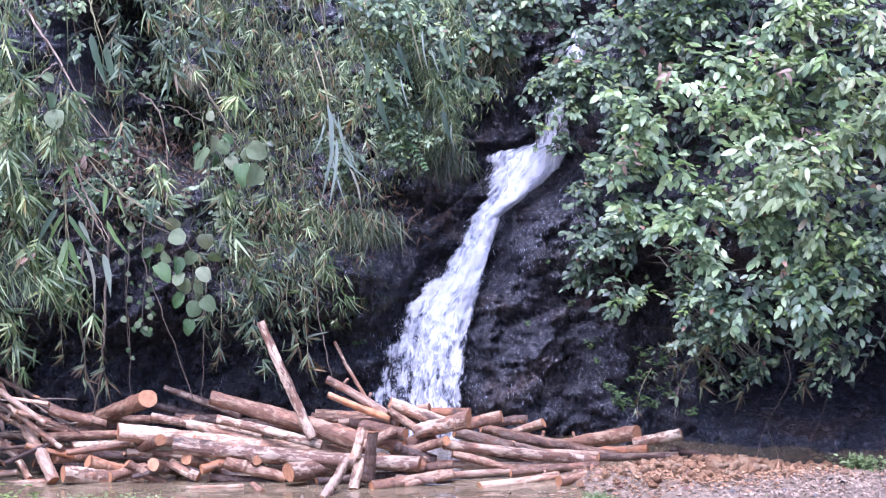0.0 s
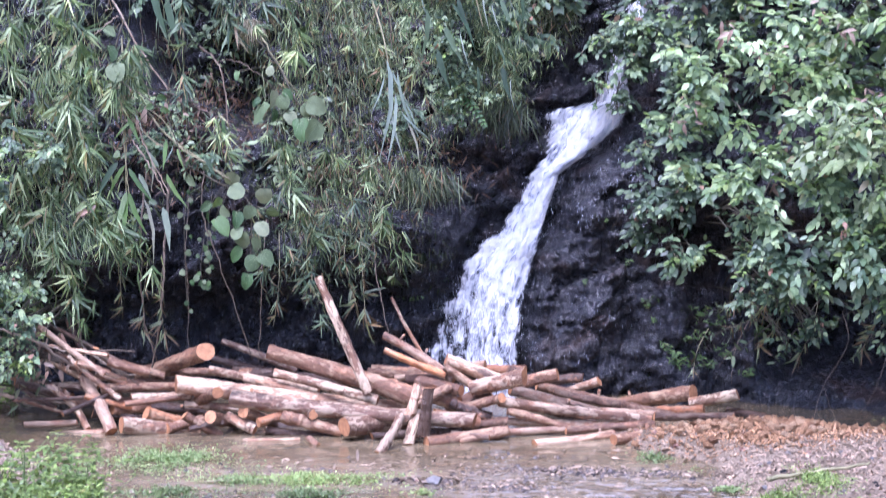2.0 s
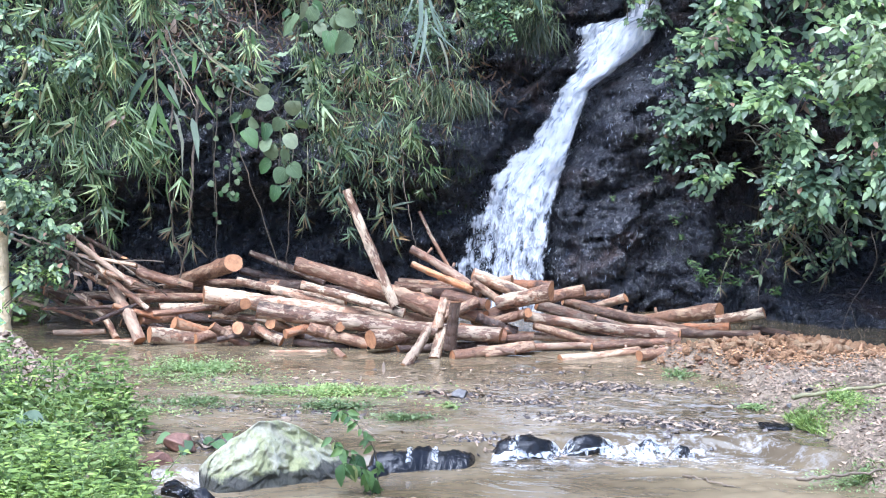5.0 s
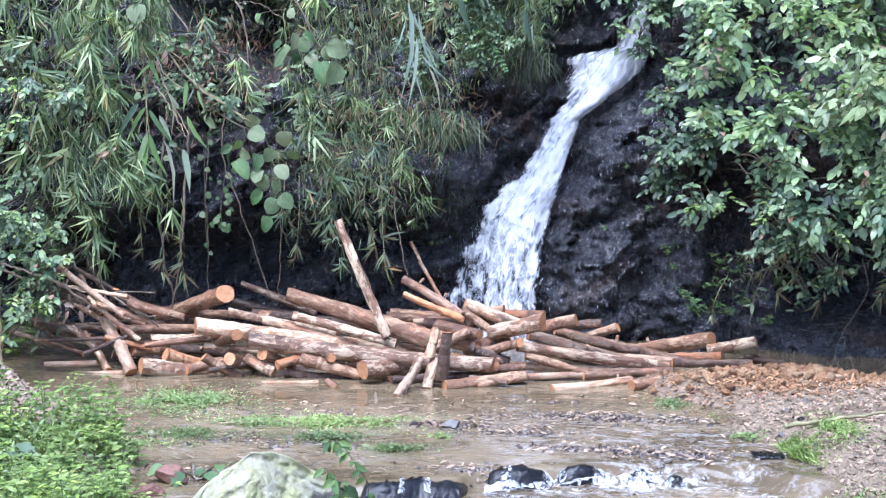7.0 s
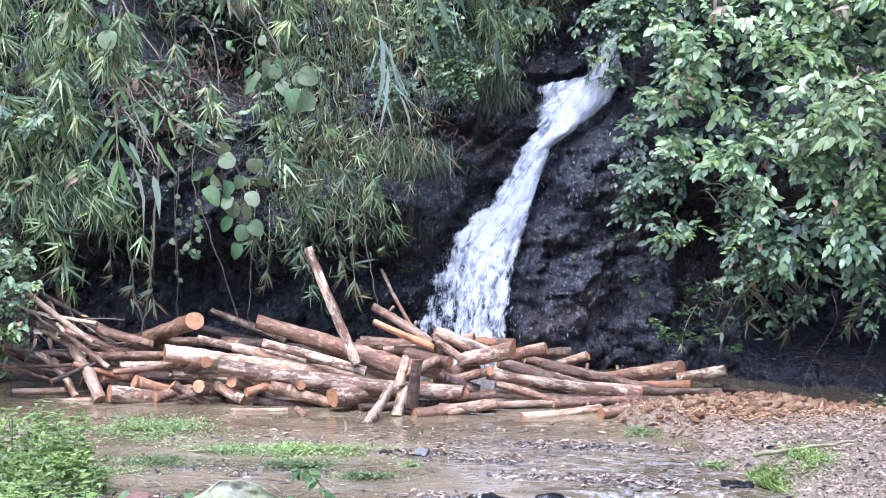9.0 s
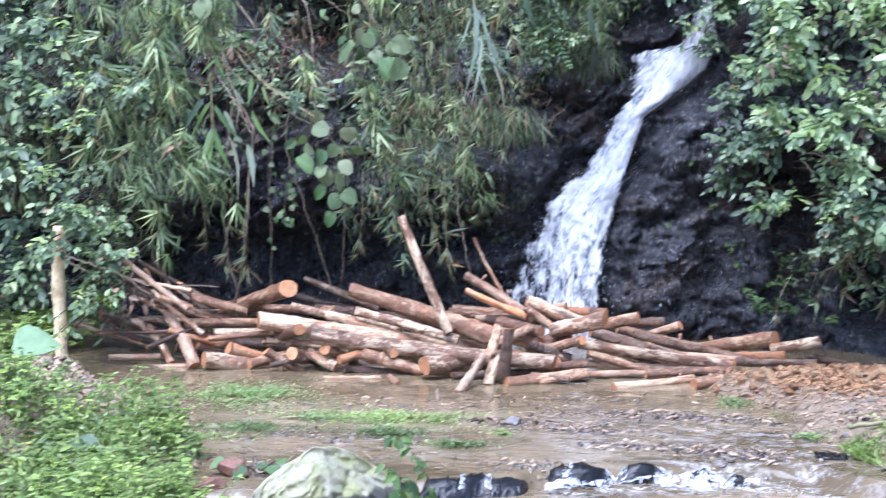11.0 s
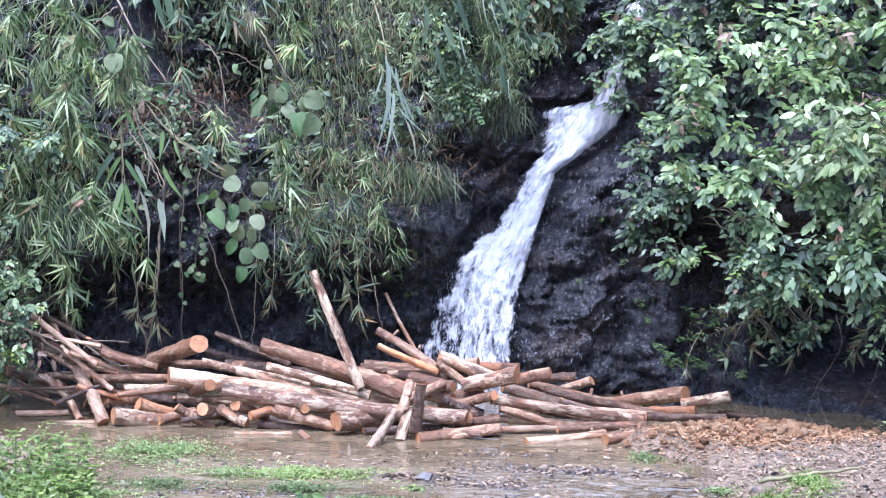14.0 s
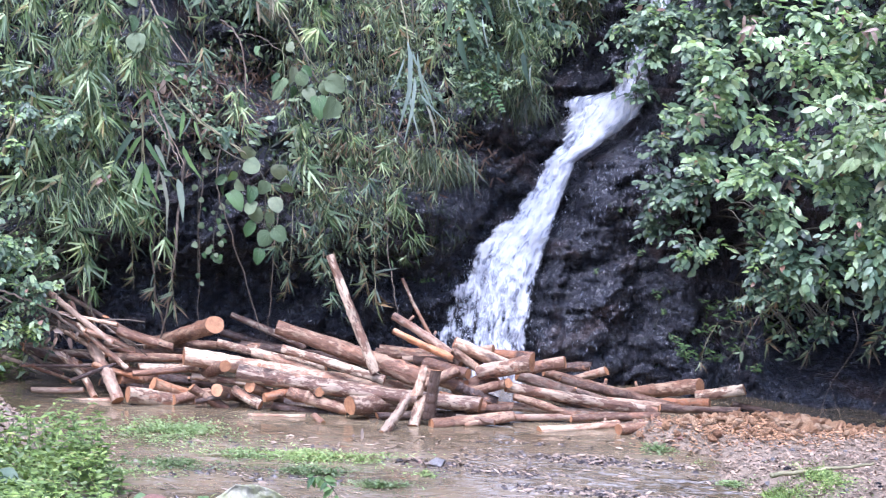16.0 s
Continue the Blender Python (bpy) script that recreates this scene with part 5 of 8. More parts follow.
for k in range(36):
    bx = -2.5 + 2.7 * ((k * 0.618) % 1.0)
    low = float(low_edge(bx + 0.35)) + (0.0 if k % 3 else abs(rng.normal(0, 0.8)))
    top = rng.uniform(4.4, 5.6) if k % 4 else rng.uniform(3.2, 4.2)
    front = float(np.interp(bx, (-2.5, -1.5, 0.3), (18.5, 18.7, 19.6))) + rng.uniform(0, 0.45)
    drift = rng.normal(0.4, 0.14)
    bamboo(((bx - 0.1, front + 0.7, top + 0.25), (bx, front + 0.1, top), (bx + 0.3 * drift, front, 0.6 * top + 0.4 * low), (bx + drift, front - 0.05, low)), int(rng.integers(13, 21)), rng.uniform(0.13, 0.2), "olive" if k % 6 and bx < -0.95 else "green", loose=13)
for k in range(16):
    bx = -7.0 + 3.9 * ((k * 0.618) % 1.0)
    low = float(low_edge(bx + 0.2)) + abs(rng.normal(0, 0.7))
    top, front, drift = rng.uniform(3.9, 5.6), rng.uniform(18.5, 19.0), rng.normal(0.12, 0.12)
    # right of -4.4 the shade of the hollow is put into the leaf colour
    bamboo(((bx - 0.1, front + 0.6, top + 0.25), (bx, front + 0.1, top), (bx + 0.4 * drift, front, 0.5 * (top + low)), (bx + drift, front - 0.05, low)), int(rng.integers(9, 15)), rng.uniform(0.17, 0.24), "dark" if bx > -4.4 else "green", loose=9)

shrub((2.05, 20.40, 4.31), 0.68, 0.70, size=0.85)
shrub((1.00, 20.80, 4.85), 0.50, 0.38, size=0.85)
shrub((2.48, 19.25, 4.42), 0.87, 0.69, young=0.22)
shrub((1.98, 19.90, 3.25), 0.45, 0.71, size=0.85)
shrub((1.74, 19.50, 2.38), 0.44, 0.55, size=0.85)
shrub((2.27, 17.50, 3.29), 0.77, 0.68, young=0.34, pale=True)
shrub((3.18, 18.05, 3.62), 0.81, 0.78, size=1.12, young=0.4, pale=True)
shrub((3.84, 17.75, 4.17), 0.75, 0.69, size=1.12, young=0.2, long=True)
shrub((2.81, 17.20, 2.54), 0.66, 0.58, young=0.2, pale=True)
shrub((3.51, 16.90, 2.80), 0.78, 0.67, size=1.12, young=0.2, long=True)
shrub((4.19, 16.70, 3.17), 0.67, 0.83, size=1.12, young=0.2, long=True)
shrub((2.95, 17.20, 1.80), 0.6, 0.42, young=0.12)
shrub((3.59, 17.00, 1.91), 0.7, 0.48, SHADY, size=0.95, young=0.1)
shrub((4.34, 16.90, 2.29), 0.65, 0.72, SHADY, size=1.0, young=0.1)
shrub((3.47, 18.15, 4.80), 0.88, 0.53, size=1.12, young=0.26, pale=True)
shrub((1.89, 19.10, 1.74), 0.21, 0.33, size=0.85)
shrub((4.75, 17.45, 4.21), 0.62, 0.85, size=1.12, young=0.2, long=True)
shrub((2.78, 19.25, 5.26), 1.00, 0.56, young=0.12)
shrub((-6.30, 18.0, 2.60), 0.55, 0.50, SHADY)
shrub((-5.95, 17.9, 1.95), 0.50, 0.40, SHADY)
shrub((-6.35, 17.8, 1.20), 0.50, 0.45, SHADY)
shrub((-5.45, 18.1, 3.00), 0.45, 0.45, SHADY)
shrub((-5.00, 18.15, 1.30), 0.38, 0.40, SHADY, 0.85)
shrub((-5.70, 18.3, 3.90), 0.55, 0.50, SHADY)
shrub((-6.60, 18.3, 3.60), 0.50, 0.55, SHADY)
shrub((-5.75, 18.2, 0.80), 0.40, 0.40, SHADY, 0.9)
shrub((-0.45, 19.9, 4.60), 0.50, 0.40, "dark shady shrub high on the cliff")
shrub((0.15, 20.3, 4.20), 0.40, 0.40, "dark shady shrub high on the cliff")
shrub((0.60, 20.7, 4.70), 0.40, 0.40, "dark shady shrub high on the cliff")
PALE = "pale green leafy shrub at the edge of the bamboo"
shrub((-4.95, 17.7, 2.6), 0.3, 0.5, PALE, 0.7, 60, 0.3)
shrub((-4.9, 17.7, 1.8), 0.25, 0.42, PALE, 0.7, 60, 0.3)
shrub((-4.45, 17.9, 2.75), 0.2, 0.3, PALE, 0.7, 60, 0.3)
MIXED = "small broad leaved climber among the bamboo"
shrub((-3.25, 18.30, 2.72), 0.38, 0.30, MIXED, 0.60, 60)
shrub((-3.81, 18.60, 4.56), 0.30, 0.35, MIXED, 0.70, 35)
shrub((-3.45, 18.40, 3.12), 0.25, 0.20, MIXED, 0.55, 60)
shrub((-0.72, 19.10, 4.68), 0.35, 0.30, MIXED, 0.75, 60)
shrub((-0.27, 19.30, 4.46), 0.35, 0.30, MIXED, 0.70, 60)
shrub((-0.57, 19.10, 3.97), 0.25, 0.35, MIXED, 0.55, 60)
shrub((-1.08, 18.90, 3.13), 0.20, 0.30, MIXED, 0.45, 60)
shrub((-0.44, 19.20, 3.32), 0.30, 0.30, MIXED, 0.45, 70)
shrub((-5.05, 17.1, 1.55), 0.3, 0.34, PALE, 0.75, 80, 0.3)
shrub((-4.8, 17.35, 1.3), 0.22, 0.28, PALE, 0.6, 60, 0.4)
shrub((-4.62, 17.5, 0.8), 0.26, 0.3, PALE, 0.55, 40, 0.5)
OVER = "leafy shrub trailing over the head of the fall"
shrub((1.20, 20.40, 4.04), 0.25, 0.30, OVER, 0.70, 60)
shrub((1.42, 20.35, 3.48), 0.20, 0.30, OVER, 0.70, 60)
shrub((1.66, 20.20, 2.93), 0.24, 0.30, OVER, 0.75, 70)
shrub((1.58, 20.30, 3.93), 0.30, 0.35, OVER, 0.80, 80)
shrub((1.12, 20.50, 3.41), 0.10, 0.16, OVER, 0.55, 50)
shrub((-4.90, 17.60, 1.33), 0.22, 0.22, PALE, 0.60, 60, 0.4)
shrub((-4.89, 17.50, 0.75), 0.22, 0.25, PALE, 0.60, 50, 0.4)
shrub((2.52, 17.35, 1.62), 0.36, 0.36, SHADY, 0.62, 70)
shrub((2.35, 17.45, 2.05), 0.26, 0.3, SHADY, 0.62, 70)
shrub((2.85, 17.30, 1.38), 0.34, 0.26, SHADY, 0.6, 55)
LOW = "sparse twiggy shrub over the dark hollow"
shrub((2.55, 17.60, 1.18), 0.40, 0.30, LOW, 0.6, 9)
shrub((3.14, 17.40, 1.06), 0.50, 0.40, LOW, 0.55, 6)
shrub((3.94, 17.20, 1.11), 0.50, 0.45, LOW, 0.55, 6)

# thin roots and stalks over the bare rock
ROOTS = []
for _ in range(90):
    rx, rz = rng.uniform(-2.2, 3.2), rng.uniform(0.9, 2.8)
    if abs(rx - np.interp(rz, FALL_Z, FALL_X)) < 0.6:
        continue
    length = rng.uniform(0.12, 0.45)
    ry = float(cliff_y(rx, rz - 0.3)) - 0.12
    ROOTS.append(tube(smooth_line(((rx, ry + 0.1, rz), (rx + rng.normal(0, 0.03), ry - 0.04, rz - length / 2), (rx + rng.normal(0, 0.05), ry, rz - length)), 7), 0.0022, 4))
tagged(new("rock_roots", fast_mesh("rock_roots", *joined(ROOTS), STEM)), "thin dark roots hanging over the wet rock", "roots", kind="stuff")

# large vines and roots
vine(((-4.26, 18.30, 4.76), (-4.05, 17.95, 4.48), (-3.83, 17.90, 4.17), (-3.61, 17.90, 3.76), (-3.31, 17.95, 3.33)), 0.014, "bare pale branch fallen across the bamboo", "branch", "branch", DRY_WOOD)
vine(((-3.85, 18.9, 5.4), (-3.78, 18.5, 4.72), (-3.70, 18.5, 4.09), (-3.66, 18.6, 3.5)), 0.009, "thin brown vine hanging down")
vine(((-3.21, 19.20, 3.80), (-2.91, 18.30, 3.66), (-2.80, 18.20, 3.41), (-2.75, 18.20, 2.95), (-2.73, 18.40, 2.32)), 0.011, "pale arching vine over the cliff")
vine(((-2.99, 19.00, 3.65), (-2.70, 18.20, 3.64), (-2.45, 18.10, 3.51), (-2.20, 18.10, 3.30)), 0.006, "pale arching vine over the cliff")
vine(((-2.61, 18.80, 4.06), (-2.40, 18.10, 3.86), (-2.22, 18.05, 3.58), (-2.00, 18.10, 3.24)), 0.009, "yellowish straight stem through the bamboo", "leaning_bamboo", "bamboo", CULM)
vine(((-3.80, 18.60, 3.29), (-3.28, 17.95, 2.84), (-2.99, 17.90, 2.64), (-2.51, 17.90, 2.34)), 0.011, "yellowish bamboo stem leaning outward", "leaning_bamboo", "bamboo", CULM)
vine(((-3.78, 18.20, 3.17), (-3.56, 17.95, 2.83), (-3.42, 17.95, 2.44)), 0.008, "yellowish bamboo stem leaning outward", "leaning_bamboo", "bamboo", CULM)
vine(((-4.01, 17.95, 4.46), (-3.91, 17.95, 4.23), (-3.94, 17.95, 4.09)), 0.007, "thin brown twig across the leaves")
vine(((-1.24, 18.40, 4.68), (-1.16, 18.30, 4.22), (-1.11, 18.30, 3.71)), 0.006, "thin reddish twig in the bamboo")
vine(((0.26, 19.20, 4.87), (0.44, 19.10, 4.57), (0.56, 19.10, 4.36)), 0.006, "thin pale stem across the leaves")
vine(((-3.66, 18.7, 2.6), (-3.64, 18.2, 1.98), (-3.62, 18.2, 1.06), (-3.50, 18.3, 0.55)), 0.014, "pale root hanging from the cliff")
vine(((-3.45, 18.7, 2.4), (-3.41, 18.2, 1.52), (-3.45, 18.2, 1.06), (-3.57, 18.3, 0.40)), 0.017, "thick yellowish root hanging down")
vine(((-3.25, 18.9, 2.5), (-3.24, 18.5, 1.84), (-3.22, 18.5, 1.26), (-3.22, 18.6, 0.55)), 0.007, "thin dark root hanging down")
vine(((-3.1, 18.8, 2.5), (-3.04, 18.3, 2.08), (-2.82, 18.3, 1.50), (-2.55, 18.4, 0.60)), 0.008, "thin pale slanting vine")
vine(((-2.45, 18.8, 2.0), (-2.44, 18.4, 1.50), (-2.45, 18.4, 1.03), (-2.49, 18.5, 0.55)), 0.007, "thin root hanging from the cliff")
vine(((-1.35, 19.2, 1.9), (-1.28, 18.5, 1.5), (-1.15, 18.3, 1.0), (-1.05, 18.3, 0.55)), 0.006, "thin root hanging from the cliff")


def dead_twig(stem, forks, thick):
    """A bare forked twig that hangs out of the shrub."""
    thing = group("dead_twig", stem[0], "pale bare forked twig hanging under the shrub", "twig")
    child("stem", fast_mesh("stem", *tube(smooth_line(stem, 14) + rng.normal(0, 0.005, (14, 3)), np.linspace(thick, thick * 0.4, 14), 6), VINE), thing)
    for f in forks:
        child("side_twig", fast_mesh("side_twig", *tube(smooth_line(f, 9) + rng.normal(0, 0.006, (9, 3)), np.linspace(thick * 0.6, thick * 0.25, 9), 5), VINE), thing)


dead_twig(((3.5, 18.5, 1.15), (3.41, 17.7, 0.93), (3.16, 17.6, 0.51), (3.06, 17.55, 0.16)),
          (((3.16, 17.6, 0.51), (3.22, 17.55, 0.33), (3.30, 17.5, 0.13)), ((3.22, 17.58, 0.3), (3.27, 17.52, 0.24), (3.26, 17.5, 0.14)), ((3.24, 17.62, 0.64), (3.1, 17.55, 0.63), (2.97, 17.5, 0.62)), ((3.1, 17.56, 0.3), (3.14, 17.5, 0.2), (3.17, 17.5, 0.16))), 0.0055)
dead_twig(((4.0, 18.5, 0.9), (3.68, 17.6, 0.52), (3.52, 17.55, 0.26)), (((3.68, 17.6, 0.52), (3.8, 17.5, 0.4), (3.85, 17.5, 0.22)),), 0.005)
dead_twig(((2.7, 18.8, 1.2), (2.42, 18.4, 0.8), (2.36, 18.3, 0.42)), (((2.42, 18.4, 0.8), (2.3, 18.3, 0.7), (2.24, 18.3, 0.6)),), 0.005)

# round leaved vine
def round_mesh(w, f, d, material):
    """A round leaf with an uneven rim and a slightly cupped blade."""
    v, q = leaves((0, 0, 0), (0, 1, 0), (0, 0, 1), 1.0, w, "round", f, d)
    rim = np.abs(v[:, 0]) * 2
    a = np.arctan2(v[:, 0], v[:, 1] - 0.5)
    grow = 1 + 0.09 * np.sin(3 * a + 9 * w) + 0.06 * np.sin(7 * a + 5 * d)
    v[:, 0] *= grow
    v[:, 2] += 0.05 * rim * np.sin(9 * v[:, 1] + 11 * w)
    return fast_mesh("leaf", v, q, material)


ROUND_ONE = [round_mesh(*a) for a in ((0.9, 0.12, 0.15, ROUND_LEAF), (0.75, 0.25, 0.35, BROAD_LEAF), (0.98, -0.1, 0.25, ROUND_LEAF), (0.7, 0.35, 0.1, ROUND_LEAF))]


def vein_mesh(w, f, d):
    """Midrib and side veins that follow a round leaf."""
    pieces = []
    for end in ((0.0, 0.97), (0.36 * w, 0.72), (-0.36 * w, 0.72), (0.42 * w, 0.42), (-0.42 * w, 0.42)):
        s = np.linspace(0.02, 1, 7)
        y = s * end[1]
        x = s * end[0]
        z = f * w * np.abs(x) / (0.5 * w) - d * y * y + 0.012
        pieces.append(tube(np.stack([x, y, z], -1), np.linspace(0.008, 0.003, 7), 4))
    return fast_mesh("veins", *joined(pieces), VEIN)


ROUND_VEINS = [vein_mesh(w, f, d) for w, f, d in ((0.9, 0.12, 0.15), (0.75, 0.25, 0.35), (0.98, -0.1, 0.25), (0.7, 0.35, 0.1))]


def round_vine(stem, spots, label):
    thing = group("round_leaved_vine", stem[0], label, "vine")
    pieces = [tube(smooth_line(stem, 24), np.linspace(0.01, 0.005, 24), 6)]
    line = smooth_line(stem, 40)
    for x, y, z, s, turn in spots:
        p = np.array((x, y, z))
        root = line[np.argmin(np.linalg.norm(line - p, axis=1))]
        pieces.append(tube(smooth_line((root, (root + p) / 2 + np.array([0, 0, 0.03]), p), 6), 0.0035, 4))
        d = np.array((math.sin(turn), -0.15, -math.cos(turn)))
        k = int(abs(x * 100 + z * 37)) % 4
        leaf = child("leaf", ROUND_ONE[k], thing, leaf_frame(p, d + np.array([rng.normal(0, 0.3), rng.normal(-0.1, 0.4), 0]), (rng.normal(0, 0.85), -1, rng.uniform(-0.2, 1.1)), s * rng.uniform(0.62, 0.94)))
        new("vein", ROUND_VEINS[k]).parent = leaf
    child("stem", fast_mesh("stem", *joined(pieces), STEM), thing)


round_vine(((-2.54, 18.70, 3.88), (-2.23, 18.10, 3.58), (-2.04, 17.95, 3.24), (-1.78, 17.90, 3.02)),
           ((-2.34, 17.85, 3.23, 0.27, -0.6), (-2.27, 17.85, 3.34, 0.22, -0.2), (-2.20, 17.85, 3.29, 0.24, 0.4), (-2.26, 17.85, 3.15, 0.21, 0.2), (-2.12, 17.85, 3.13, 0.23, 0.5), (-2.60, 17.85, 3.52, 0.14, -0.3), (-1.97, 17.85, 3.20, 0.19, 0.6), (-1.99, 17.85, 3.06, 0.25, 0.1), (-1.81, 17.85, 3.04, 0.34, 0.2), (-1.92, 17.85, 3.23, 0.23, 1.0), (-2.31, 17.85, 3.57, 0.15, 0.4), (-2.38, 17.85, 3.25, 0.17, -1.0), (-2.17, 17.85, 3.33, 0.16, 1.0)),
           "hanging vine with large pale round leaves")
round_vine(((-3.47, 18.70, 2.70), (-2.89, 18.00, 2.45), (-2.54, 17.90, 2.28), (-2.47, 17.85, 1.95), (-2.50, 17.85, 1.50)),
           ((-2.86, 17.80, 2.22, 0.19, -0.9), (-2.78, 17.80, 2.28, 0.16, -0.3), (-2.77, 17.80, 2.18, 0.16, 0.5), (-2.82, 17.80, 2.07, 0.27, 0.7), (-2.61, 17.80, 2.14, 0.21, 0.2), (-2.46, 17.80, 2.20, 0.18, -0.2), (-2.38, 17.80, 2.05, 0.23, 0.3), (-2.34, 17.80, 2.37, 0.21, 0.4), (-2.31, 17.80, 2.17, 0.16, 0.9), (-2.62, 17.80, 2.52, 0.21, -0.8), (-2.67, 17.80, 2.40, 0.21, 0.9), (-2.55, 17.80, 1.77, 0.22, -0.8), (-2.37, 17.80, 1.74, 0.24, 0.8), (-2.50, 17.80, 1.53, 0.25, 0.0), (-2.58, 17.80, 1.93, 0.21, 0.4), (-2.45, 17.80, 1.89, 0.18, 0.5), (-2.41, 17.80, 1.70, 0.19, -0.3), (-2.88, 17.80, 2.12, 0.14, 0.2), (-2.60, 17.80, 2.00, 0.18, -0.4)),
           "hanging vine with large grey-green round leaves")
# small leaved vines in front of the hollow
for vx, vz0, vz1 in ((-3.22, 1.95, 1.1), (-2.98, 1.9, 1.45), (-3.05, 1.55, 1.35)):
    pts = smooth_line(((vx, 18.6, vz0 + 0.4), (vx, 18.3, vz0), (vx + 0.03, 18.3, vz1)), 12)
    thing = group("small_leaved_vine", pts[0], "thin vine with small pale round leaves", "vine")
    child("stem", fast_mesh("stem", *tube(pts, 0.004, 5), STEM), thing)
    for k in range(11):
        p = pts[2 + k % 10] + rng.normal(0, 0.035, 3)
        child("leaf", ROUND_ONE[k % 3], thing, leaf_frame(p, (rng.normal(0, 0.8), -0.2, -0.7), (rng.normal(0, 0.3), -1, 0.5), rng.uniform(0.045, 0.075)))

# broad lance leaves of young bamboo, and blue-grey blades
def lance_mesh(w, d, bow, material):
    """A long blade that droops and bows to one side."""
    v, q = leaves((0, 0, 0), (0, 1, 0), (0, 0, 1), 1.0, w, "lance", 0.12, d)
    v[:, 0] += bow * v[:, 1] ** 2.2 - 0.25 * bow * np.sin(5 * v[:, 1])
    return fast_mesh("leaf", v, q, material)


LANCE_ONE = [lance_mesh(*a) for a in ((0.17, 0.1, 0.05, GREEN_BLADE), (0.13, 0.25, -0.08, GREEN_BLADE), (0.058, 0.25, 0.13, BLADE_LEAF), (0.045, 0.35, -0.1, BLADE_LEAF), (0.16, 0.15, -0.06, DARK_BLADE), (0.1, 0.3, 0.1, DARK_BLADE))]


def blades(stem, spots, label, kinds):
    thing = group("blade_plant", stem[0], label, "plant")
    child("stem", fast_mesh("stem", *tube(smooth_line(stem, 20), np.linspace(0.012, 0.005, 20), 6), CULM), thing)
    for k, (x, y, z, s, turn) in enumerate(spots):
        child("leaf", LANCE_ONE[kinds[k % len(kinds)]], thing, leaf_frame((x, y, z), (math.sin(turn), -0.2, -math.cos(turn)), (0.3 * math.sin(9 * x + k), -1, 0.35), s))


blades(((-3.96, 18.80, 3.87), (-3.76, 18.00, 3.28), (-3.74, 17.92, 2.72), (-3.73, 17.90, 2.30)),
       ((-3.72, 17.88, 2.32, 0.42, -0.25), (-3.73, 17.88, 2.30, 0.43, -0.01), (-3.70, 17.88, 2.32, 0.45, 0.32), (-3.55, 17.88, 2.25, 0.66, 0.36), (-3.74, 17.88, 2.58, 0.37, -0.56), (-3.60, 17.88, 2.50, 0.29, 0.55), (-3.36, 17.88, 2.17, 0.44, 0.27), (-3.40, 17.88, 2.56, 0.26, -2.68), (-3.49, 17.88, 2.72, 0.42, 0.25), (-3.32, 17.88, 2.50, 0.39, 0.44), (-3.66, 17.88, 3.28, 0.35, -0.73), (-3.54, 17.88, 3.09, 0.22, -0.84)),
       "young bamboo with broad bright lance leaves", (0, 0, 1, 2, 1))
blades(((-1.41, 19.20, 4.38), (-1.21, 18.45, 3.88), (-1.11, 18.40, 3.31)),
       ((-1.17, 18.35, 3.65, 0.97, 0.15), (-1.11, 18.35, 3.56, 0.48, 0.36), (-1.08, 18.35, 3.31, 0.72, -0.04), (-1.02, 18.35, 3.14, 0.43, 0.79), (-1.20, 18.35, 3.48, 0.37, -0.24), (-1.12, 18.35, 3.13, 0.51, 0.26), (-1.00, 18.35, 3.25, 0.30, 0.64), (-1.06, 18.35, 3.54, 0.73, 0.18), (-0.95, 18.35, 3.02, 0.46, 0.43)),
       "hanging plant with long blue-grey blade leaves", (2, 3))
blades(((-3.75, 18.90, 5.41), (-3.57, 18.30, 4.77), (-3.40, 18.25, 4.25)),
       ((-3.52, 18.20, 4.36, 0.52, 0.23), (-3.38, 18.20, 4.25, 0.52, 0.25), (-3.90, 18.20, 4.87, 0.34, 0.51), (-4.27, 18.20, 5.21, 0.42, -0.37), (-4.58, 18.20, 5.15, 0.36, 0.17), (-2.50, 18.20, 4.40, 0.30, 1.10), (-2.56, 18.20, 4.40, 0.23, 1.17)),
       "plant with broad dark green hanging blades", (4, 4, 5))
blades(((-0.47, 19.60, 5.02), (-0.33, 18.95, 4.49), (-0.21, 18.90, 4.02)),
       ((-0.53, 18.80, 4.25, 0.52, 0.70), (-0.47, 18.80, 4.31, 0.32, 0.29), (-0.21, 18.80, 4.43, 0.43, 0.04), (-0.79, 18.80, 4.19, 0.56, 0.06), (-0.59, 18.80, 4.02, 0.43, 0.37), (-0.44, 18.80, 3.96, 0.38, 0.24), (-0.26, 18.80, 3.61, 0.37, 0.08), (-0.03, 18.80, 4.31, 0.33, 0.38), (-0.12, 18.80, 4.25, 0.32, 0.29), (-0.06, 18.80, 3.84, 0.29, 0.56), (-0.67, 18.80, 3.78, 0.44, 0.21), (0.06, 18.80, 4.31, 0.23, 0.40), (0.17, 18.80, 4.37, 0.38, 0.24), (0.26, 18.80, 4.72, 0.31, 0.20), (-0.85, 18.80, 4.36, 0.31, 0.20), (-0.39, 18.80, 4.72, 0.33, 0.38), (0.00, 18.80, 3.61, 0.37, 0.17), (0.09, 18.80, 3.49, 0.31, -0.08)),
       "hanging plant with long narrow dark leaves", (5, 4, 3))


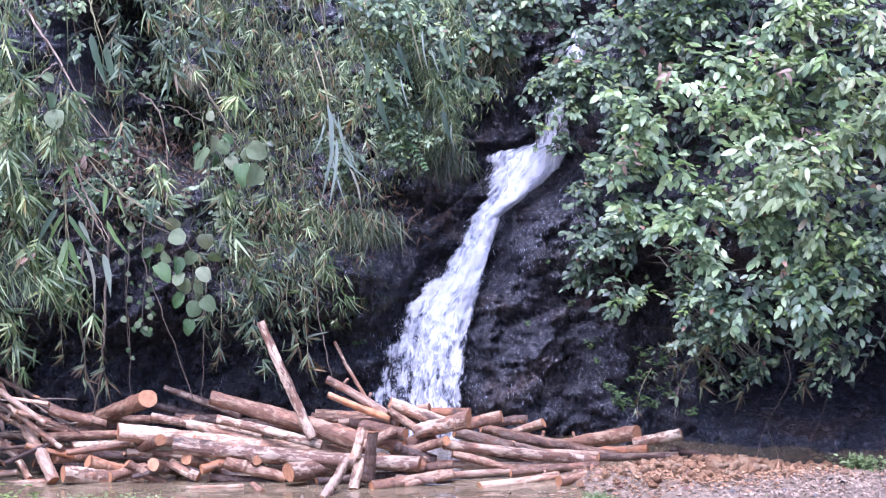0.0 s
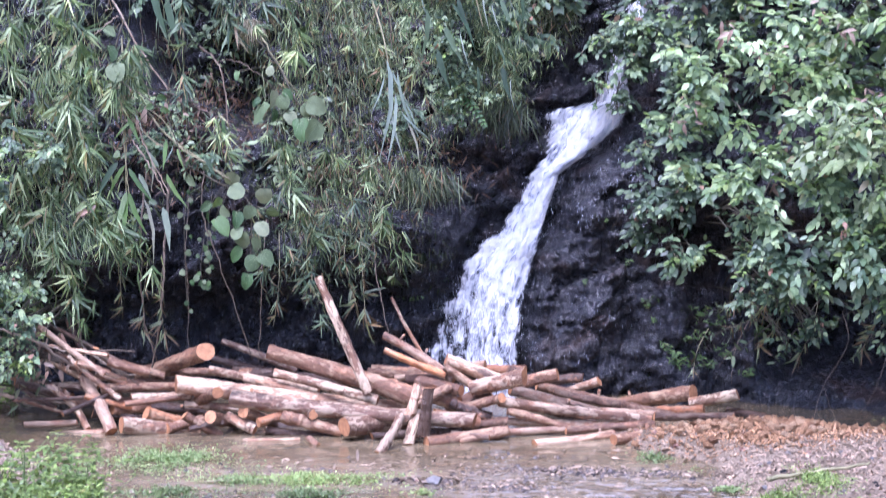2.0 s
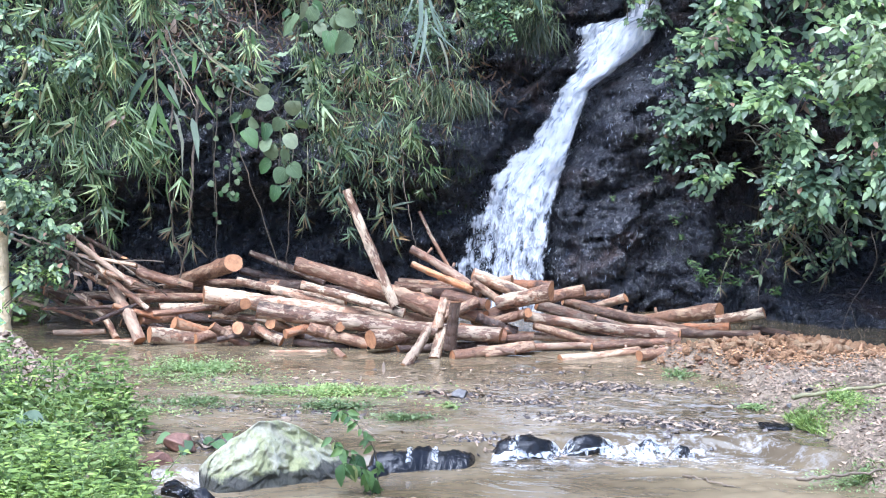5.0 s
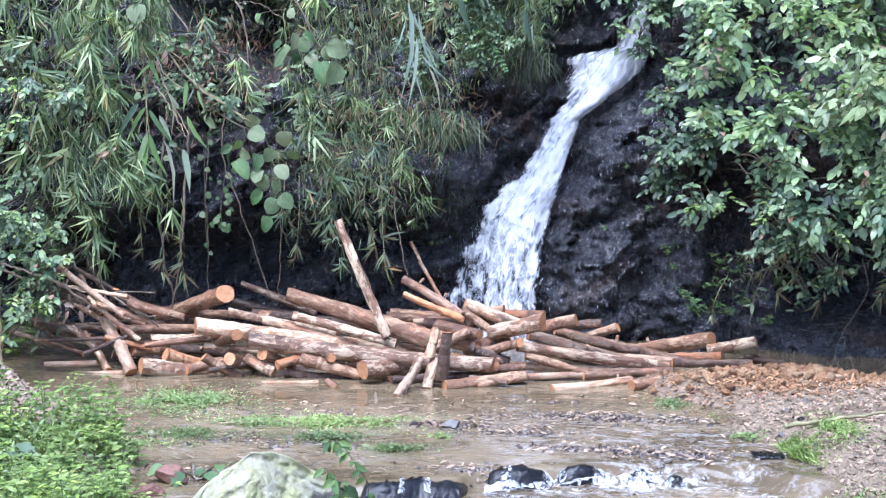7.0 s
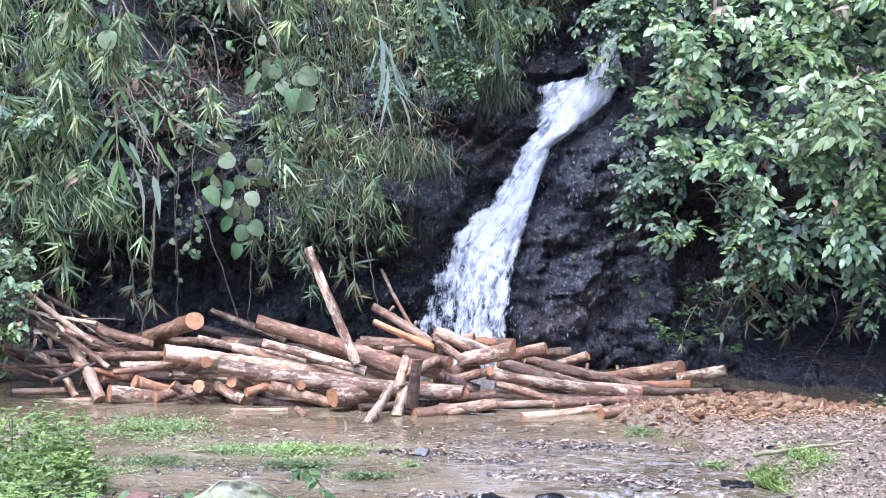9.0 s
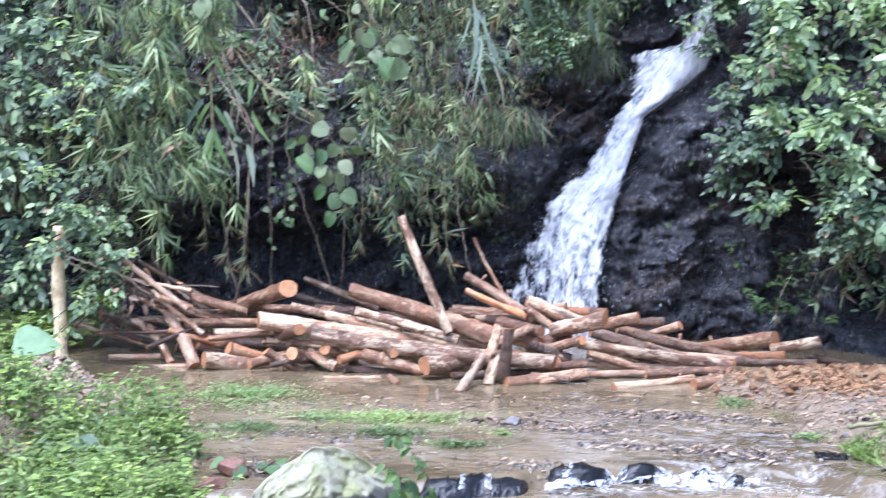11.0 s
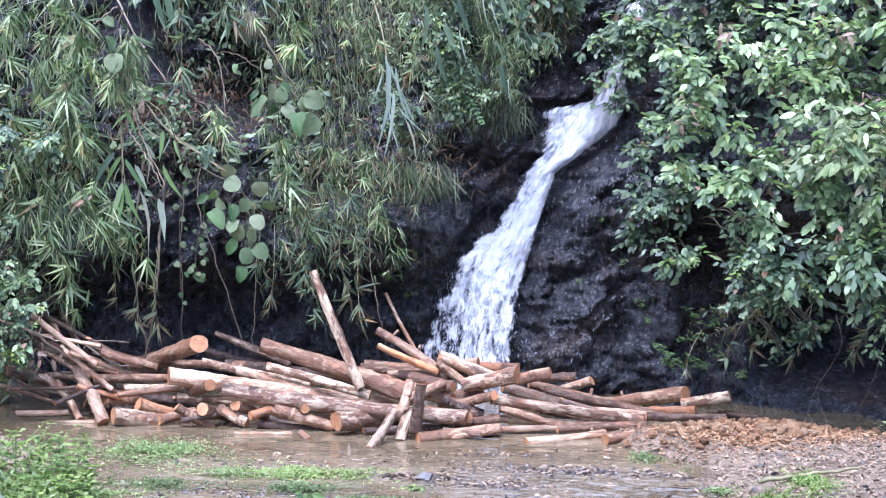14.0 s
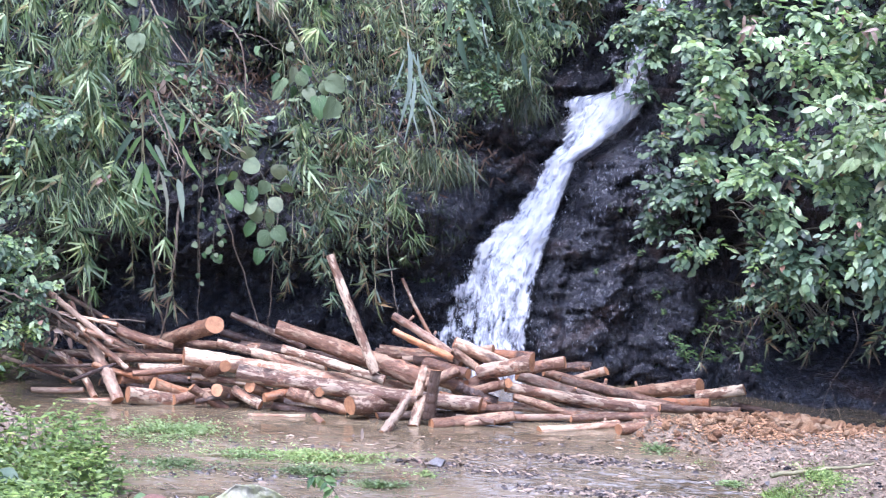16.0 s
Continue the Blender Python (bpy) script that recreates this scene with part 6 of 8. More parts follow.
def tuft(centre, n, length, spread, label, material, dirs=(0, -0.3, -1)):
    g = rng
    P = np.array(centre) + g.normal(0, 1, (n, 3)) * np.array([spread, spread * 0.4, spread * 0.35])
    D = np.array(dirs) + g.normal(0, 0.42, (n, 3))
    N = np.stack([g.normal(0, 0.5, n), -np.ones(n), g.normal(0.4, 0.4, n)], -1)
    me = fast_mesh("grass_tuft", *leaves(P, D, N, length * g.uniform(0.5, 1.0, n), 0.012, "lance", 0.1, 0.2), material)
    return tagged(new("grass_tuft", me), label, "grass", kind="stuff")


tuft((-0.78, 18.95, 2.48), 260, 0.42, 0.16, "olive green grass tuft drooping from the ledge", OLIVE_LEAF)
tuft((-1.0, 18.9, 2.5), 220, 0.38, 0.18, "olive green grass tuft drooping from the ledge", OLIVE_LEAF)
tuft((0.03, 19.85, 3.2), 350, 0.45, 0.12, "drooping dry grass tuft beside the fall", OLIVE_LEAF)
tuft((-1.04, float(cliff_y(-1.04, 1.85)) - 0.12, 1.85), 260, 0.16, 0.14, "olive moss and small grass on the ledge", DRAPE_LEAF)
tuft((-0.88, float(cliff_y(-0.88, 1.56)) - 0.12, 1.56), 260, 0.16, 0.14, "olive moss and small grass on the ledge", DRAPE_LEAF)
tuft((-1.14, float(cliff_y(-1.14, 1.49)) - 0.12, 1.49), 260, 0.16, 0.14, "olive moss and small grass on the ledge", DRAPE_LEAF)
tuft((-0.70, float(cliff_y(-0.70, 2.28)) - 0.12, 2.28), 260, 0.16, 0.14, "olive moss and small grass on the ledge", DRAPE_LEAF)
tuft((-1.28, float(cliff_y(-1.28, 1.96)) - 0.12, 1.96), 260, 0.16, 0.14, "olive moss and small grass on the ledge", DRAPE_LEAF)
tuft((-2.55, 18.35, 4.05), 130, 0.32, 0.035, "pale dry tuft of bamboo leaves", STRAW)
tuft((-4.15, 17.95, 2.0), 170, 0.42, 0.2, "thick drooping mass of bamboo leaves", BAMBOO_SPRAY, (0.5, -0.3, -0.8))

THIN_SPRAYS = [spray_mesh(20 + k, 7, OLIVE_SPRAY, 0.75) for k in range(4)]


def sprig(points, count, size, label="thin bamboo sprig hanging in the hollow"):
    """A hanging stem with a few fans of narrow leaves."""
    line = smooth_line(points, 14)
    thing = group("bamboo_sprig", points[0], label, "bamboo")
    child("stem", fast_mesh("stem", *tube(line, np.linspace(0.005, 0.002, 14), 5), CULM), thing)
    for k in range(count):
        p = line[int(4 + 9 * (k + 0.5) / count)]
        m = Matrix.Translation(p) @ pose(0, 0, 0, rng.normal(0, 15), rng.normal(0, 35), rng.normal(0, 40)) @ Matrix.Scale(size * rng.uniform(0.55, 0.95), 4)
        child("leaf_spray", THIN_SPRAYS[(k * 3 + count) % len(THIN_SPRAYS)], thing, m)


sprig(((-3.85, 18.6, 2.0), (-3.85, 18.2, 1.5), (-3.82, 18.15, 1.0)), 4, 0.24)
sprig(((-3.65, 18.6, 1.6), (-3.62, 18.2, 1.2), (-3.6, 18.15, 0.8)), 4, 0.22)
sprig(((-3.5, 18.6, 1.5), (-3.45, 18.2, 1.2), (-3.4, 18.2, 0.85)), 5, 0.3)
sprig(((-2.3, 18.7, 1.9), (-2.25, 18.3, 1.4), (-2.3, 18.25, 0.95)), 4, 0.22)
sprig(((-1.6, 18.9, 2.0), (-1.6, 18.5, 1.6), (-1.45, 18.3, 1.15)), 6, 0.26)
sprig(((-1.45, 18.8, 1.9), (-1.4, 18.4, 1.4), (-1.35, 18.25, 0.95)), 5, 0.3, "bright bamboo sprig hanging by the logs")
TWIG = "leafy twig reaching out of the shade"
sprig(((2.75, 18.8, 1.5), (2.5, 18.2, 1.35), (2.25, 18.1, 1.25)), 5, 0.24, TWIG)
sprig(((2.85, 18.8, 1.3), (2.6, 18.2, 1.15), (2.3, 18.1, 1.0)), 5, 0.22, TWIG)
sprig(((2.95, 18.8, 1.2), (2.75, 18.1, 1.0), (2.55, 18.05, 0.8)), 4, 0.22, TWIG)
sprig(((3.3, 18.8, 1.2), (3.1, 18.0, 1.0), (2.95, 17.95, 0.7)), 4, 0.22, TWIG)
sprig(((3.9, 18.6, 1.3), (3.7, 17.9, 1.1), (3.55, 17.85, 0.8)), 4, 0.24, TWIG)
sprig(((2.2, 19.0, 0.9), (2.05, 18.7, 0.7), (2.0, 18.6, 0.45)), 3, 0.16, TWIG)
ROUND_LEAF_DULL = leaf_material("branch_leaf", (0.05, 0.085, 0.04), (0.12, 0.175, 0.08), (0.24, 0.3, 0.15), (0.3, 0.3, 0.16), 0.05, island=False)
OVAL_ONE = [fast_mesh("leaf", *leaves((0, 0, 0), (0, 1, 0), (0, 0, 1), 1.0, w, "broad", 0.1, d), ROUND_LEAF_DULL) for w, d in ((0.3, 0.1), (0.36, 0.2), (0.27, 0.3))]


def leafy_branch(points, count, size, label="drooping leafy branch reaching over the hollow"):
    """A thin branch with single leaves to both sides."""
    line = smooth_line(points, 30)
    thing = group("leafy_branch", points[0], label, "branch", "branches of the shrubs")
    child("stem", fast_mesh("stem", *tube(line, np.linspace(0.008, 0.002, 30), 5), STEM), thing)
    for k in range(count):
        s = 6 + 23 * (k + 0.5) / count
        i = min(28, int(s))
        d = unit(line[i + 1] - line[i])
        side = unit(np.cross(d, (0, -1, 0.3))) * (1 if k % 2 else -1)
        p = line[i] + rng.normal(0, 0.008, 3)
        child("leaf", OVAL_ONE[k % 3], thing, leaf_frame(p, 0.7 * d + side + rng.normal(0, 0.55, 3), (rng.normal(0, 0.6), -0.8, 0.7 + rng.normal(0, 0.5)), size * rng.uniform(0.45, 1.3)))


for pts, count, size in (
        (((3.2, 18.3, 1.5), (2.87, 17.85, 1.25), (2.58, 17.8, 1.02), (2.28, 17.8, 0.74)), 18, 0.15),
        (((3.1, 18.3, 1.6), (2.72, 17.9, 1.39), (2.34, 17.8, 1.29), (2.09, 17.8, 1.22)), 17, 0.13),
        (((3.0, 18.3, 1.3), (2.63, 17.9, 1.14), (2.3, 17.8, 1.07), (2.04, 17.8, 0.93)), 16, 0.12),
        (((3.3, 18.3, 1.4), (3.0, 17.8, 1.15), (2.8, 17.7, 0.92), (2.7, 17.7, 0.72)), 14, 0.13),
        (((3.9, 18.3, 1.5), (3.64, 17.8, 1.38), (3.29, 17.7, 1.14), (3.02, 17.7, 0.95)), 18, 0.17),
        (((4.2, 18.2, 1.4), (3.9, 17.7, 1.25), (3.6, 17.6, 0.98), (3.45, 17.6, 0.8)), 15, 0.15),
        (((4.6, 18.2, 1.6), (4.3, 17.6, 1.4), (4.1, 17.5, 1.15), (3.95, 17.5, 0.9)), 15, 0.17)):
    leafy_branch(pts, count, size * 0.66)


def ledge_herb(x, z, n, tall):
    """A small bright plant rooted in a crack of the rock."""
    g = rng
    y = float(cliff_y(x, z)) - 0.22
    thing = group("rock_herb", (x, y, z), "small bright green herb rooted in the rock", "herb", "herbs on the rock")
    for _ in range(n):
        top = np.array([x, y, z]) + np.array([g.normal(0, 0.45), -abs(g.normal(0.3, 0.2)), g.uniform(0.3, 1.0)]) * tall
        line = smooth_line(((x, y, z), (np.array([x, y, z]) + top) / 2 + np.array([0, -0.02, 0.04]), top), 8)
        child("stem", fast_mesh("stem", *tube(line, 0.003, 4), STEM), thing)
        for k in range(8):
            a = k * 2.4 + g.uniform(0, 1)
            child("leaf", OVAL_GREEN[k % 2], thing, leaf_frame(line[2 + k * 5 // 7], (math.cos(a), -0.4, 0.5 * math.sin(a)), (g.normal(0, 0.4), -0.8, 0.8), tall * g.uniform(0.2, 0.36)))


YOUNG_ONE = leaf_material("rock_herb_leaf", (0.06, 0.12, 0.03), (0.13, 0.23, 0.06), (0.22, 0.34, 0.1), (0.3, 0.34, 0.12), 0.06, island=False)
OVAL_GREEN = [fast_mesh("leaf", *leaves((0, 0, 0), (0, 1, 0), (0, 0, 1), 1.0, w, "broad", 0.12, 0.2), YOUNG_ONE) for w in (0.34, 0.42)]
for hx, hz, n, tall in ((1.95, 0.36, 4, 0.22), (2.3, 0.3, 4, 0.24), (2.5, 0.42, 3, 0.2), (1.65, 0.95, 3, 0.2), (1.72, 0.8, 2, 0.14), (2.75, 0.25, 3, 0.18), (2.1, 0.62, 3, 0.2), (2.25, 0.85, 3, 0.18), (2.45, 0.75, 3, 0.22), (2.65, 0.95, 3, 0.2), (2.9, 0.6, 4, 0.24), (3.2, 0.75, 3, 0.2), (3.5, 0.5, 3, 0.22), (3.9, 0.6, 3, 0.22), (1.85, 0.5, 3, 0.16), (1.15, 1.9, 2, 0.12), (1.4, 1.4, 2, 0.12), (-0.75, 1.4, 2, 0.14), (-1.0, 0.95, 2, 0.14), (0.95, 1.2, 2, 0.1)):
    ledge_herb(hx, hz, n, tall)


def dead_leaves(centre, n, spread, size, label):
    thing = group("dead_leaves", centre, label, "leaves")
    for k in range(n):
        p = np.array(centre) + rng.normal(0, spread, 3)
        child("leaf", DEAD_ONE[k % 2], thing, leaf_frame(p, (rng.normal(0, 0.8), -0.2, rng.normal(-0.5, 0.6)), (rng.normal(0, 0.6), -1, rng.uniform(-0.2, 1.0)), size * rng.uniform(0.5, 1.1)))


DEAD_ONE = [fast_mesh("leaf", *leaves((0, 0, 0), (0, 1, 0), (0, 0, 1), 1.0, w, "broad", 0.3, 0.45), DEAD_LEAF) for w in (0.32, 0.42)]
dead_leaves((-4.10, 17.75, 2.15), 5, 0.04, 0.12, "withered pinkish leaves caught in the bamboo")
dead_leaves((2.92, 17.55, 2.68), 7, 0.08, 0.15, "withered tan leaves on the shrub")
dead_leaves((2.62, 17.65, 2.45), 3, 0.03, 0.11, "withered pink leaves on the shrub")
dead_leaves((2.38, 19.0, 4.05), 6, 0.08, 0.15, "withered pinkish leaves on the shrub")
dead_leaves((1.85, 19.25, 3.0), 4, 0.06, 0.12, "withered pinkish leaves on the shrub")
dead_leaves((3.2, 17.3, 3.95), 6, 0.09, 0.13, "withered tan leaves on the shrub")
dead_leaves((2.7, 17.75, 3.5), 5, 0.08, 0.11, "withered pinkish leaves on the shrub")
dead_leaves((3.55, 17.15, 3.35), 5, 0.08, 0.13, "withered tan leaves on the shrub")
dead_leaves((3.9, 17.6, 3.0), 5, 0.09, 0.14, "withered tan leaves on the shrub")
dead_leaves((-4.55, 17.7, 0.75), 5, 0.08, 0.09, "withered pinkish leaves by the logs")
dead_leaves((-4.15, 17.75, 0.6), 10, 0.14, 0.09, "withered tan leaves on the logs")

# fern
fern = group("fern", (-0.5, 19.4, 3.3), "bright green fern frond on the rock", "fern")
for bend in (-0.25, 0.25):
    rib = smooth_line(((-0.55, 19.35, 3.3), (-0.42 + bend * 0.3, 19.1, 3.25), (-0.3 + bend * 0.5, 19.0, 3.0)), 14)
    P = np.repeat(rib[1:], 2, 0)
    D = np.tile([[1, -0.2, -0.2], [-0.7, -0.2, -0.6]], (13, 1))
    child("frond", fast_mesh("frond", *joined([leaves(P, D, np.tile([0, -1, 0.5], (26, 1)), np.repeat(np.linspace(0.12, 0.03, 13), 2), 0.025, "small", 0.1, 0.1), tube(rib, 0.004, 4)]), FERN_LEAF), fern)


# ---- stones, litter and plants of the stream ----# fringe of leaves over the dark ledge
# this fringe too has shade put into its leaf colour
bamboo(((-2.11, 18.25, 2.33), (-1.99, 18.25, 1.99), (-1.94, 18.25, 1.64), (-1.87, 18.25, 1.36)), 9, 0.18, "dark", 9, "green bamboo fringe with shaded leaf colour over the ledge", open_gaps=False)
bamboo(((-1.83, 18.25, 2.39), (-1.74, 18.25, 2.05), (-1.67, 18.25, 1.74), (-1.56, 18.25, 1.48)), 9, 0.18, "dark", 9, "green bamboo fringe with shaded leaf colour over the ledge", open_gaps=False)
bamboo(((-2.34, 18.25, 2.32), (-2.22, 18.25, 2.04), (-2.16, 18.25, 1.75), (-2.1, 18.25, 1.53)), 7, 0.17, "dark", 9, "green bamboo fringe with shaded leaf colour over the ledge", open_gaps=False)
bamboo(((-1.54, 18.25, 2.34), (-1.45, 18.25, 2.06), (-1.4, 18.25, 1.77), (-1.33, 18.25, 1.6)), 8, 0.17, "dark", 9, "green bamboo fringe with shaded leaf colour over the ledge", open_gaps=False)
bamboo(((-1.99, 18.25, 1.64), (-1.9, 18.25, 1.41), (-1.81, 18.25, 1.19), (-1.72, 18.25, 0.98)), 6, 0.16, "dark", 9, "green bamboo fringe with shaded leaf colour over the ledge", open_gaps=False)
bamboo(((-2.57, 18.25, 2.21), (-2.45, 18.25, 1.86), (-2.39, 18.25, 1.58), (-2.3, 18.25, 1.35)), 7, 0.17, "dark", 9, "green bamboo fringe with shaded leaf colour over the ledge", open_gaps=False)
# broken stems, pale leaves and dry blades in front of the upper hollow
vine(((-3.79, 17.8, 3.26), (-3.75, 17.8, 3.01), (-3.72, 17.8, 2.67), (-3.68, 17.8, 2.31)), 0.009, "upright yellow-green bamboo stem", "bamboo_pole", "bamboo", CULM)
vine(((-3.62, 17.8, 3.17), (-3.57, 17.8, 2.9), (-3.44, 17.8, 2.62), (-3.29, 17.8, 2.31)), 0.009, "fallen pinkish stem among the leaves", "dead_branch", "branch", DRY_WOOD)
vine(((-3.64, 17.75, 2.84), (-3.5, 17.75, 2.65), (-3.38, 17.75, 2.45), (-3.3, 17.75, 2.29)), 0.008, "fallen pinkish stem among the leaves", "dead_branch", "branch", DRY_WOOD)
vine(((-3.53, 17.9, 3.67), (-3.52, 17.9, 3.4), (-3.47, 17.9, 3.14)), 0.007, "fallen pinkish stem among the leaves", "dead_branch", "branch", DRY_WOOD)
vine(((-4.01, 17.8, 3.87), (-3.83, 17.8, 4.03), (-3.78, 17.8, 4.05)), 0.006, "short bare side twig", "twig", "twig", DRY_WOOD)
vine(((-3.61, 17.75, 3.78), (-3.63, 17.75, 3.7), (-3.58, 17.75, 3.59), (-3.57, 17.75, 3.48)), 0.006, "short bare side twig", "twig", "twig", VINE)
vine(((-3.93, 17.8, 3.37), (-3.86, 17.8, 3.2), (-3.79, 17.8, 3.03)), 0.006, "short bare side twig", "twig", "twig", DRY_WOOD)
vine(((-2.66, 17.75, 2.45), (-2.91, 17.75, 2.62), (-3.17, 17.75, 2.81), (-3.36, 17.75, 3.06), (-3.56, 17.75, 3.2)), 0.008, "yellowish bamboo stem leaning outward", "leaning_bamboo", "bamboo", CULM)
bamboo(((-3.66, 17.7, 3.84), (-3.7, 17.7, 3.61), (-3.8, 17.7, 3.42), (-3.85, 17.7, 3.26)), 9, 0.24, "green", 8, "short bright bamboo shoot with dense leaf fans", open_gaps=False)
bamboo(((-3.57, 17.7, 3.7), (-3.63, 17.7, 3.53), (-3.69, 17.7, 3.34), (-3.77, 17.7, 3.15)), 8, 0.22, "green", 8, "short bright bamboo shoot with dense leaf fans", open_gaps=False)
bamboo(((-4.19, 17.7, 3.95), (-4.16, 17.7, 3.75), (-4.13, 17.7, 3.56), (-4.05, 17.7, 3.37)), 9, 0.26, "green", 8, "short bright bamboo shoot with dense leaf fans", open_gaps=False)
bamboo(((-4.27, 17.7, 3.56), (-4.21, 17.7, 3.28), (-4.16, 17.7, 3.01), (-4.07, 17.7, 2.73)), 9, 0.26, "green", 8, "short bright bamboo shoot with dense leaf fans", open_gaps=False)
bamboo(((-2.79, 17.7, 3.12), (-2.77, 17.7, 3.01), (-2.74, 17.7, 2.9), (-2.72, 17.7, 2.76)), 5, 0.2, "green", 8, "short bright bamboo shoot with dense leaf fans", open_gaps=False)
round_vine(((-3.68, 17.6, 4.01), (-3.76, 17.6, 3.76), (-3.79, 17.6, 3.48), (-3.51, 17.6, 3.28), (-3.29, 17.6, 3.12)),
           ((-3.82, 17.5, 3.75, 0.26, 0.3), (-3.75, 17.5, 3.59, 0.24, 0.2), (-3.73, 17.5, 3.52, 0.17, -0.3), (-3.85, 17.5, 3.92, 0.15, 0.6), (-4.0, 17.5, 3.53, 0.1, -1.1), (-3.34, 17.5, 3.27, 0.13, 1.3), (-3.39, 17.5, 3.18, 0.12, -0.9), (-3.3, 17.5, 3.16, 0.12, 1.1), (-3.71, 17.5, 2.72, 0.09, -1.2), (-3.04, 17.5, 2.51, 0.15, 0.4), (-3.06, 17.5, 2.54, 0.12, -0.5)),
           "climber with large pale leaves among the bamboo")
blades(((-3.74, 17.85, 3.34), (-3.66, 17.85, 3.06), (-3.46, 17.85, 2.84), (-3.3, 17.85, 2.76)),
       ((-3.68, 17.74, 3.06, 0.3, 0.5), (-3.62, 17.74, 3.1, 0.24, 0.6), (-3.65, 17.74, 3.01, 0.24, -0.9), (-3.78, 17.74, 2.62, 0.42, -0.6), (-3.3, 17.74, 2.84, 0.3, -0.05), (-3.23, 17.74, 2.79, 0.28, -0.35), (-3.19, 17.74, 2.76, 0.22, 0.3), (-2.91, 17.74, 2.68, 0.25, 0.45), (-2.74, 17.74, 3.06, 0.24, 0.1), (-2.77, 17.74, 3.09, 0.22, -0.3), (-3.67, 17.74, 2.56, 0.4, 0.6), (-4.0, 17.74, 2.73, 0.22, 0.7)),
       "pale hanging blade leaves among broken stems", (0, 2, 1, 4))
dead_leaves((-3.57, 17.7, 3.01), 4, 0.08, 0.17, "withered pinkish leaves caught on the stems")
dead_leaves((-3.16, 18.2, 3.0), 16, 0.22, 0.09, "withered tan leaves caught on the creepers")
dead_leaves((2.04, 17.0, 3.93), 5, 0.07, 0.12, "withered tan leaves hanging among the shrubs")
dead_leaves((1.74, 17.0, 3.23), 4, 0.06, 0.11, "withered tan leaves hanging among the shrubs")
dead_leaves((3.39, 17.0, 3.36), 8, 0.12, 0.08, "withered tan leaves hanging among the shrubs")
dead_leaves((2.87, 17.0, 4.1), 8, 0.09, 0.08, "withered tan leaves hanging among the shrubs")
dead_leaves((2.49, 17.0, 3.74), 7, 0.12, 0.07, "withered tan leaves hanging among the shrubs")
dead_leaves((1.75, 17.0, 3.06), 3, 0.05, 0.09, "withered tan leaves hanging among the shrubs")


def stone_mesh(name, size, seed, material, cuts=9, fine=3):
    """A broken stone: a ball cut by planes, then roughened."""
    g = np.random.default_rng(seed)
    bm = bmesh.new()
    bmesh.ops.create_icosphere(bm, subdivisions=fine, radius=1.0)
    planes = [(Vector(unit(g.normal(0, 1, 3))), g.uniform(0.42, 0.85)) for _ in range(cuts + 4)]
    for v in bm.verts:
        p = v.co.copy()
        for n, d in planes:
            k = p.dot(n)
            if k > d:
                p -= n * (k - d) * (1.0 if fine > 4 else 0.93)
        p *= 1 + 0.12 * noise.noise(p * 2.2 + Vector((seed, 0, 0))) + 0.07 * noise.noise(p * 5 + Vector((0, seed, 0))) + 0.03 * noise.noise(p * 13) + (0.03 * noise.turbulence(p * 9, 4, True) if fine > 4 else 0.0)
        v.co = Vector((p.x * size[0], p.y * size[1], p.z * size[2]))
    me = bpy.data.meshes.new(name)
    bm.to_mesh(me)
    bm.free()
    me.polygons.foreach_set("use_smooth", np.full(len(me.polygons), fine > 2))
    me.materials.append(material)
    return me


def boulder(at, size, seed, material, label, turn=0, cuts=9, fine=4):
    ob = new("boulder", stone_mesh("boulder", size, seed, material, cuts, fine))
    ob.matrix_basis = pose(*at, 0, 0, turn)
    return tagged(ob, label, "rock")


def peak_boulder():
    """The pale boulder: a broken front face, a short flat top, long straight shoulders."""
    s, v = np.meshgrid(np.linspace(0.02, 1.2, 130), np.linspace(0, 2, 100), indexing="ij")
    crest = np.interp(s, (0.02, 0.08, 0.11, 0.19, 0.3, 0.37, 0.4, 0.53, 0.61, 0.74, 0.85, 0.96, 1.1, 1.2), (-0.22, -0.12, 0.07, 0.16, 0.24, 0.31, 0.33, 0.31, 0.27, 0.16, 0.07, -0.03, -0.17, -0.26))
    shape = [noise.voronoi(Vector((2.6 * a, 1.5 * b, 0.7)))[0] for a, b in zip(s.ravel(), v.ravel())]
    facet = np.array([d[0] for d in shape]).reshape(s.shape)
    edge = np.array([d[1] - d[0] for d in shape]).reshape(s.shape)
    chip = np.array([noise.turbulence(Vector((9 * a, 5 * b, 2.0)), 4, True) for a, b in zip(s.ravel(), v.ravel())]).reshape(s.shape)
    front = np.clip(v, 0, 1)
    # the face leans back, with a steeper foot undercut by the stream
    deep = 0.05 * step(0.0, 0.35, front) + 0.2 * np.clip((front - 0.3) / 0.7, 0, 1) + 0.45 * np.clip(v - 1, 0, 1)
    low = -0.28
    z = np.where(v < 1, low + (crest - low) * front, crest - (crest - low) * (v - 1) ** 1.6)
    fade = np.clip(front * 3, 0, 1) * np.clip((1.15 - front) * 4, 0, 1)
    push = (0.11 * (facet - 0.35) + 0.015 * step(0.1, 0.0, edge) + 0.05 * (chip - 0.5)) * fade
    x = -2.17 + 1.12 * s - 0.56 * (deep + push)
    y = 12.07 + 0.78 * s + 0.83 * (deep + push)
    z = z + 0.012 * (chip - 0.5) * fade
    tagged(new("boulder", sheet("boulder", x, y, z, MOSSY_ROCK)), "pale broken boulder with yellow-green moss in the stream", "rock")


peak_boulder()


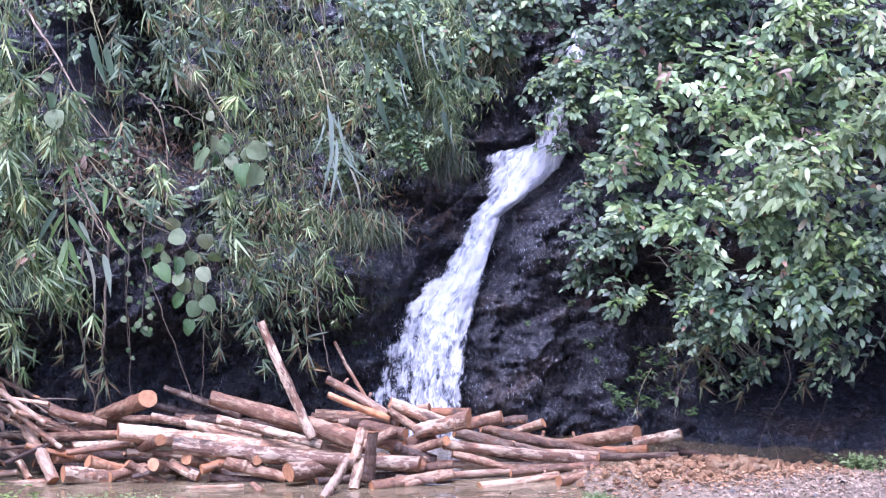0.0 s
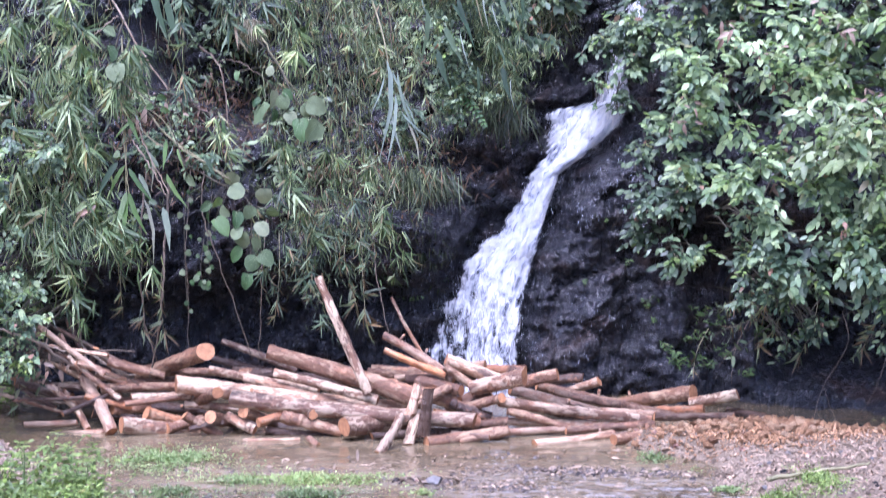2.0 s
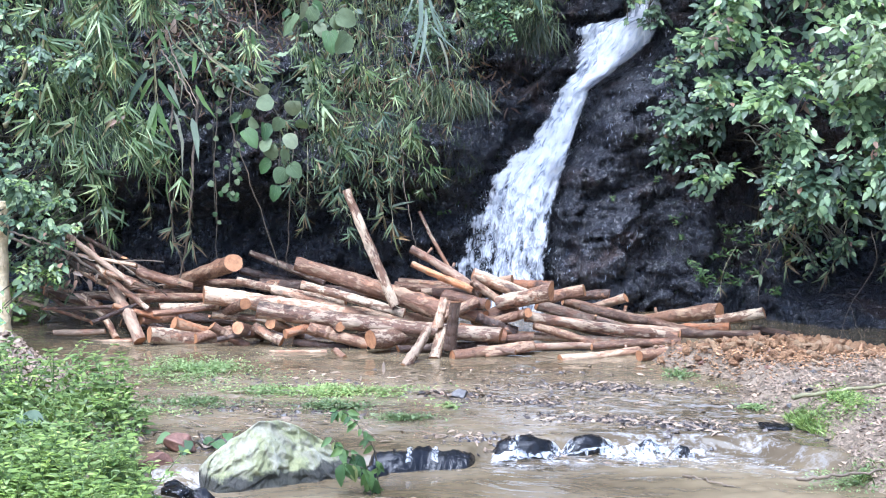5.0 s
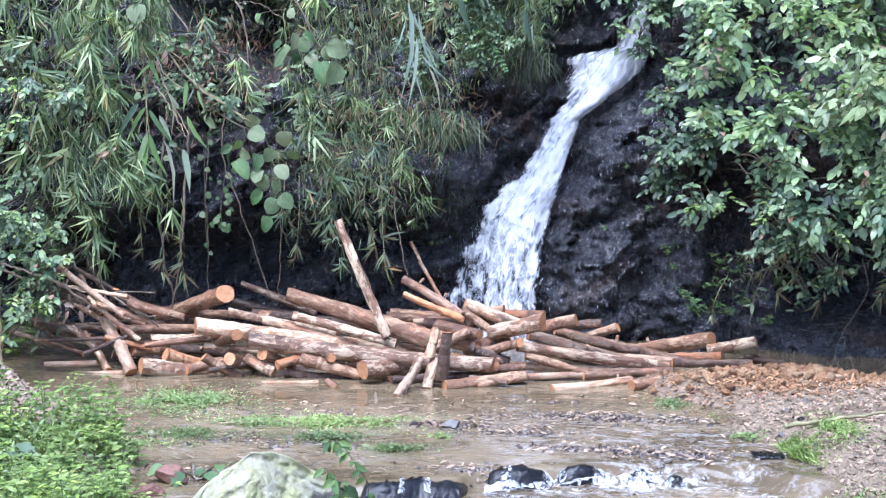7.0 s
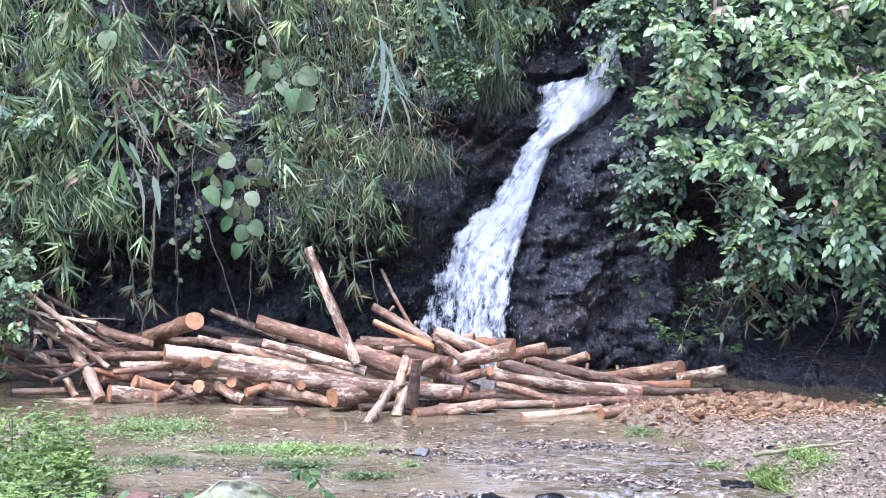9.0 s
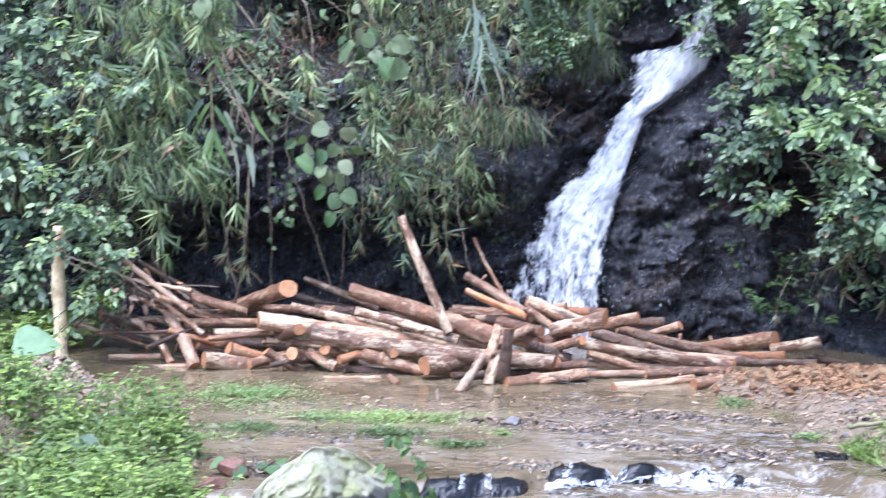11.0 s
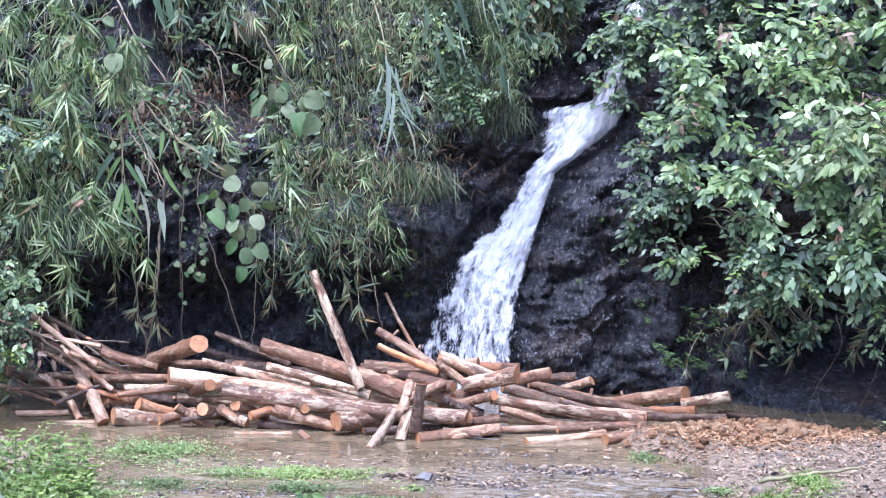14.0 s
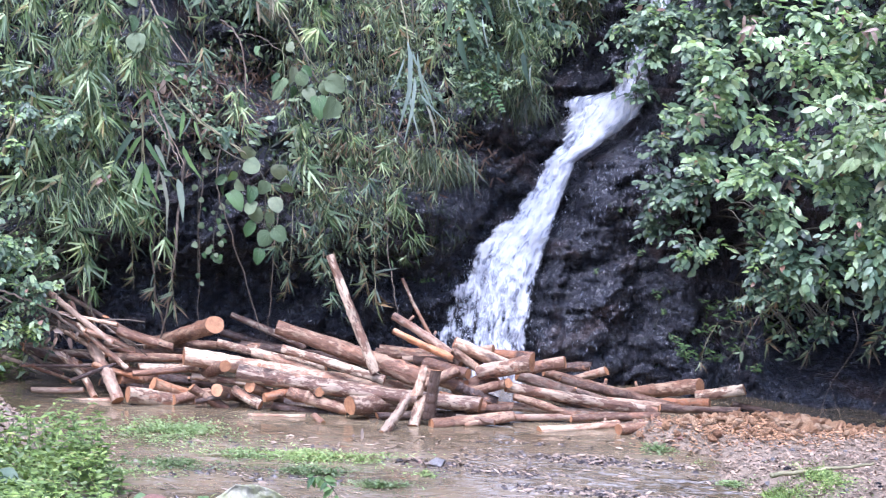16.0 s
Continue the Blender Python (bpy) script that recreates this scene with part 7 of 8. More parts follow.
def ledge_rock(x0, x1, tops, seed, label, veils=()):
    """A low broken ledge along the weir: steep front, worn lip, flat top that dips under the stream."""
    u, v = np.meshgrid(np.linspace(0, 1, 150), np.linspace(0, 1, 60), indexing="ij")
    x = x0 + (x1 - x0) * u
    ends = step(0, 0.1, u) * step(1, 0.9, u)
    places = [Vector((a, b, seed)) for a, b in zip(x.ravel(), v.ravel())]
    lump = np.array([noise.noise(Vector((6 * q.x, 2.5 * q.y, seed))) for q in places]).reshape(x.shape)
    chip = np.array([noise.turbulence(Vector((15 * q.x, 7 * q.y, seed)), 3, True) for q in places]).reshape(x.shape)
    block = np.array([noise.voronoi(Vector((4.0 * q.x, 1.3 * q.y, seed)))[0][0] for q in places]).reshape(x.shape)
    crown = np.interp(u, np.linspace(0, 1, len(tops)), tops) + 0.025 * lump + 0.02 * (chip - 0.5) - 0.09 * (1 - ends)
    a = np.clip(v / 0.5, 0, 1) * np.pi / 2
    back = np.clip((v - 0.5) / 0.5, 0, 1)
    z = -0.28 + (crown + 0.28) * np.sin(a) ** 0.75 - 0.1 * back ** 1.4
    y = weir_y(x) - 0.07 + 0.13 * (1 - np.cos(a)) + 0.4 * back + (0.14 * (block - 0.4) + 0.04 * lump + 0.03 * (chip - 0.5)) * np.sin(np.pi * np.clip(v, 0.1, 0.95)) + 0.08 * (1 - ends)
    tagged(new("ledge_rock", sheet("ledge_rock", x, y, z, LEDGE)), label, "rock")
    # films of water that slide over the lip and down the front
    for va, vb, cover in veils:
        i, j = (int(149 * (c - x0) / (x1 - x0)) for c in (va, vb))
        part = (slice(max(0, i), min(150, j) + 1), slice(14, 52))
        px, pv = x[part], v[part]
        thing = group("small_cascade", (float(px.mean()), float(y[part].mean()), -0.1), VEIL, "waterfall")
        me = sheet("water_sheet", px + 0.02 * (0.5 - pv), y[part] - 0.012 - 0.01 * (pv < 0.4), z[part] + 0.012, FALL)
        side = (px - px.min()) / max(1e-6, px.max() - px.min())
        me.attributes.new("flow", "FLOAT_VECTOR", "POINT").data.foreach_set("vector", np.stack([1.5 * px, 1.1 * (1 - pv), 0 * pv], -1).reshape(-1).astype(np.float32))
        me.attributes.new("cover", "FLOAT", "POINT").data.foreach_set("value", (cover + 0.12 * (0.5 - pv) - 0.45 * (2 * side - 1) ** 4 - 0.5 * step(0.72, 0.86, pv)).ravel().astype(np.float32))
        child("water_sheet", me, thing)


def froth(x0, x1, deep, cover):
    """White broken water on the pool along the foot of the ledge."""
    x, s = np.meshgrid(np.linspace(x0, x1, int(110 * (x1 - x0))), np.linspace(0, 1, 44), indexing="ij")
    y = weir_y(x) - 0.02 - deep * s * (1 + 0.3 * wave(3 * x, 0 * x, 71, 3))
    ends = step(x0, x0 + 0.12, x) * step(x1, x1 - 0.2, x)
    z = -0.105 + 0.06 * ends * (1 - s) ** 0.6 * (0.55 + 0.7 * wave(13 * x, 9 * s, 73, 4)) + 0.01 * wave(30 * x, 24 * s, 75, 3)
    me = sheet("foam", x, y, z, FALL)
    me.attributes.new("flow", "FLOAT_VECTOR", "POINT").data.foreach_set("vector", np.stack([1.1 * x, 0.7 * s, 0 * s], -1).reshape(-1).astype(np.float32))
    me.attributes.new("cover", "FLOAT", "POINT").data.foreach_set("value", (cover - 0.42 * s ** 1.3 + 0.2 * wave(6 * x, 5 * s, 77, 4) - 0.5 * (1 - ends)).ravel().astype(np.float32))
    tagged(new("foam", me), "white broken water at the foot of the black ledge", "foam", kind="stuff")


froth(-0.3, 1.05, 0.5, 0.53)
froth(0.85, 1.95, 0.65, 0.42)


ledge_rock(-1.16, -0.3, (-0.01, 0.02, 0.01, -0.02, -0.04), 2, "black wet rock ledge beside the boulder", ((-0.86, -0.79, 0.47), (-0.69, -0.6, 0.47)))
ledge_rock(-0.28, 1.3, (-0.05, 0.02, 0.035, 0.03, 0.02, -0.01, -0.1, 0.0, 0.025, 0.01, -0.08, -0.12, -0.08, -0.02, -0.06, -0.13, -0.15), 3, "black wet rock ledge under white water", ((-0.28, -0.19, 0.5), (-0.14, 0.04, 0.42), (0.2, 0.44, 0.5), (0.58, 0.86, 0.48), (0.86, 1.28, 0.5)))
FOOT = "low black wet rock at the foot of the boulder"
for bx, by, wide, deep, tall, seed, turn in ((-2.38, 12.2, 0.16, 0.14, 0.12, 5, -20), (-2.2, 12.1, 0.12, 0.12, 0.15, 15, 20), (-1.06, 12.9, 0.14, 0.12, 0.13, 23, 40)):
    boulder((bx, by, -0.15), (1.3 * wide, deep, tall), seed, LEDGE, FOOT, turn, 14, 4)
boulder((-2.32, 11.65, -0.14), (0.2, 0.16, 0.15), 6, BLACK_ROCK, "black wet rock at the bank", 20)
boulder((1.22, 13.75, -0.09), (0.09, 0.08, 0.07), 7, BLACK_ROCK, "small black rock in the riffle", 0)
boulder((2.02, 14.35, -0.02), (0.16, 0.14, 0.1), 8, BLACK_ROCK, "small dark rock on the gravel bar", 30)
boulder((-2.52, 12.95, 0.04), (0.13, 0.12, 0.1), 9, RUST_STONE, "rust brown stone on the bank", 30)
boulder((-2.62, 12.55, 0.0), (0.16, 0.13, 0.08), 10, RUST_STONE, "rust brown stone on the bank", 70)
boulder((-0.55, 15.2, 0.02), (0.1, 0.08, 0.07), 11, GREY_STONE, "pale grey stone in the stream", 0)


def pebbles(P, size, flat):
    """Verts and triangles of many small stones."""
    n = len(P)
    g = rng
    base = np.array([[1, 0, 0], [-1, 0, 0], [0, 1, 0], [0, -1, 0], [0, 0, 1], [0, 0, -1.0]])
    v = base[None] * g.uniform(0.6, 1.3, (n, 6, 1)) * np.stack([size, size * g.uniform(0.5, 0.9, n), size * flat], -1)[:, None]
    an = g.uniform(0, 2 * np.pi, n)
    ti = g.normal(0, 0.35, n)
    c, s = np.cos(an)[:, None], np.sin(an)[:, None]
    z = v[..., 2] + ti[:, None] * v[..., 0]
    v = np.stack([c * v[..., 0] - s * v[..., 1], s * v[..., 0] + c * v[..., 1], z], -1) + P[:, None]
    f = np.array([[0, 2, 4], [2, 1, 4], [1, 3, 4], [3, 0, 4], [2, 0, 5], [1, 2, 5], [3, 1, 5], [0, 3, 5]])
    return v.reshape(-1, 3), (np.arange(n)[:, None, None] * 6 + f[None]).reshape(-1, 3)


def scatter(n, x0, x1, y0, y1, seed, rise=0.0):
    """Points on the ground that stands out of the water."""
    g = np.random.default_rng(seed)
    x, y = g.uniform(x0, x1, n), g.uniform(y0, y1, n)
    z = ground_z(x, y)
    ok = z > water_z(x, y) - 0.03 + rise
    return np.stack([x[ok], y[ok], z[ok]], -1)


P = scatter(26000, -6.5, 5.0, 11.0, 18.8, 51)
tagged(new("gravel", fast_mesh("gravel", *pebbles(P, rng.uniform(0.01, 0.04, len(P)), 0.45), LITTER, smooth=False)), "dark wet gravel and broken leaf litter on the bars", "gravel", kind="stuff")
P = np.concatenate([scatter(7000, -6.5, 5.0, 12.6, 18.8, 52), scatter(4000, 1.2, 4.2, 13.0, 17.0, 54)])
n = len(P)
me = fast_mesh("leaf_litter", *leaves(P + np.array([0, 0, 0.012]), rng.normal(0, 1, (n, 3)) * np.array([1, 1, 0.2]), rng.normal(0, 0.35, (n, 3)) + np.array([0, 0, 1]), rng.uniform(0.015, 0.055, n), rng.uniform(0.008, 0.026, n), "small", rng.uniform(-0.3, 0.5, n), rng.uniform(-0.3, 0.4, n)), LITTER)
tagged(new("leaf_litter", me), "brown fallen leaves and bark scraps", "leaf litter", kind="stuff")


def spit(cx, cy, rx, ry, n, label="dark wet pebbles on a spit in the stream"):
    g = rng
    x, y = cx + g.normal(0, 0.5, n) * rx, cy + g.normal(0, 0.5, n) * ry
    z = np.maximum(ground_z(x, y), water_z(x, y) - 0.012) + 0.004
    tagged(new("pebbles", fast_mesh("pebbles", *pebbles(np.stack([x, y, z], -1), g.uniform(0.01, 0.05, n), 0.5), DARK_PEBBLE, smooth=False)), label, "pebbles", kind="stuff")
    m = n // 2
    x, y = cx + g.normal(0, 0.55, m) * rx, cy + g.normal(0, 0.55, m) * ry
    z = np.maximum(ground_z(x, y), water_z(x, y)) + g.uniform(0.004, 0.03, m)
    tagged(new("wet_litter", fast_mesh("wet_litter", *leaves(np.stack([x, y, z], -1), g.normal(0, 1, (m, 3)) * np.array([1, 0.6, 0.25]), g.normal(0, 0.35, (m, 3)) + np.array([0, -0.2, 1]), g.uniform(0.025, 0.09, m), g.uniform(0.01, 0.03, m), "small", 0.2, 0.15), LITTER)), "brown wet leaves and twigs caught on a spit", "leaf litter", kind="stuff")


spit(0.75, 15.75, 0.9, 0.2, 420)
spit(0.1, 15.05, 0.4, 0.16, 150)
spit(0.7, 14.45, 0.6, 0.16, 240)
spit(-0.6, 15.25, 0.4, 0.14, 130)
spit(-0.35, 13.65, 0.5, 0.14, 120)
spit(1.35, 14.3, 0.5, 0.25, 200)
spit(-2.3, 13.2, 0.5, 0.25, 160)
spit(0.2, 16.4, 0.9, 0.12, 60)
spit(-2.2, 15.6, 1.2, 0.3, 60)
spit(-2.2, 14.4, 1.0, 0.3, 120, "scattered dark pebbles in the shallows")


def bark_piece(k):
    """A curled scrap of bark: a bent plate with thickness."""
    g = np.random.default_rng(400 + k)
    n = 5
    u, v = np.meshgrid(np.linspace(-1, 1, n), np.linspace(-1, 1, 3), indexing="ij")
    x, y = u * (1 - 0.12 * g.uniform(0, 1, u.shape)), 0.5 * v * (1 - 0.25 * g.uniform(0, 1, u.shape))
    z = 0.3 * (v * v) * g.uniform(0.4, 1.2) + 0.12 * u * u * g.uniform(-1, 1)
    top = np.stack([x, y, z + 0.06], -1).reshape(-1, 3)
    low = np.stack([x, y, z - 0.06], -1).reshape(-1, 3)
    i, j = np.meshgrid(np.arange(n - 1), np.arange(2), indexing="ij")
    q = np.stack([i * 3 + j, i * 3 + j + 1, i * 3 + j + 4, i * 3 + j + 3], -1).reshape(-1, 4)
    m = 3 * n
    rim = [3 * r for r in range(n)] + [3 * n - 2, 3 * n - 1] + [3 * r + 2 for r in range(n - 2, -1, -1)] + [1]
    side = [(a, b, b + m, a + m) for a, b in zip(rim, rim[1:] + rim[:1])]
    return fast_mesh("bark_piece", np.concatenate([top, low]), np.concatenate([q[:, ::-1], q + m, np.array(side)]), PIECE, smooth=False)


PIECE = Nodes("bark_piece_wood")
PIECE_TONE = PIECE.ramp(PIECE.add("ShaderNodeObjectInfo").outputs["Random"], (0.0, (0.34, 0.17, 0.075)), (0.3, (0.5, 0.27, 0.125)), (0.7, (0.66, 0.39, 0.19)), (1.0, (0.74, 0.52, 0.31)))
PIECE_GRAIN = PIECE.noise(PIECE.coord("Object", (1, 6, 6)), 3, 5, 0.6)
PIECE = PIECE.done(PIECE.principled(PIECE.mix(0.6, PIECE_TONE, PIECE.ramp(PIECE_GRAIN, (0.3, 0.35), (0.7, 1.0)), "MULTIPLY"), 0.7, PIECE.bump(PIECE_GRAIN, 0.05)))


def bark_heap():
    g = np.random.default_rng(61)
    heap = group("bark_heap", (2.55, 17.1, float(ground_z(2.55, 17.1))), "low heap of orange-brown bark scraps on the bar", "bark")
    n = 7000
    x, y = 2.5 + g.normal(0, 0.62, n), 16.95 + g.normal(0, 0.4, n)
    P = np.stack([x, y, ground_z(x, y) + g.uniform(0, 0.03, n)], -1)
    child("chip_litter", fast_mesh("chip_litter", *pebbles(P, g.uniform(0.006, 0.022, n), 0.5), CHIP, smooth=False), heap, kind="stuff")
    n = 260
    x, y = 2.45 + g.normal(0, 0.65, n), 16.9 + g.normal(0, 0.45, n)
    P = np.stack([x, y, ground_z(x, y) + g.uniform(0.01, 0.05, n)], -1)
    child("bark_litter", fast_mesh("bark_litter", *leaves(P, g.normal(0, 1, (n, 3)) * np.array([1, 1, 0.3]), g.normal(0, 0.5, (n, 3)) + np.array([0, -0.2, 1]), g.uniform(0.03, 0.1, n), g.uniform(0.012, 0.03, n), "small", g.uniform(-0.3, 0.4, n), g.uniform(-0.2, 0.3, n)), CHIP), heap, kind="stuff")
    pieces = [bark_piece(k) for k in range(6)]
    for k in range(70):
        px, py = 2.5 + float(g.normal(0, 0.5)), 16.95 + float(g.normal(0, 0.3))
        m = pose(px, py, float(ground_z(px, py)) + float(g.uniform(0.02, 0.05)), float(g.normal(0, 20)), float(g.normal(0, 20)), float(g.uniform(0, 360)))
        child("bark_piece", pieces[k % 6], heap, m @ Matrix.Scale(float(g.uniform(0.03, 0.06)), 4))
    clods = [stone_mesh("clod", (1, 0.8, 0.6), 300 + k, PIECE, 6, 2) for k in range(6)]
    for k in range(280):
        px, py = 2.5 + float(g.normal(0, 0.52)), 16.97 + float(g.normal(0, 0.28))
        m = pose(px, py, float(ground_z(px, py)) + float(g.uniform(0.01, 0.05)), float(g.normal(0, 25)), float(g.normal(0, 25)), float(g.uniform(0, 360)))
        child("clod", clods[k % 6], heap, m @ Matrix.Scale(float(g.uniform(0.025, 0.075)), 4))
    # bits that drift on the shallow water
    n = 900
    x, y = g.uniform(-4.2, 2.2, n), g.uniform(13.4, 17.0, n)
    P = np.stack([x, y, np.maximum(ground_z(x, y), water_z(x, y)) + 0.006], -1)
    ok = wave(1.6 * x, 3.0 * y, 71, 3) > 0.05
    n = int(ok.sum())
    me = fast_mesh("drift", *leaves(P[ok], g.normal(0, 1, (n, 3)) * np.array([1, 0.5, 0.12]), g.normal(0, 0.25, (n, 3)) + np.array([0, 0, 1]), g.uniform(0.03, 0.13, n), g.uniform(0.012, 0.04, n), "small", 0.15, 0.1), LITTER)
    tagged(new("drift", me), "leaf and bark scraps drifting on the stream", "leaf litter", kind="stuff")


bark_heap()
STONES = [stone_mesh("stone", (1, 0.8, 0.55), 70 + k, (GREY_STONE, BLACK_ROCK, RUST_STONE)[k % 3], 7, 1) for k in range(6)]
P = scatter(1500, -5.6, 3.6, 11.6, 17.6, 53)[:260]
for k, p in enumerate(P):
    ob = new("stone", STONES[k % 6])
    ob.parent = ground
    ob.matrix_basis = pose(*p, 0, 0, float(rng.uniform(0, 360))) @ Matrix.Scale(float(rng.uniform(0.025, 0.06)), 4)


def weed(cx, cy, rx, ry, n, label="bright green floating weed mat in the stream", height=0.035, size=0.024, material=None, fill=3.2, blade=False):
    g = rng
    n = int(n * fill)
    a, r = g.uniform(0, 2 * np.pi, n), np.abs(g.normal(0, 0.55, n))
    x, y = cx + rx * r * np.cos(a) * (1 + 0.3 * np.sin(3 * a + cx)), cy + ry * r * np.sin(a)
    ok = wave(9 * x, 9 * y, 5, 3) > g.normal(-0.25, 0.3, n)
    if material is BRIGHT_LEAF:
        ok = ok & (ground_z(x, y) > water_z(x, y) - 0.02)
    x, y = x[ok], y[ok]
    n = len(x)
    z = np.maximum(ground_z(x, y), water_z(x, y)) + g.uniform(0.0, height, n)
    D = np.stack([g.normal(0, 1, n), g.normal(0, 1, n), g.uniform(-0.1, 0.9, n)], -1)
    N = np.stack([g.normal(0, 0.5, n), g.normal(-0.2, 0.5, n), np.ones(n)], -1)
    L = size * g.uniform(0.6, 1.5, n)
    if blade:
        D[:, 2] += 0.9
        z = z - 0.6 * (z - z.min())
        L = L * 3.2
    me = fast_mesh("weed", *leaves(np.stack([x, y, z], -1), D, N, L, L * (0.1 if blade else 0.45), "lance" if blade else "small", 0.15, 0.25), material or WEED_LEAF)
    tagged(new("weed", me), label, "weed", kind="stuff")


weed(-2.95, 15.95, 0.66, 0.6, 2300)
weed(-1.6, 15.2, 0.78, 0.3, 2100)
weed(-2.2, 15.1, 0.3, 0.18, 350)
weed(-0.98, 14.25, 0.34, 0.13, 420)
weed(-1.55, 14.6, 0.42, 0.2, 650)
weed(-2.75, 14.55, 0.45, 0.22, 420)
weed(-0.62, 14.75, 0.14, 0.12, 90)
weed(1.42, 16.45, 0.16, 0.22, 260, "green grass clump on the gravel spit")
weed(1.75, 15.9, 0.12, 0.15, 80, "green grass clump on the gravel spit")
GRASS = "bright green low grass on the gravel bar"
weed(2.22, 14.35, 0.24, 0.42, 1300, GRASS, 0.05, 0.021, BRIGHT_LEAF)
weed(2.60, 14.55, 0.26, 0.5, 1300, GRASS, 0.05, 0.021, BRIGHT_LEAF)
weed(2.25, 14.35, 0.26, 0.42, 900, GRASS, 0.05, 0.024, BRIGHT_LEAF, blade=True)
weed(2.62, 14.5, 0.28, 0.5, 900, GRASS, 0.05, 0.024, BRIGHT_LEAF, blade=True)
weed(2.5, 13.1, 0.4, 0.25, 420, GRASS, 0.05, 0.024, BRIGHT_LEAF, blade=True)
weed(1.95, 15.05, 0.16, 0.12, 160, GRASS)
weed(2.45, 13.05, 0.4, 0.25, 800, GRASS, 0.06, 0.021)
weed(3.95, 17.0, 0.3, 0.3, 200, GRASS, 0.14, 0.045)
weed(-2.6, 14.7, 0.5, 0.12, 200, "scattered weed on the shallow bed", 0.03)
weed(-3.1, 14.2, 0.6, 0.25, 260, "scattered weed on the shallow bed", 0.03)

# green herbs of the left bank
HERB_ONE = [fast_mesh("leaf", *leaves((0, 0, 0), (0, 1, 0), (0, 0, 1), 1.0, w, "broad", 0.12, d), leaf_material("herb_leaf_%s" % s, (0.145, 0.245, 0.06), (0.28, 0.41, 0.11), (0.44, 0.57, 0.2), (0.5, 0.48, 0.18), 0.05, island=False)) for s, w, d in (("a", 0.4, 0.15), ("b", 0.5, 0.3))]


def herb(x, y, tall, label="bright green leafy herb on the stream bank"):
    g = rng
    z = float(ground_z(x, y)) - 0.02
    thing = group("herb", (x, y, z), label, "herb", "herbs on the bank")
    P, D, L = [], [], []
    for s in range(5):
        lean = g.normal(0, 0.35, 2)
        line = smooth_line(((x + g.normal(0, 0.05), y + g.normal(0, 0.05), z), (x + 0.4 * lean[0] * tall, y + 0.4 * lean[1] * tall, z + 0.55 * tall), (x + lean[0] * tall, y + lean[1] * tall, z + tall * g.uniform(0.75, 1.05))), 9)
        child("stem", fast_mesh("stem", *tube(line, np.linspace(0.005, 0.002, 9), 4), HERB_STEM), thing)
        for k in (2, 3, 4, 5, 6, 7, 7, 8, 8):
            turn = k * 1.57 + g.uniform(0, 0.6)
            for side in (0, math.pi):
                P.append(line[k])
                D.append((math.cos(turn + side), math.sin(turn + side), 0.25 + g.normal(0, 0.2)))
                L.append(g.uniform(0.025, 0.09) * (1.1 if k < 7 else 0.7))
    P, D, L = np.array(P), np.array(D), np.array(L)
    N = np.array([0, -0.25, 1.0]) + g.normal(0, 0.3, (len(P), 3))
    for k in range(0, 9):
        child("leaf", HERB_ONE[k % 2], thing, leaf_frame(P[k], D[k], N[k], L[k]))
    r = slice(9, None)
    child("foliage", fast_mesh("foliage", *leaves(P[r], D[r], N[r], L[r], L[r] * 0.42, "small", 0.12, 0.25), BRIGHT_LEAF), thing, kind="stuff")


for k in range(84):
    hy = rng.uniform(10.2, 13.7)
    hx = -2.62 - 0.22 * (hy - 12.3) - (abs(rng.normal(0, 0.5)) if k % 3 else rng.uniform(0.6, 2.6))
    herb(hx, hy, rng.uniform(0.22, 0.42) * (1 if hx > -2.9 else 1.2))
for k in range(9):
    herb(rng.uniform(-3.5, -2.55), rng.uniform(10.1, 10.8), rng.uniform(0.2, 0.3))
weed(-3.5, 12.2, 1.1, 1.7, 4500, "low green ground cover on the bank", 0.16, 0.05, BRIGHT_LEAF)
weed(-3.0, 10.75, 0.55, 0.5, 1500, "low green ground cover on the bank", 0.14, 0.05, BRIGHT_LEAF)
weed(-4.9, 13.6, 0.8, 0.6, 700, "low green ground cover on the bank", 0.14, 0.05, BRIGHT_LEAF)
weed(-5.6, 17.2, 0.8, 0.5, 900, "low green ground cover by the trunk", 0.2, 0.08, BRIGHT_LEAF)


def big_leaf_plant(base, spots, label, material, face=(0.1, -0.6, 1)):
    """Broad heart shaped leaves on stalks."""
    thing = group("taro_plant", base, label, "plant")
    me = fast_mesh("leaf", *leaves((0, 0, 0), (0, 1, 0), (0, 0, 1), 1.0, 0.85, "heart", 0.1, 0.2), material)
    for x, y, z, s, turn, tip in spots:
        child("stalk", fast_mesh("stalk", *tube(smooth_line((base, ((base[0] + x) / 2, (base[1] + y) / 2 + 0.03, (base[2] + z) / 2 + 0.02), (x, y, z)), 8), np.linspace(0.008, 0.005, 8), 5), STEM), thing)
        child("leaf", me, thing, leaf_frame((x, y, z), (math.sin(turn), -math.cos(turn), tip), face, s))


big_leaf_plant((-5.32, 16.4, 0.05), ((-5.2, 16.3, 0.36, 0.4, 1.5, 0.02), (-5.12, 16.3, 0.14, 0.26, 1.0, -0.35)), "wild taro with one broad pale green leaf", TARO, (-0.15, -1, 0.75))
big_leaf_plant((-2.28, 10.85, -0.2), ((-2.18, 10.8, 0.16, 0.17, -1.2, -0.4), (-2.2, 10.85, 0.14, 0.14, 1.0, 0.3)), "young plant with bright heart shaped leaves", BROAD_LEAF)
big_leaf_plant((-1.95, 10.75, -0.22), ((-1.86, 10.72, 0.12, 0.16, 1.1, -0.2), (-1.92, 10.75, 0.13, 0.11, -1.0, 0.0)), "young plant with bright heart shaped leaves", BROAD_LEAF)
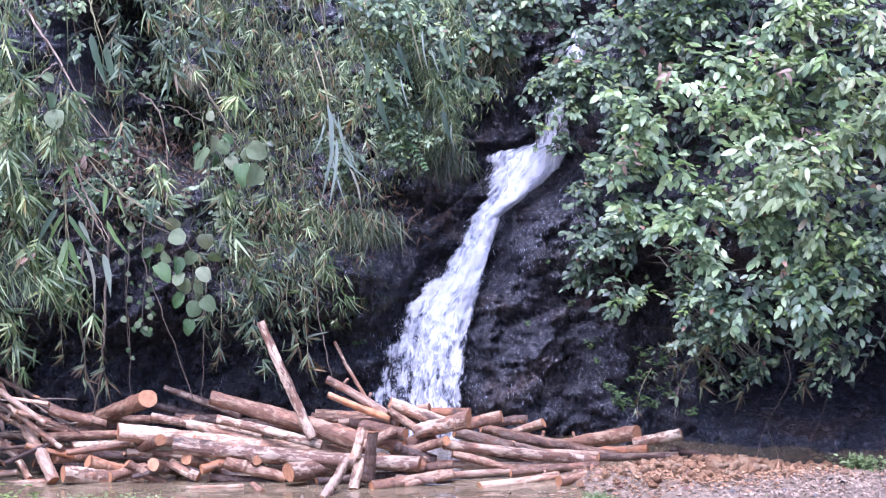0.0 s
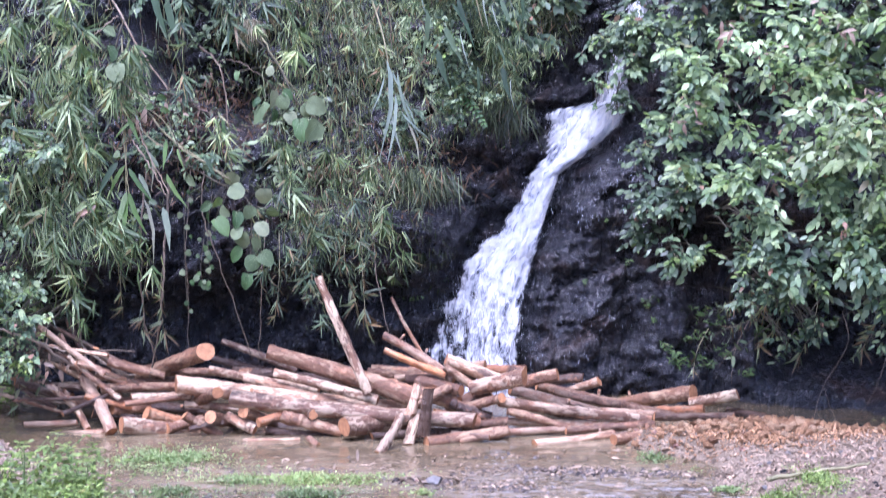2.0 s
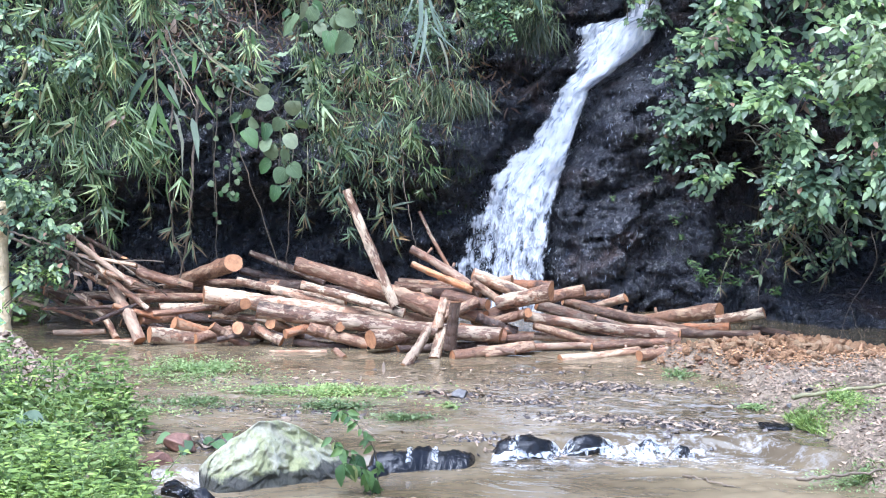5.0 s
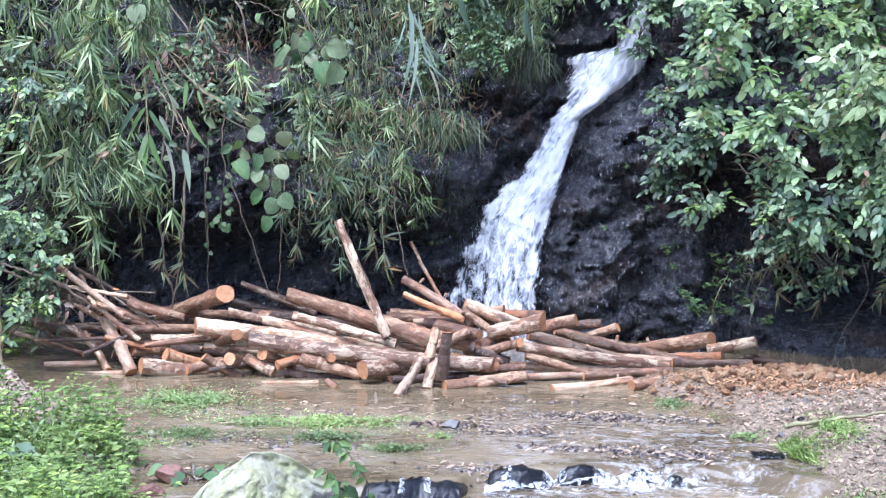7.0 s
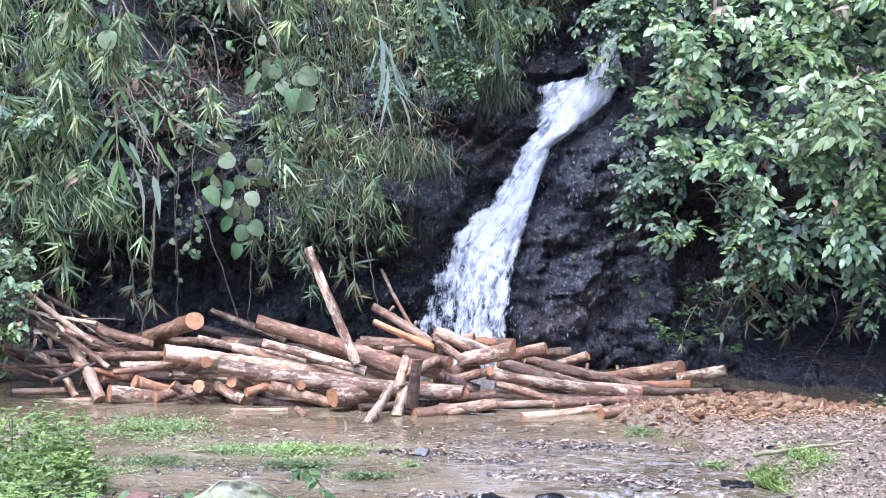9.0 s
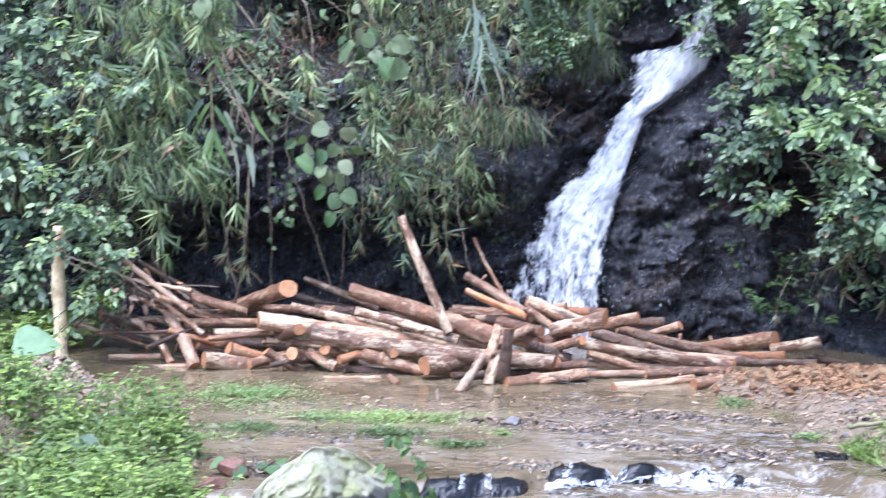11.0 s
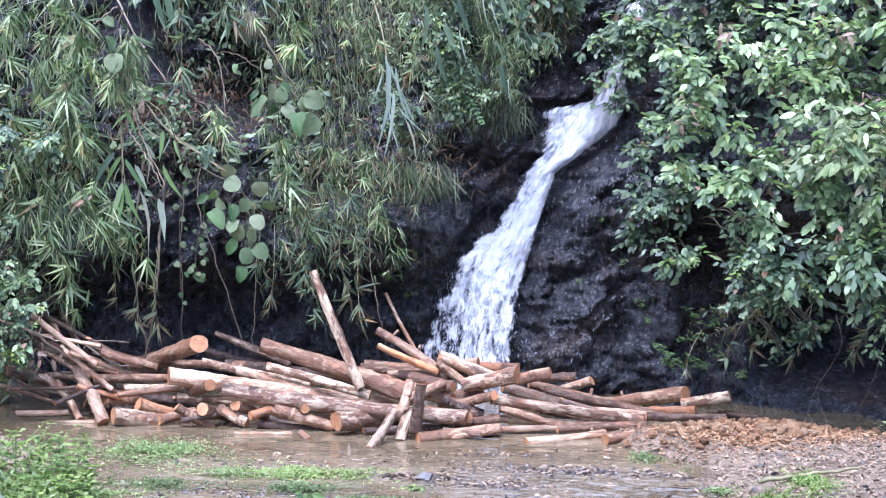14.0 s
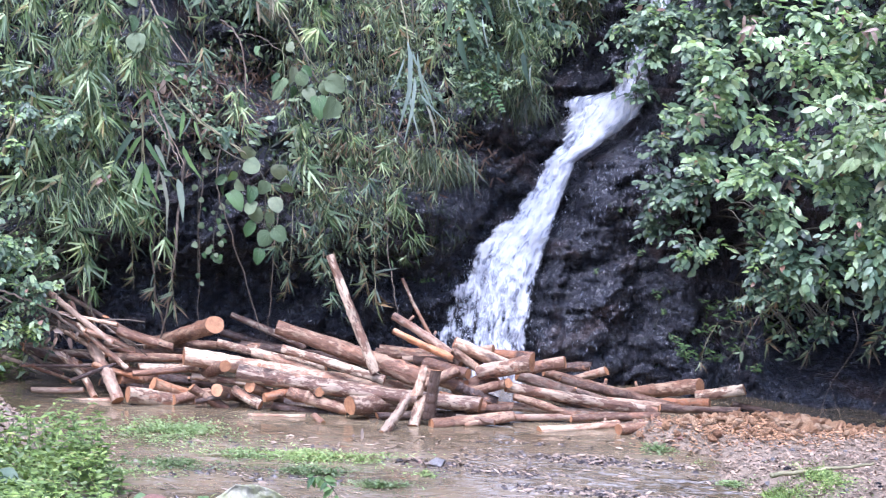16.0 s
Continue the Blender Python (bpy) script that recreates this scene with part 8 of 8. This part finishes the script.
big_leaf_plant((-3.65, 12.5, 0.1), ((-3.5, 12.3, 0.36, 0.26, 0.9, -0.25), (-3.7, 12.35, 0.32, 0.2, -0.9, -0.3)), "taro with a dull grey-green leaf", SHRUB_LEAF)


def arched_sprig():
    """A broad leaved sprig that arches over the end of the boulder."""
    thing = group("leafy_sprig", (-1.0, 12.45, -0.1), "broad leaved sprig arching over the boulder", "plant")
    stems = [smooth_line(p, 22) for p in (((-1.0, 12.45, -0.1), (-1.02, 12.35, 0.18), (-1.1, 12.3, 0.33), (-1.2, 12.3, 0.46), (-1.3, 12.35, 0.47)), ((-1.02, 12.45, -0.08), (-1.13, 12.35, 0.15), (-1.25, 12.3, 0.22), (-1.33, 12.3, 0.30)), ((-0.98, 12.45, -0.1), (-1.1, 12.3, 0.08), (-1.25, 12.25, 0.12)))]
    for line in stems:
        child("stem", fast_mesh("stem", *tube(line, np.linspace(0.006, 0.003, 22), 5), STEM), thing)
    for line, i, turn, tip, size in ((0, 20, -0.4, -0.5, 0.1), (0, 16, 0.9, -0.3, 0.09), (0, 13, -0.9, -0.5, 0.1), (0, 10, 1.1, -0.4, 0.09), (0, 18, 0.5, -0.7, 0.1), (1, 20, -0.5, -0.4, 0.1), (1, 14, 0.2, -0.8, 0.13), (1, 8, 0.7, -1.0, 0.14), (2, 20, -0.2, -1.6, 0.17), (2, 15, 0.3, -1.5, 0.13), (2, 9, 0.8, -1.2, 0.15), (2, 5, 0.5, -1.3, 0.12), (2, 12, -0.8, -1.0, 0.1), (2, 18, 0.9, -0.9, 0.1), (1, 5, -0.7, -0.9, 0.1), (1, 11, -0.9, -0.4, 0.08), (0, 4, 0.9, -1.1, 0.1), (0, 7, -0.8, -1.0, 0.09), (2, 3, -0.4, -1.5, 0.11), (2, 14, 1.2, -1.2, 0.1), (1, 17, 1.0, -0.6, 0.08), (0, 21, 0.2, -0.9, 0.08)):
        child("leaf", SPRIG_LEAF[i % 2], thing, leaf_frame(stems[line][i], (math.sin(turn), -0.5 * math.cos(turn), tip), (rng.normal(0, 0.7), -0.8, rng.uniform(0.1, 1.0)), 0.95 * size))
        for _ in range(2):
            child("leaf", SPRIG_LEAF[int(rng.integers(0, 2))], thing, leaf_frame(stems[line][max(0, i - int(rng.integers(1, 4)))] + rng.normal(0, 0.012, 3), (math.sin(-turn + rng.normal(0, 0.6)), -0.4, tip + rng.normal(0, 0.3)), (rng.normal(0, 0.7), -0.8, rng.uniform(0.1, 1.0)), size * rng.uniform(0.5, 0.9)))


SPRIG_LEAF = [fast_mesh("leaf", *leaves((0, 0, 0), (0, 1, 0), (0, 0, 1), 1.0, w, "broad", 0.24, 0.38), m) for w, m in ((0.5, BROAD_LEAF), (0.56, YOUNG_ONE))]
arched_sprig()
big_leaf_plant((-2.35, 13.05, 0.0), ((-2.25, 13.0, 0.06, 0.12, 0.9, -0.4), (-2.45, 12.9, 0.08, 0.13, -0.2, -0.8), (-2.1, 12.95, 0.05, 0.11, 0.6, -0.6), (-2.6, 13.0, 0.1, 0.12, -0.9, -0.3), (-2.2, 13.2, 0.08, 0.1, 0.2, -0.2), (-2.35, 13.1, 0.05, 0.1, 1.4, -0.2), (-2.0, 13.1, 0.04, 0.09, 1.0, -0.3)), "low plant with dark broad leaves at the water", BROAD_LEAF)

# trunk at the bank, its shoots, and loose sticks
trunk = smooth_line(((-5.05, 17.2, -0.1), (-5.07, 17.2, 0.4), (-5.09, 17.2, 0.9), (-5.08, 17.22, 1.36)), 16)
tagged(new("tree_trunk", fast_mesh("tree_trunk", *tube(trunk, 0.064 + 0.005 * np.sin(1.7 * np.arange(16)), 14, 0.03), PALE_TRUNK)), "pale bare tree trunk standing at the water", "tree trunk")
vine(((-5.2, 17.75, 2.05), (-5.05, 17.75, 2.45), (-4.91, 17.75, 2.85)), 0.028, "pale green leaning bamboo pole", "bamboo_pole", "bamboo", CULM)
TWIGS = []
for _ in range(16):
    p = np.array([rng.uniform(-4.7, -3.7), rng.uniform(17.6, 18.1), rng.uniform(0.15, 0.8)])
    d = np.array([rng.uniform(0.2, 0.6), rng.normal(0, 0.1), rng.normal(-0.18, 0.15)]) * rng.choice((-1, 1))
    TWIGS.append(tube(smooth_line((p - d / 2, p + rng.normal(0, 0.02, 3), p + d / 2), 7), rng.uniform(0.004, 0.011), 5))
tagged(new("brushwood", fast_mesh("brushwood", *joined(TWIGS), VINE)), "tangle of thin dead twigs on the logs", "brushwood", kind="stuff")
STICK = "thin dry stick lying at the water"
vine(((-5.4, 17.9, 1.0), (-4.9, 17.7, 0.85), (-4.4, 17.7, 0.65), (-3.7, 17.7, 0.5)), 0.016, "long dead branch resting on the logs", "branch", "branch")
vine(((-4.75, 17.7, 0.95), (-4.4, 17.65, 0.72), (-4.0, 17.6, 0.5)), 0.02, "dead branch resting on the logs", "branch", "branch", DRY_WOOD)
vine(((-4.3, 18.2, 1.05), (-4.2, 18.0, 0.75), (-4.1, 17.9, 0.5)), 0.014, "dead branch resting on the logs", "branch", "branch")
vine(((2.2, 14.65, 0.2), (2.6, 14.8, 0.23), (3.1, 15.0, 0.27)), 0.022, "pale stick lying on the gravel bar", "stick", "stick", CULM)
vine(((1.2, 13.1, -0.1), (1.4, 12.95, -0.1), (1.55, 12.85, -0.11)), 0.01, STICK, "stick", "stick")
vine(((-1.2, 12.12, -0.1), (-0.9, 12.15, -0.09), (-0.6, 12.18, -0.1)), 0.01, STICK, "stick", "stick")
vine(((2.0, 12.9, -0.05), (2.3, 12.95, -0.02), (2.7, 13.0, 0.02)), 0.015, STICK, "stick", "stick")
vine(((-2.5, 15.0, 0.02), (-2.2, 15.05, 0.03), (-1.8, 15.1, 0.03)), 0.008, STICK, "stick", "stick", CULM)
vine(((-3.0, 11.1, 0.15), (-2.75, 11.05, 0.13), (-2.5, 11.0, 0.0)), 0.015, STICK, "stick", "stick")
REED = "fallen reed stem floating on the lower pool"
vine(((-0.75, 11.85, -0.12), (0.0, 11.55, -0.11), (0.6, 11.5, -0.1), (1.2, 11.35, -0.11)), 0.012, REED, "reed", "reed", CULM)
vine(((0.0, 11.5, -0.11), (0.8, 11.45, -0.1), (1.7, 11.6, -0.11), (2.4, 11.7, -0.11)), 0.01, REED, "reed", "reed", STEM)
vine(((0.25, 11.62, -0.11), (0.5, 11.66, -0.06), (0.85, 11.5, -0.11)), 0.011, REED, "reed", "reed")
weed(0.55, 11.48, 0.3, 0.08, 130, "leaves of the fallen reeds", 0.05, 0.045)
weed(1.15, 11.5, 0.35, 0.1, 200, "leaves of the fallen reeds", 0.06, 0.05)
weed(1.75, 11.62, 0.4, 0.08, 180, "leaves of the fallen reeds", 0.06, 0.05)
weed(-0.2, 11.6, 0.5, 0.06, 90, "leaves of the fallen reeds", 0.03, 0.05)
weed(-2.75, 10.0, 0.35, 0.35, 900, "low green ground cover on the bank", 0.14, 0.05, BRIGHT_LEAF)
weed(-2.95, 10.5, 0.3, 0.3, 1100, "low green ground cover on the bank", 0.16, 0.05, BRIGHT_LEAF)
for hx, hy in ((-2.95, 10.4), (-3.05, 10.6), (-2.8, 10.7), (-2.9, 10.25), (-2.7, 9.9), (-2.85, 10.0), (-2.6, 10.05), (-2.55, 9.8)):
    herb(hx, hy, 0.22)
# extra dead sticks wedged among the logs
for _ in range(4):
    p = np.array([rng.uniform(-4.8, -3.9), rng.uniform(17.3, 18.2), rng.uniform(0.12, 0.55)])
    d = np.array([rng.normal(0, 0.5), rng.normal(0, 0.2), rng.normal(0, 0.35)])
    d = d / np.linalg.norm(d) * rng.uniform(0.3, 0.9)
    a, b = p - d / 2, p + d / 2
    a[2], b[2] = max(a[2], 0.0), max(b[2], 0.0)
    r = float(rng.uniform(0.012, 0.03))
    log(tuple(a), tuple(b), r, r * 0.8, ("brown", "dark", "mottled", "dark")[int(rng.integers(0, 4))])
# plants and debris round the trunk
weed(-4.75, 17.5, 0.45, 0.25, 500, "green creeping plant at the foot of the trunk", 0.3, 0.06, BRIGHT_LEAF)
leafy_branch(((-5.1, 18.2, 0.9), (-4.9, 17.8, 0.75), (-4.75, 17.6, 0.5), (-4.7, 17.5, 0.2)), 18, 0.12, "leafy shoot hanging beside the pale trunk")
leafy_branch(((-5.0, 18.2, 1.1), (-4.8, 17.8, 0.95), (-4.6, 17.6, 0.7), (-4.5, 17.5, 0.4)), 18, 0.12, "leafy shoot hanging beside the pale trunk")
leafy_branch(((-5.3, 18.2, 1.4), (-5.22, 17.6, 1.3), (-5.2, 17.55, 0.95), (-5.15, 17.55, 0.6)), 18, 0.13, "leafy shoot climbing on the pale trunk")
dead_leaves((-4.35, 17.3, 0.62), 14, 0.1, 0.11, "withered pinkish leaves heaped on the logs")
dead_leaves((-4.3, 17.5, 0.75), 9, 0.12, 0.1, "withered tan leaves caught on the sticks")
dead_leaves((-4.5, 17.5, 0.9), 7, 0.12, 0.1, "withered tan leaves caught on the sticks")
weed(-5.5, 18.0, 0.7, 0.5, 900, "green undergrowth at the foot of the bank", 0.3, 0.07, BRIGHT_LEAF)
weed(-6.2, 17.4, 0.7, 0.5, 600, "green undergrowth at the foot of the bank", 0.25, 0.07, BRIGHT_LEAF)
BANK = "leafy green climber beside the pale trunk"
shrub((-4.66, 17.1, 0.91), 0.24, 0.24, BANK, 0.75, 36, 0.35)
shrub((-4.75, 17.0, 0.48), 0.2, 0.2, BANK, 0.75, 40, 0.35)
shrub((-5.02, 16.9, 1.17), 0.2, 0.16, BANK, 0.8, 50, 0.35)
shrub((-4.52, 17.3, 1.0), 0.22, 0.2, BANK, 0.65, 22, 0.35)
vine(((-4.99, 17.0, 1.11), (-4.6, 17.1, 0.97), (-4.21, 17.3, 0.79)), 0.012, "dead branch leaning over the logs", "branch", "branch", DRY_WOOD)
for hx, hy in ((-5.6, 17.6), (-5.9, 17.9), (-5.4, 18.2), (-5.0, 18.2), (-6.2, 17.6), (-5.75, 17.2)):
    herb(hx, hy, 0.4, "leafy green herb under the bank shrubs")
TONGUE = ((-4.95, 16.0), (-4.5, 15.6), (-4.1, 15.1), (-3.9, 14.6), (-5.4, 16.1))
# stony tongue in front of the left bank
def stony(cx, cy, rx, ry, n, rise, label):
    g = rng
    x, y = cx + g.normal(0, 0.5, n) * rx, cy + g.normal(0, 0.5, n) * ry
    z = np.maximum(ground_z(x, y), -0.02) + rise * np.exp(-((x - cx) / rx) ** 2 - ((y - cy) / ry) ** 2) * g.uniform(0, 1, n)
    tagged(new("stones", fast_mesh("stones", *pebbles(np.stack([x, y, z], -1), g.uniform(0.015, 0.06, n), 0.6), LITTER, smooth=False)), label, "stones", kind="stuff")


for k, (sx, sy) in enumerate(TONGUE):
    stony(sx, sy, 0.55, 0.4, 600, 0.14, "pile of broken rust and grey stones at the bank")
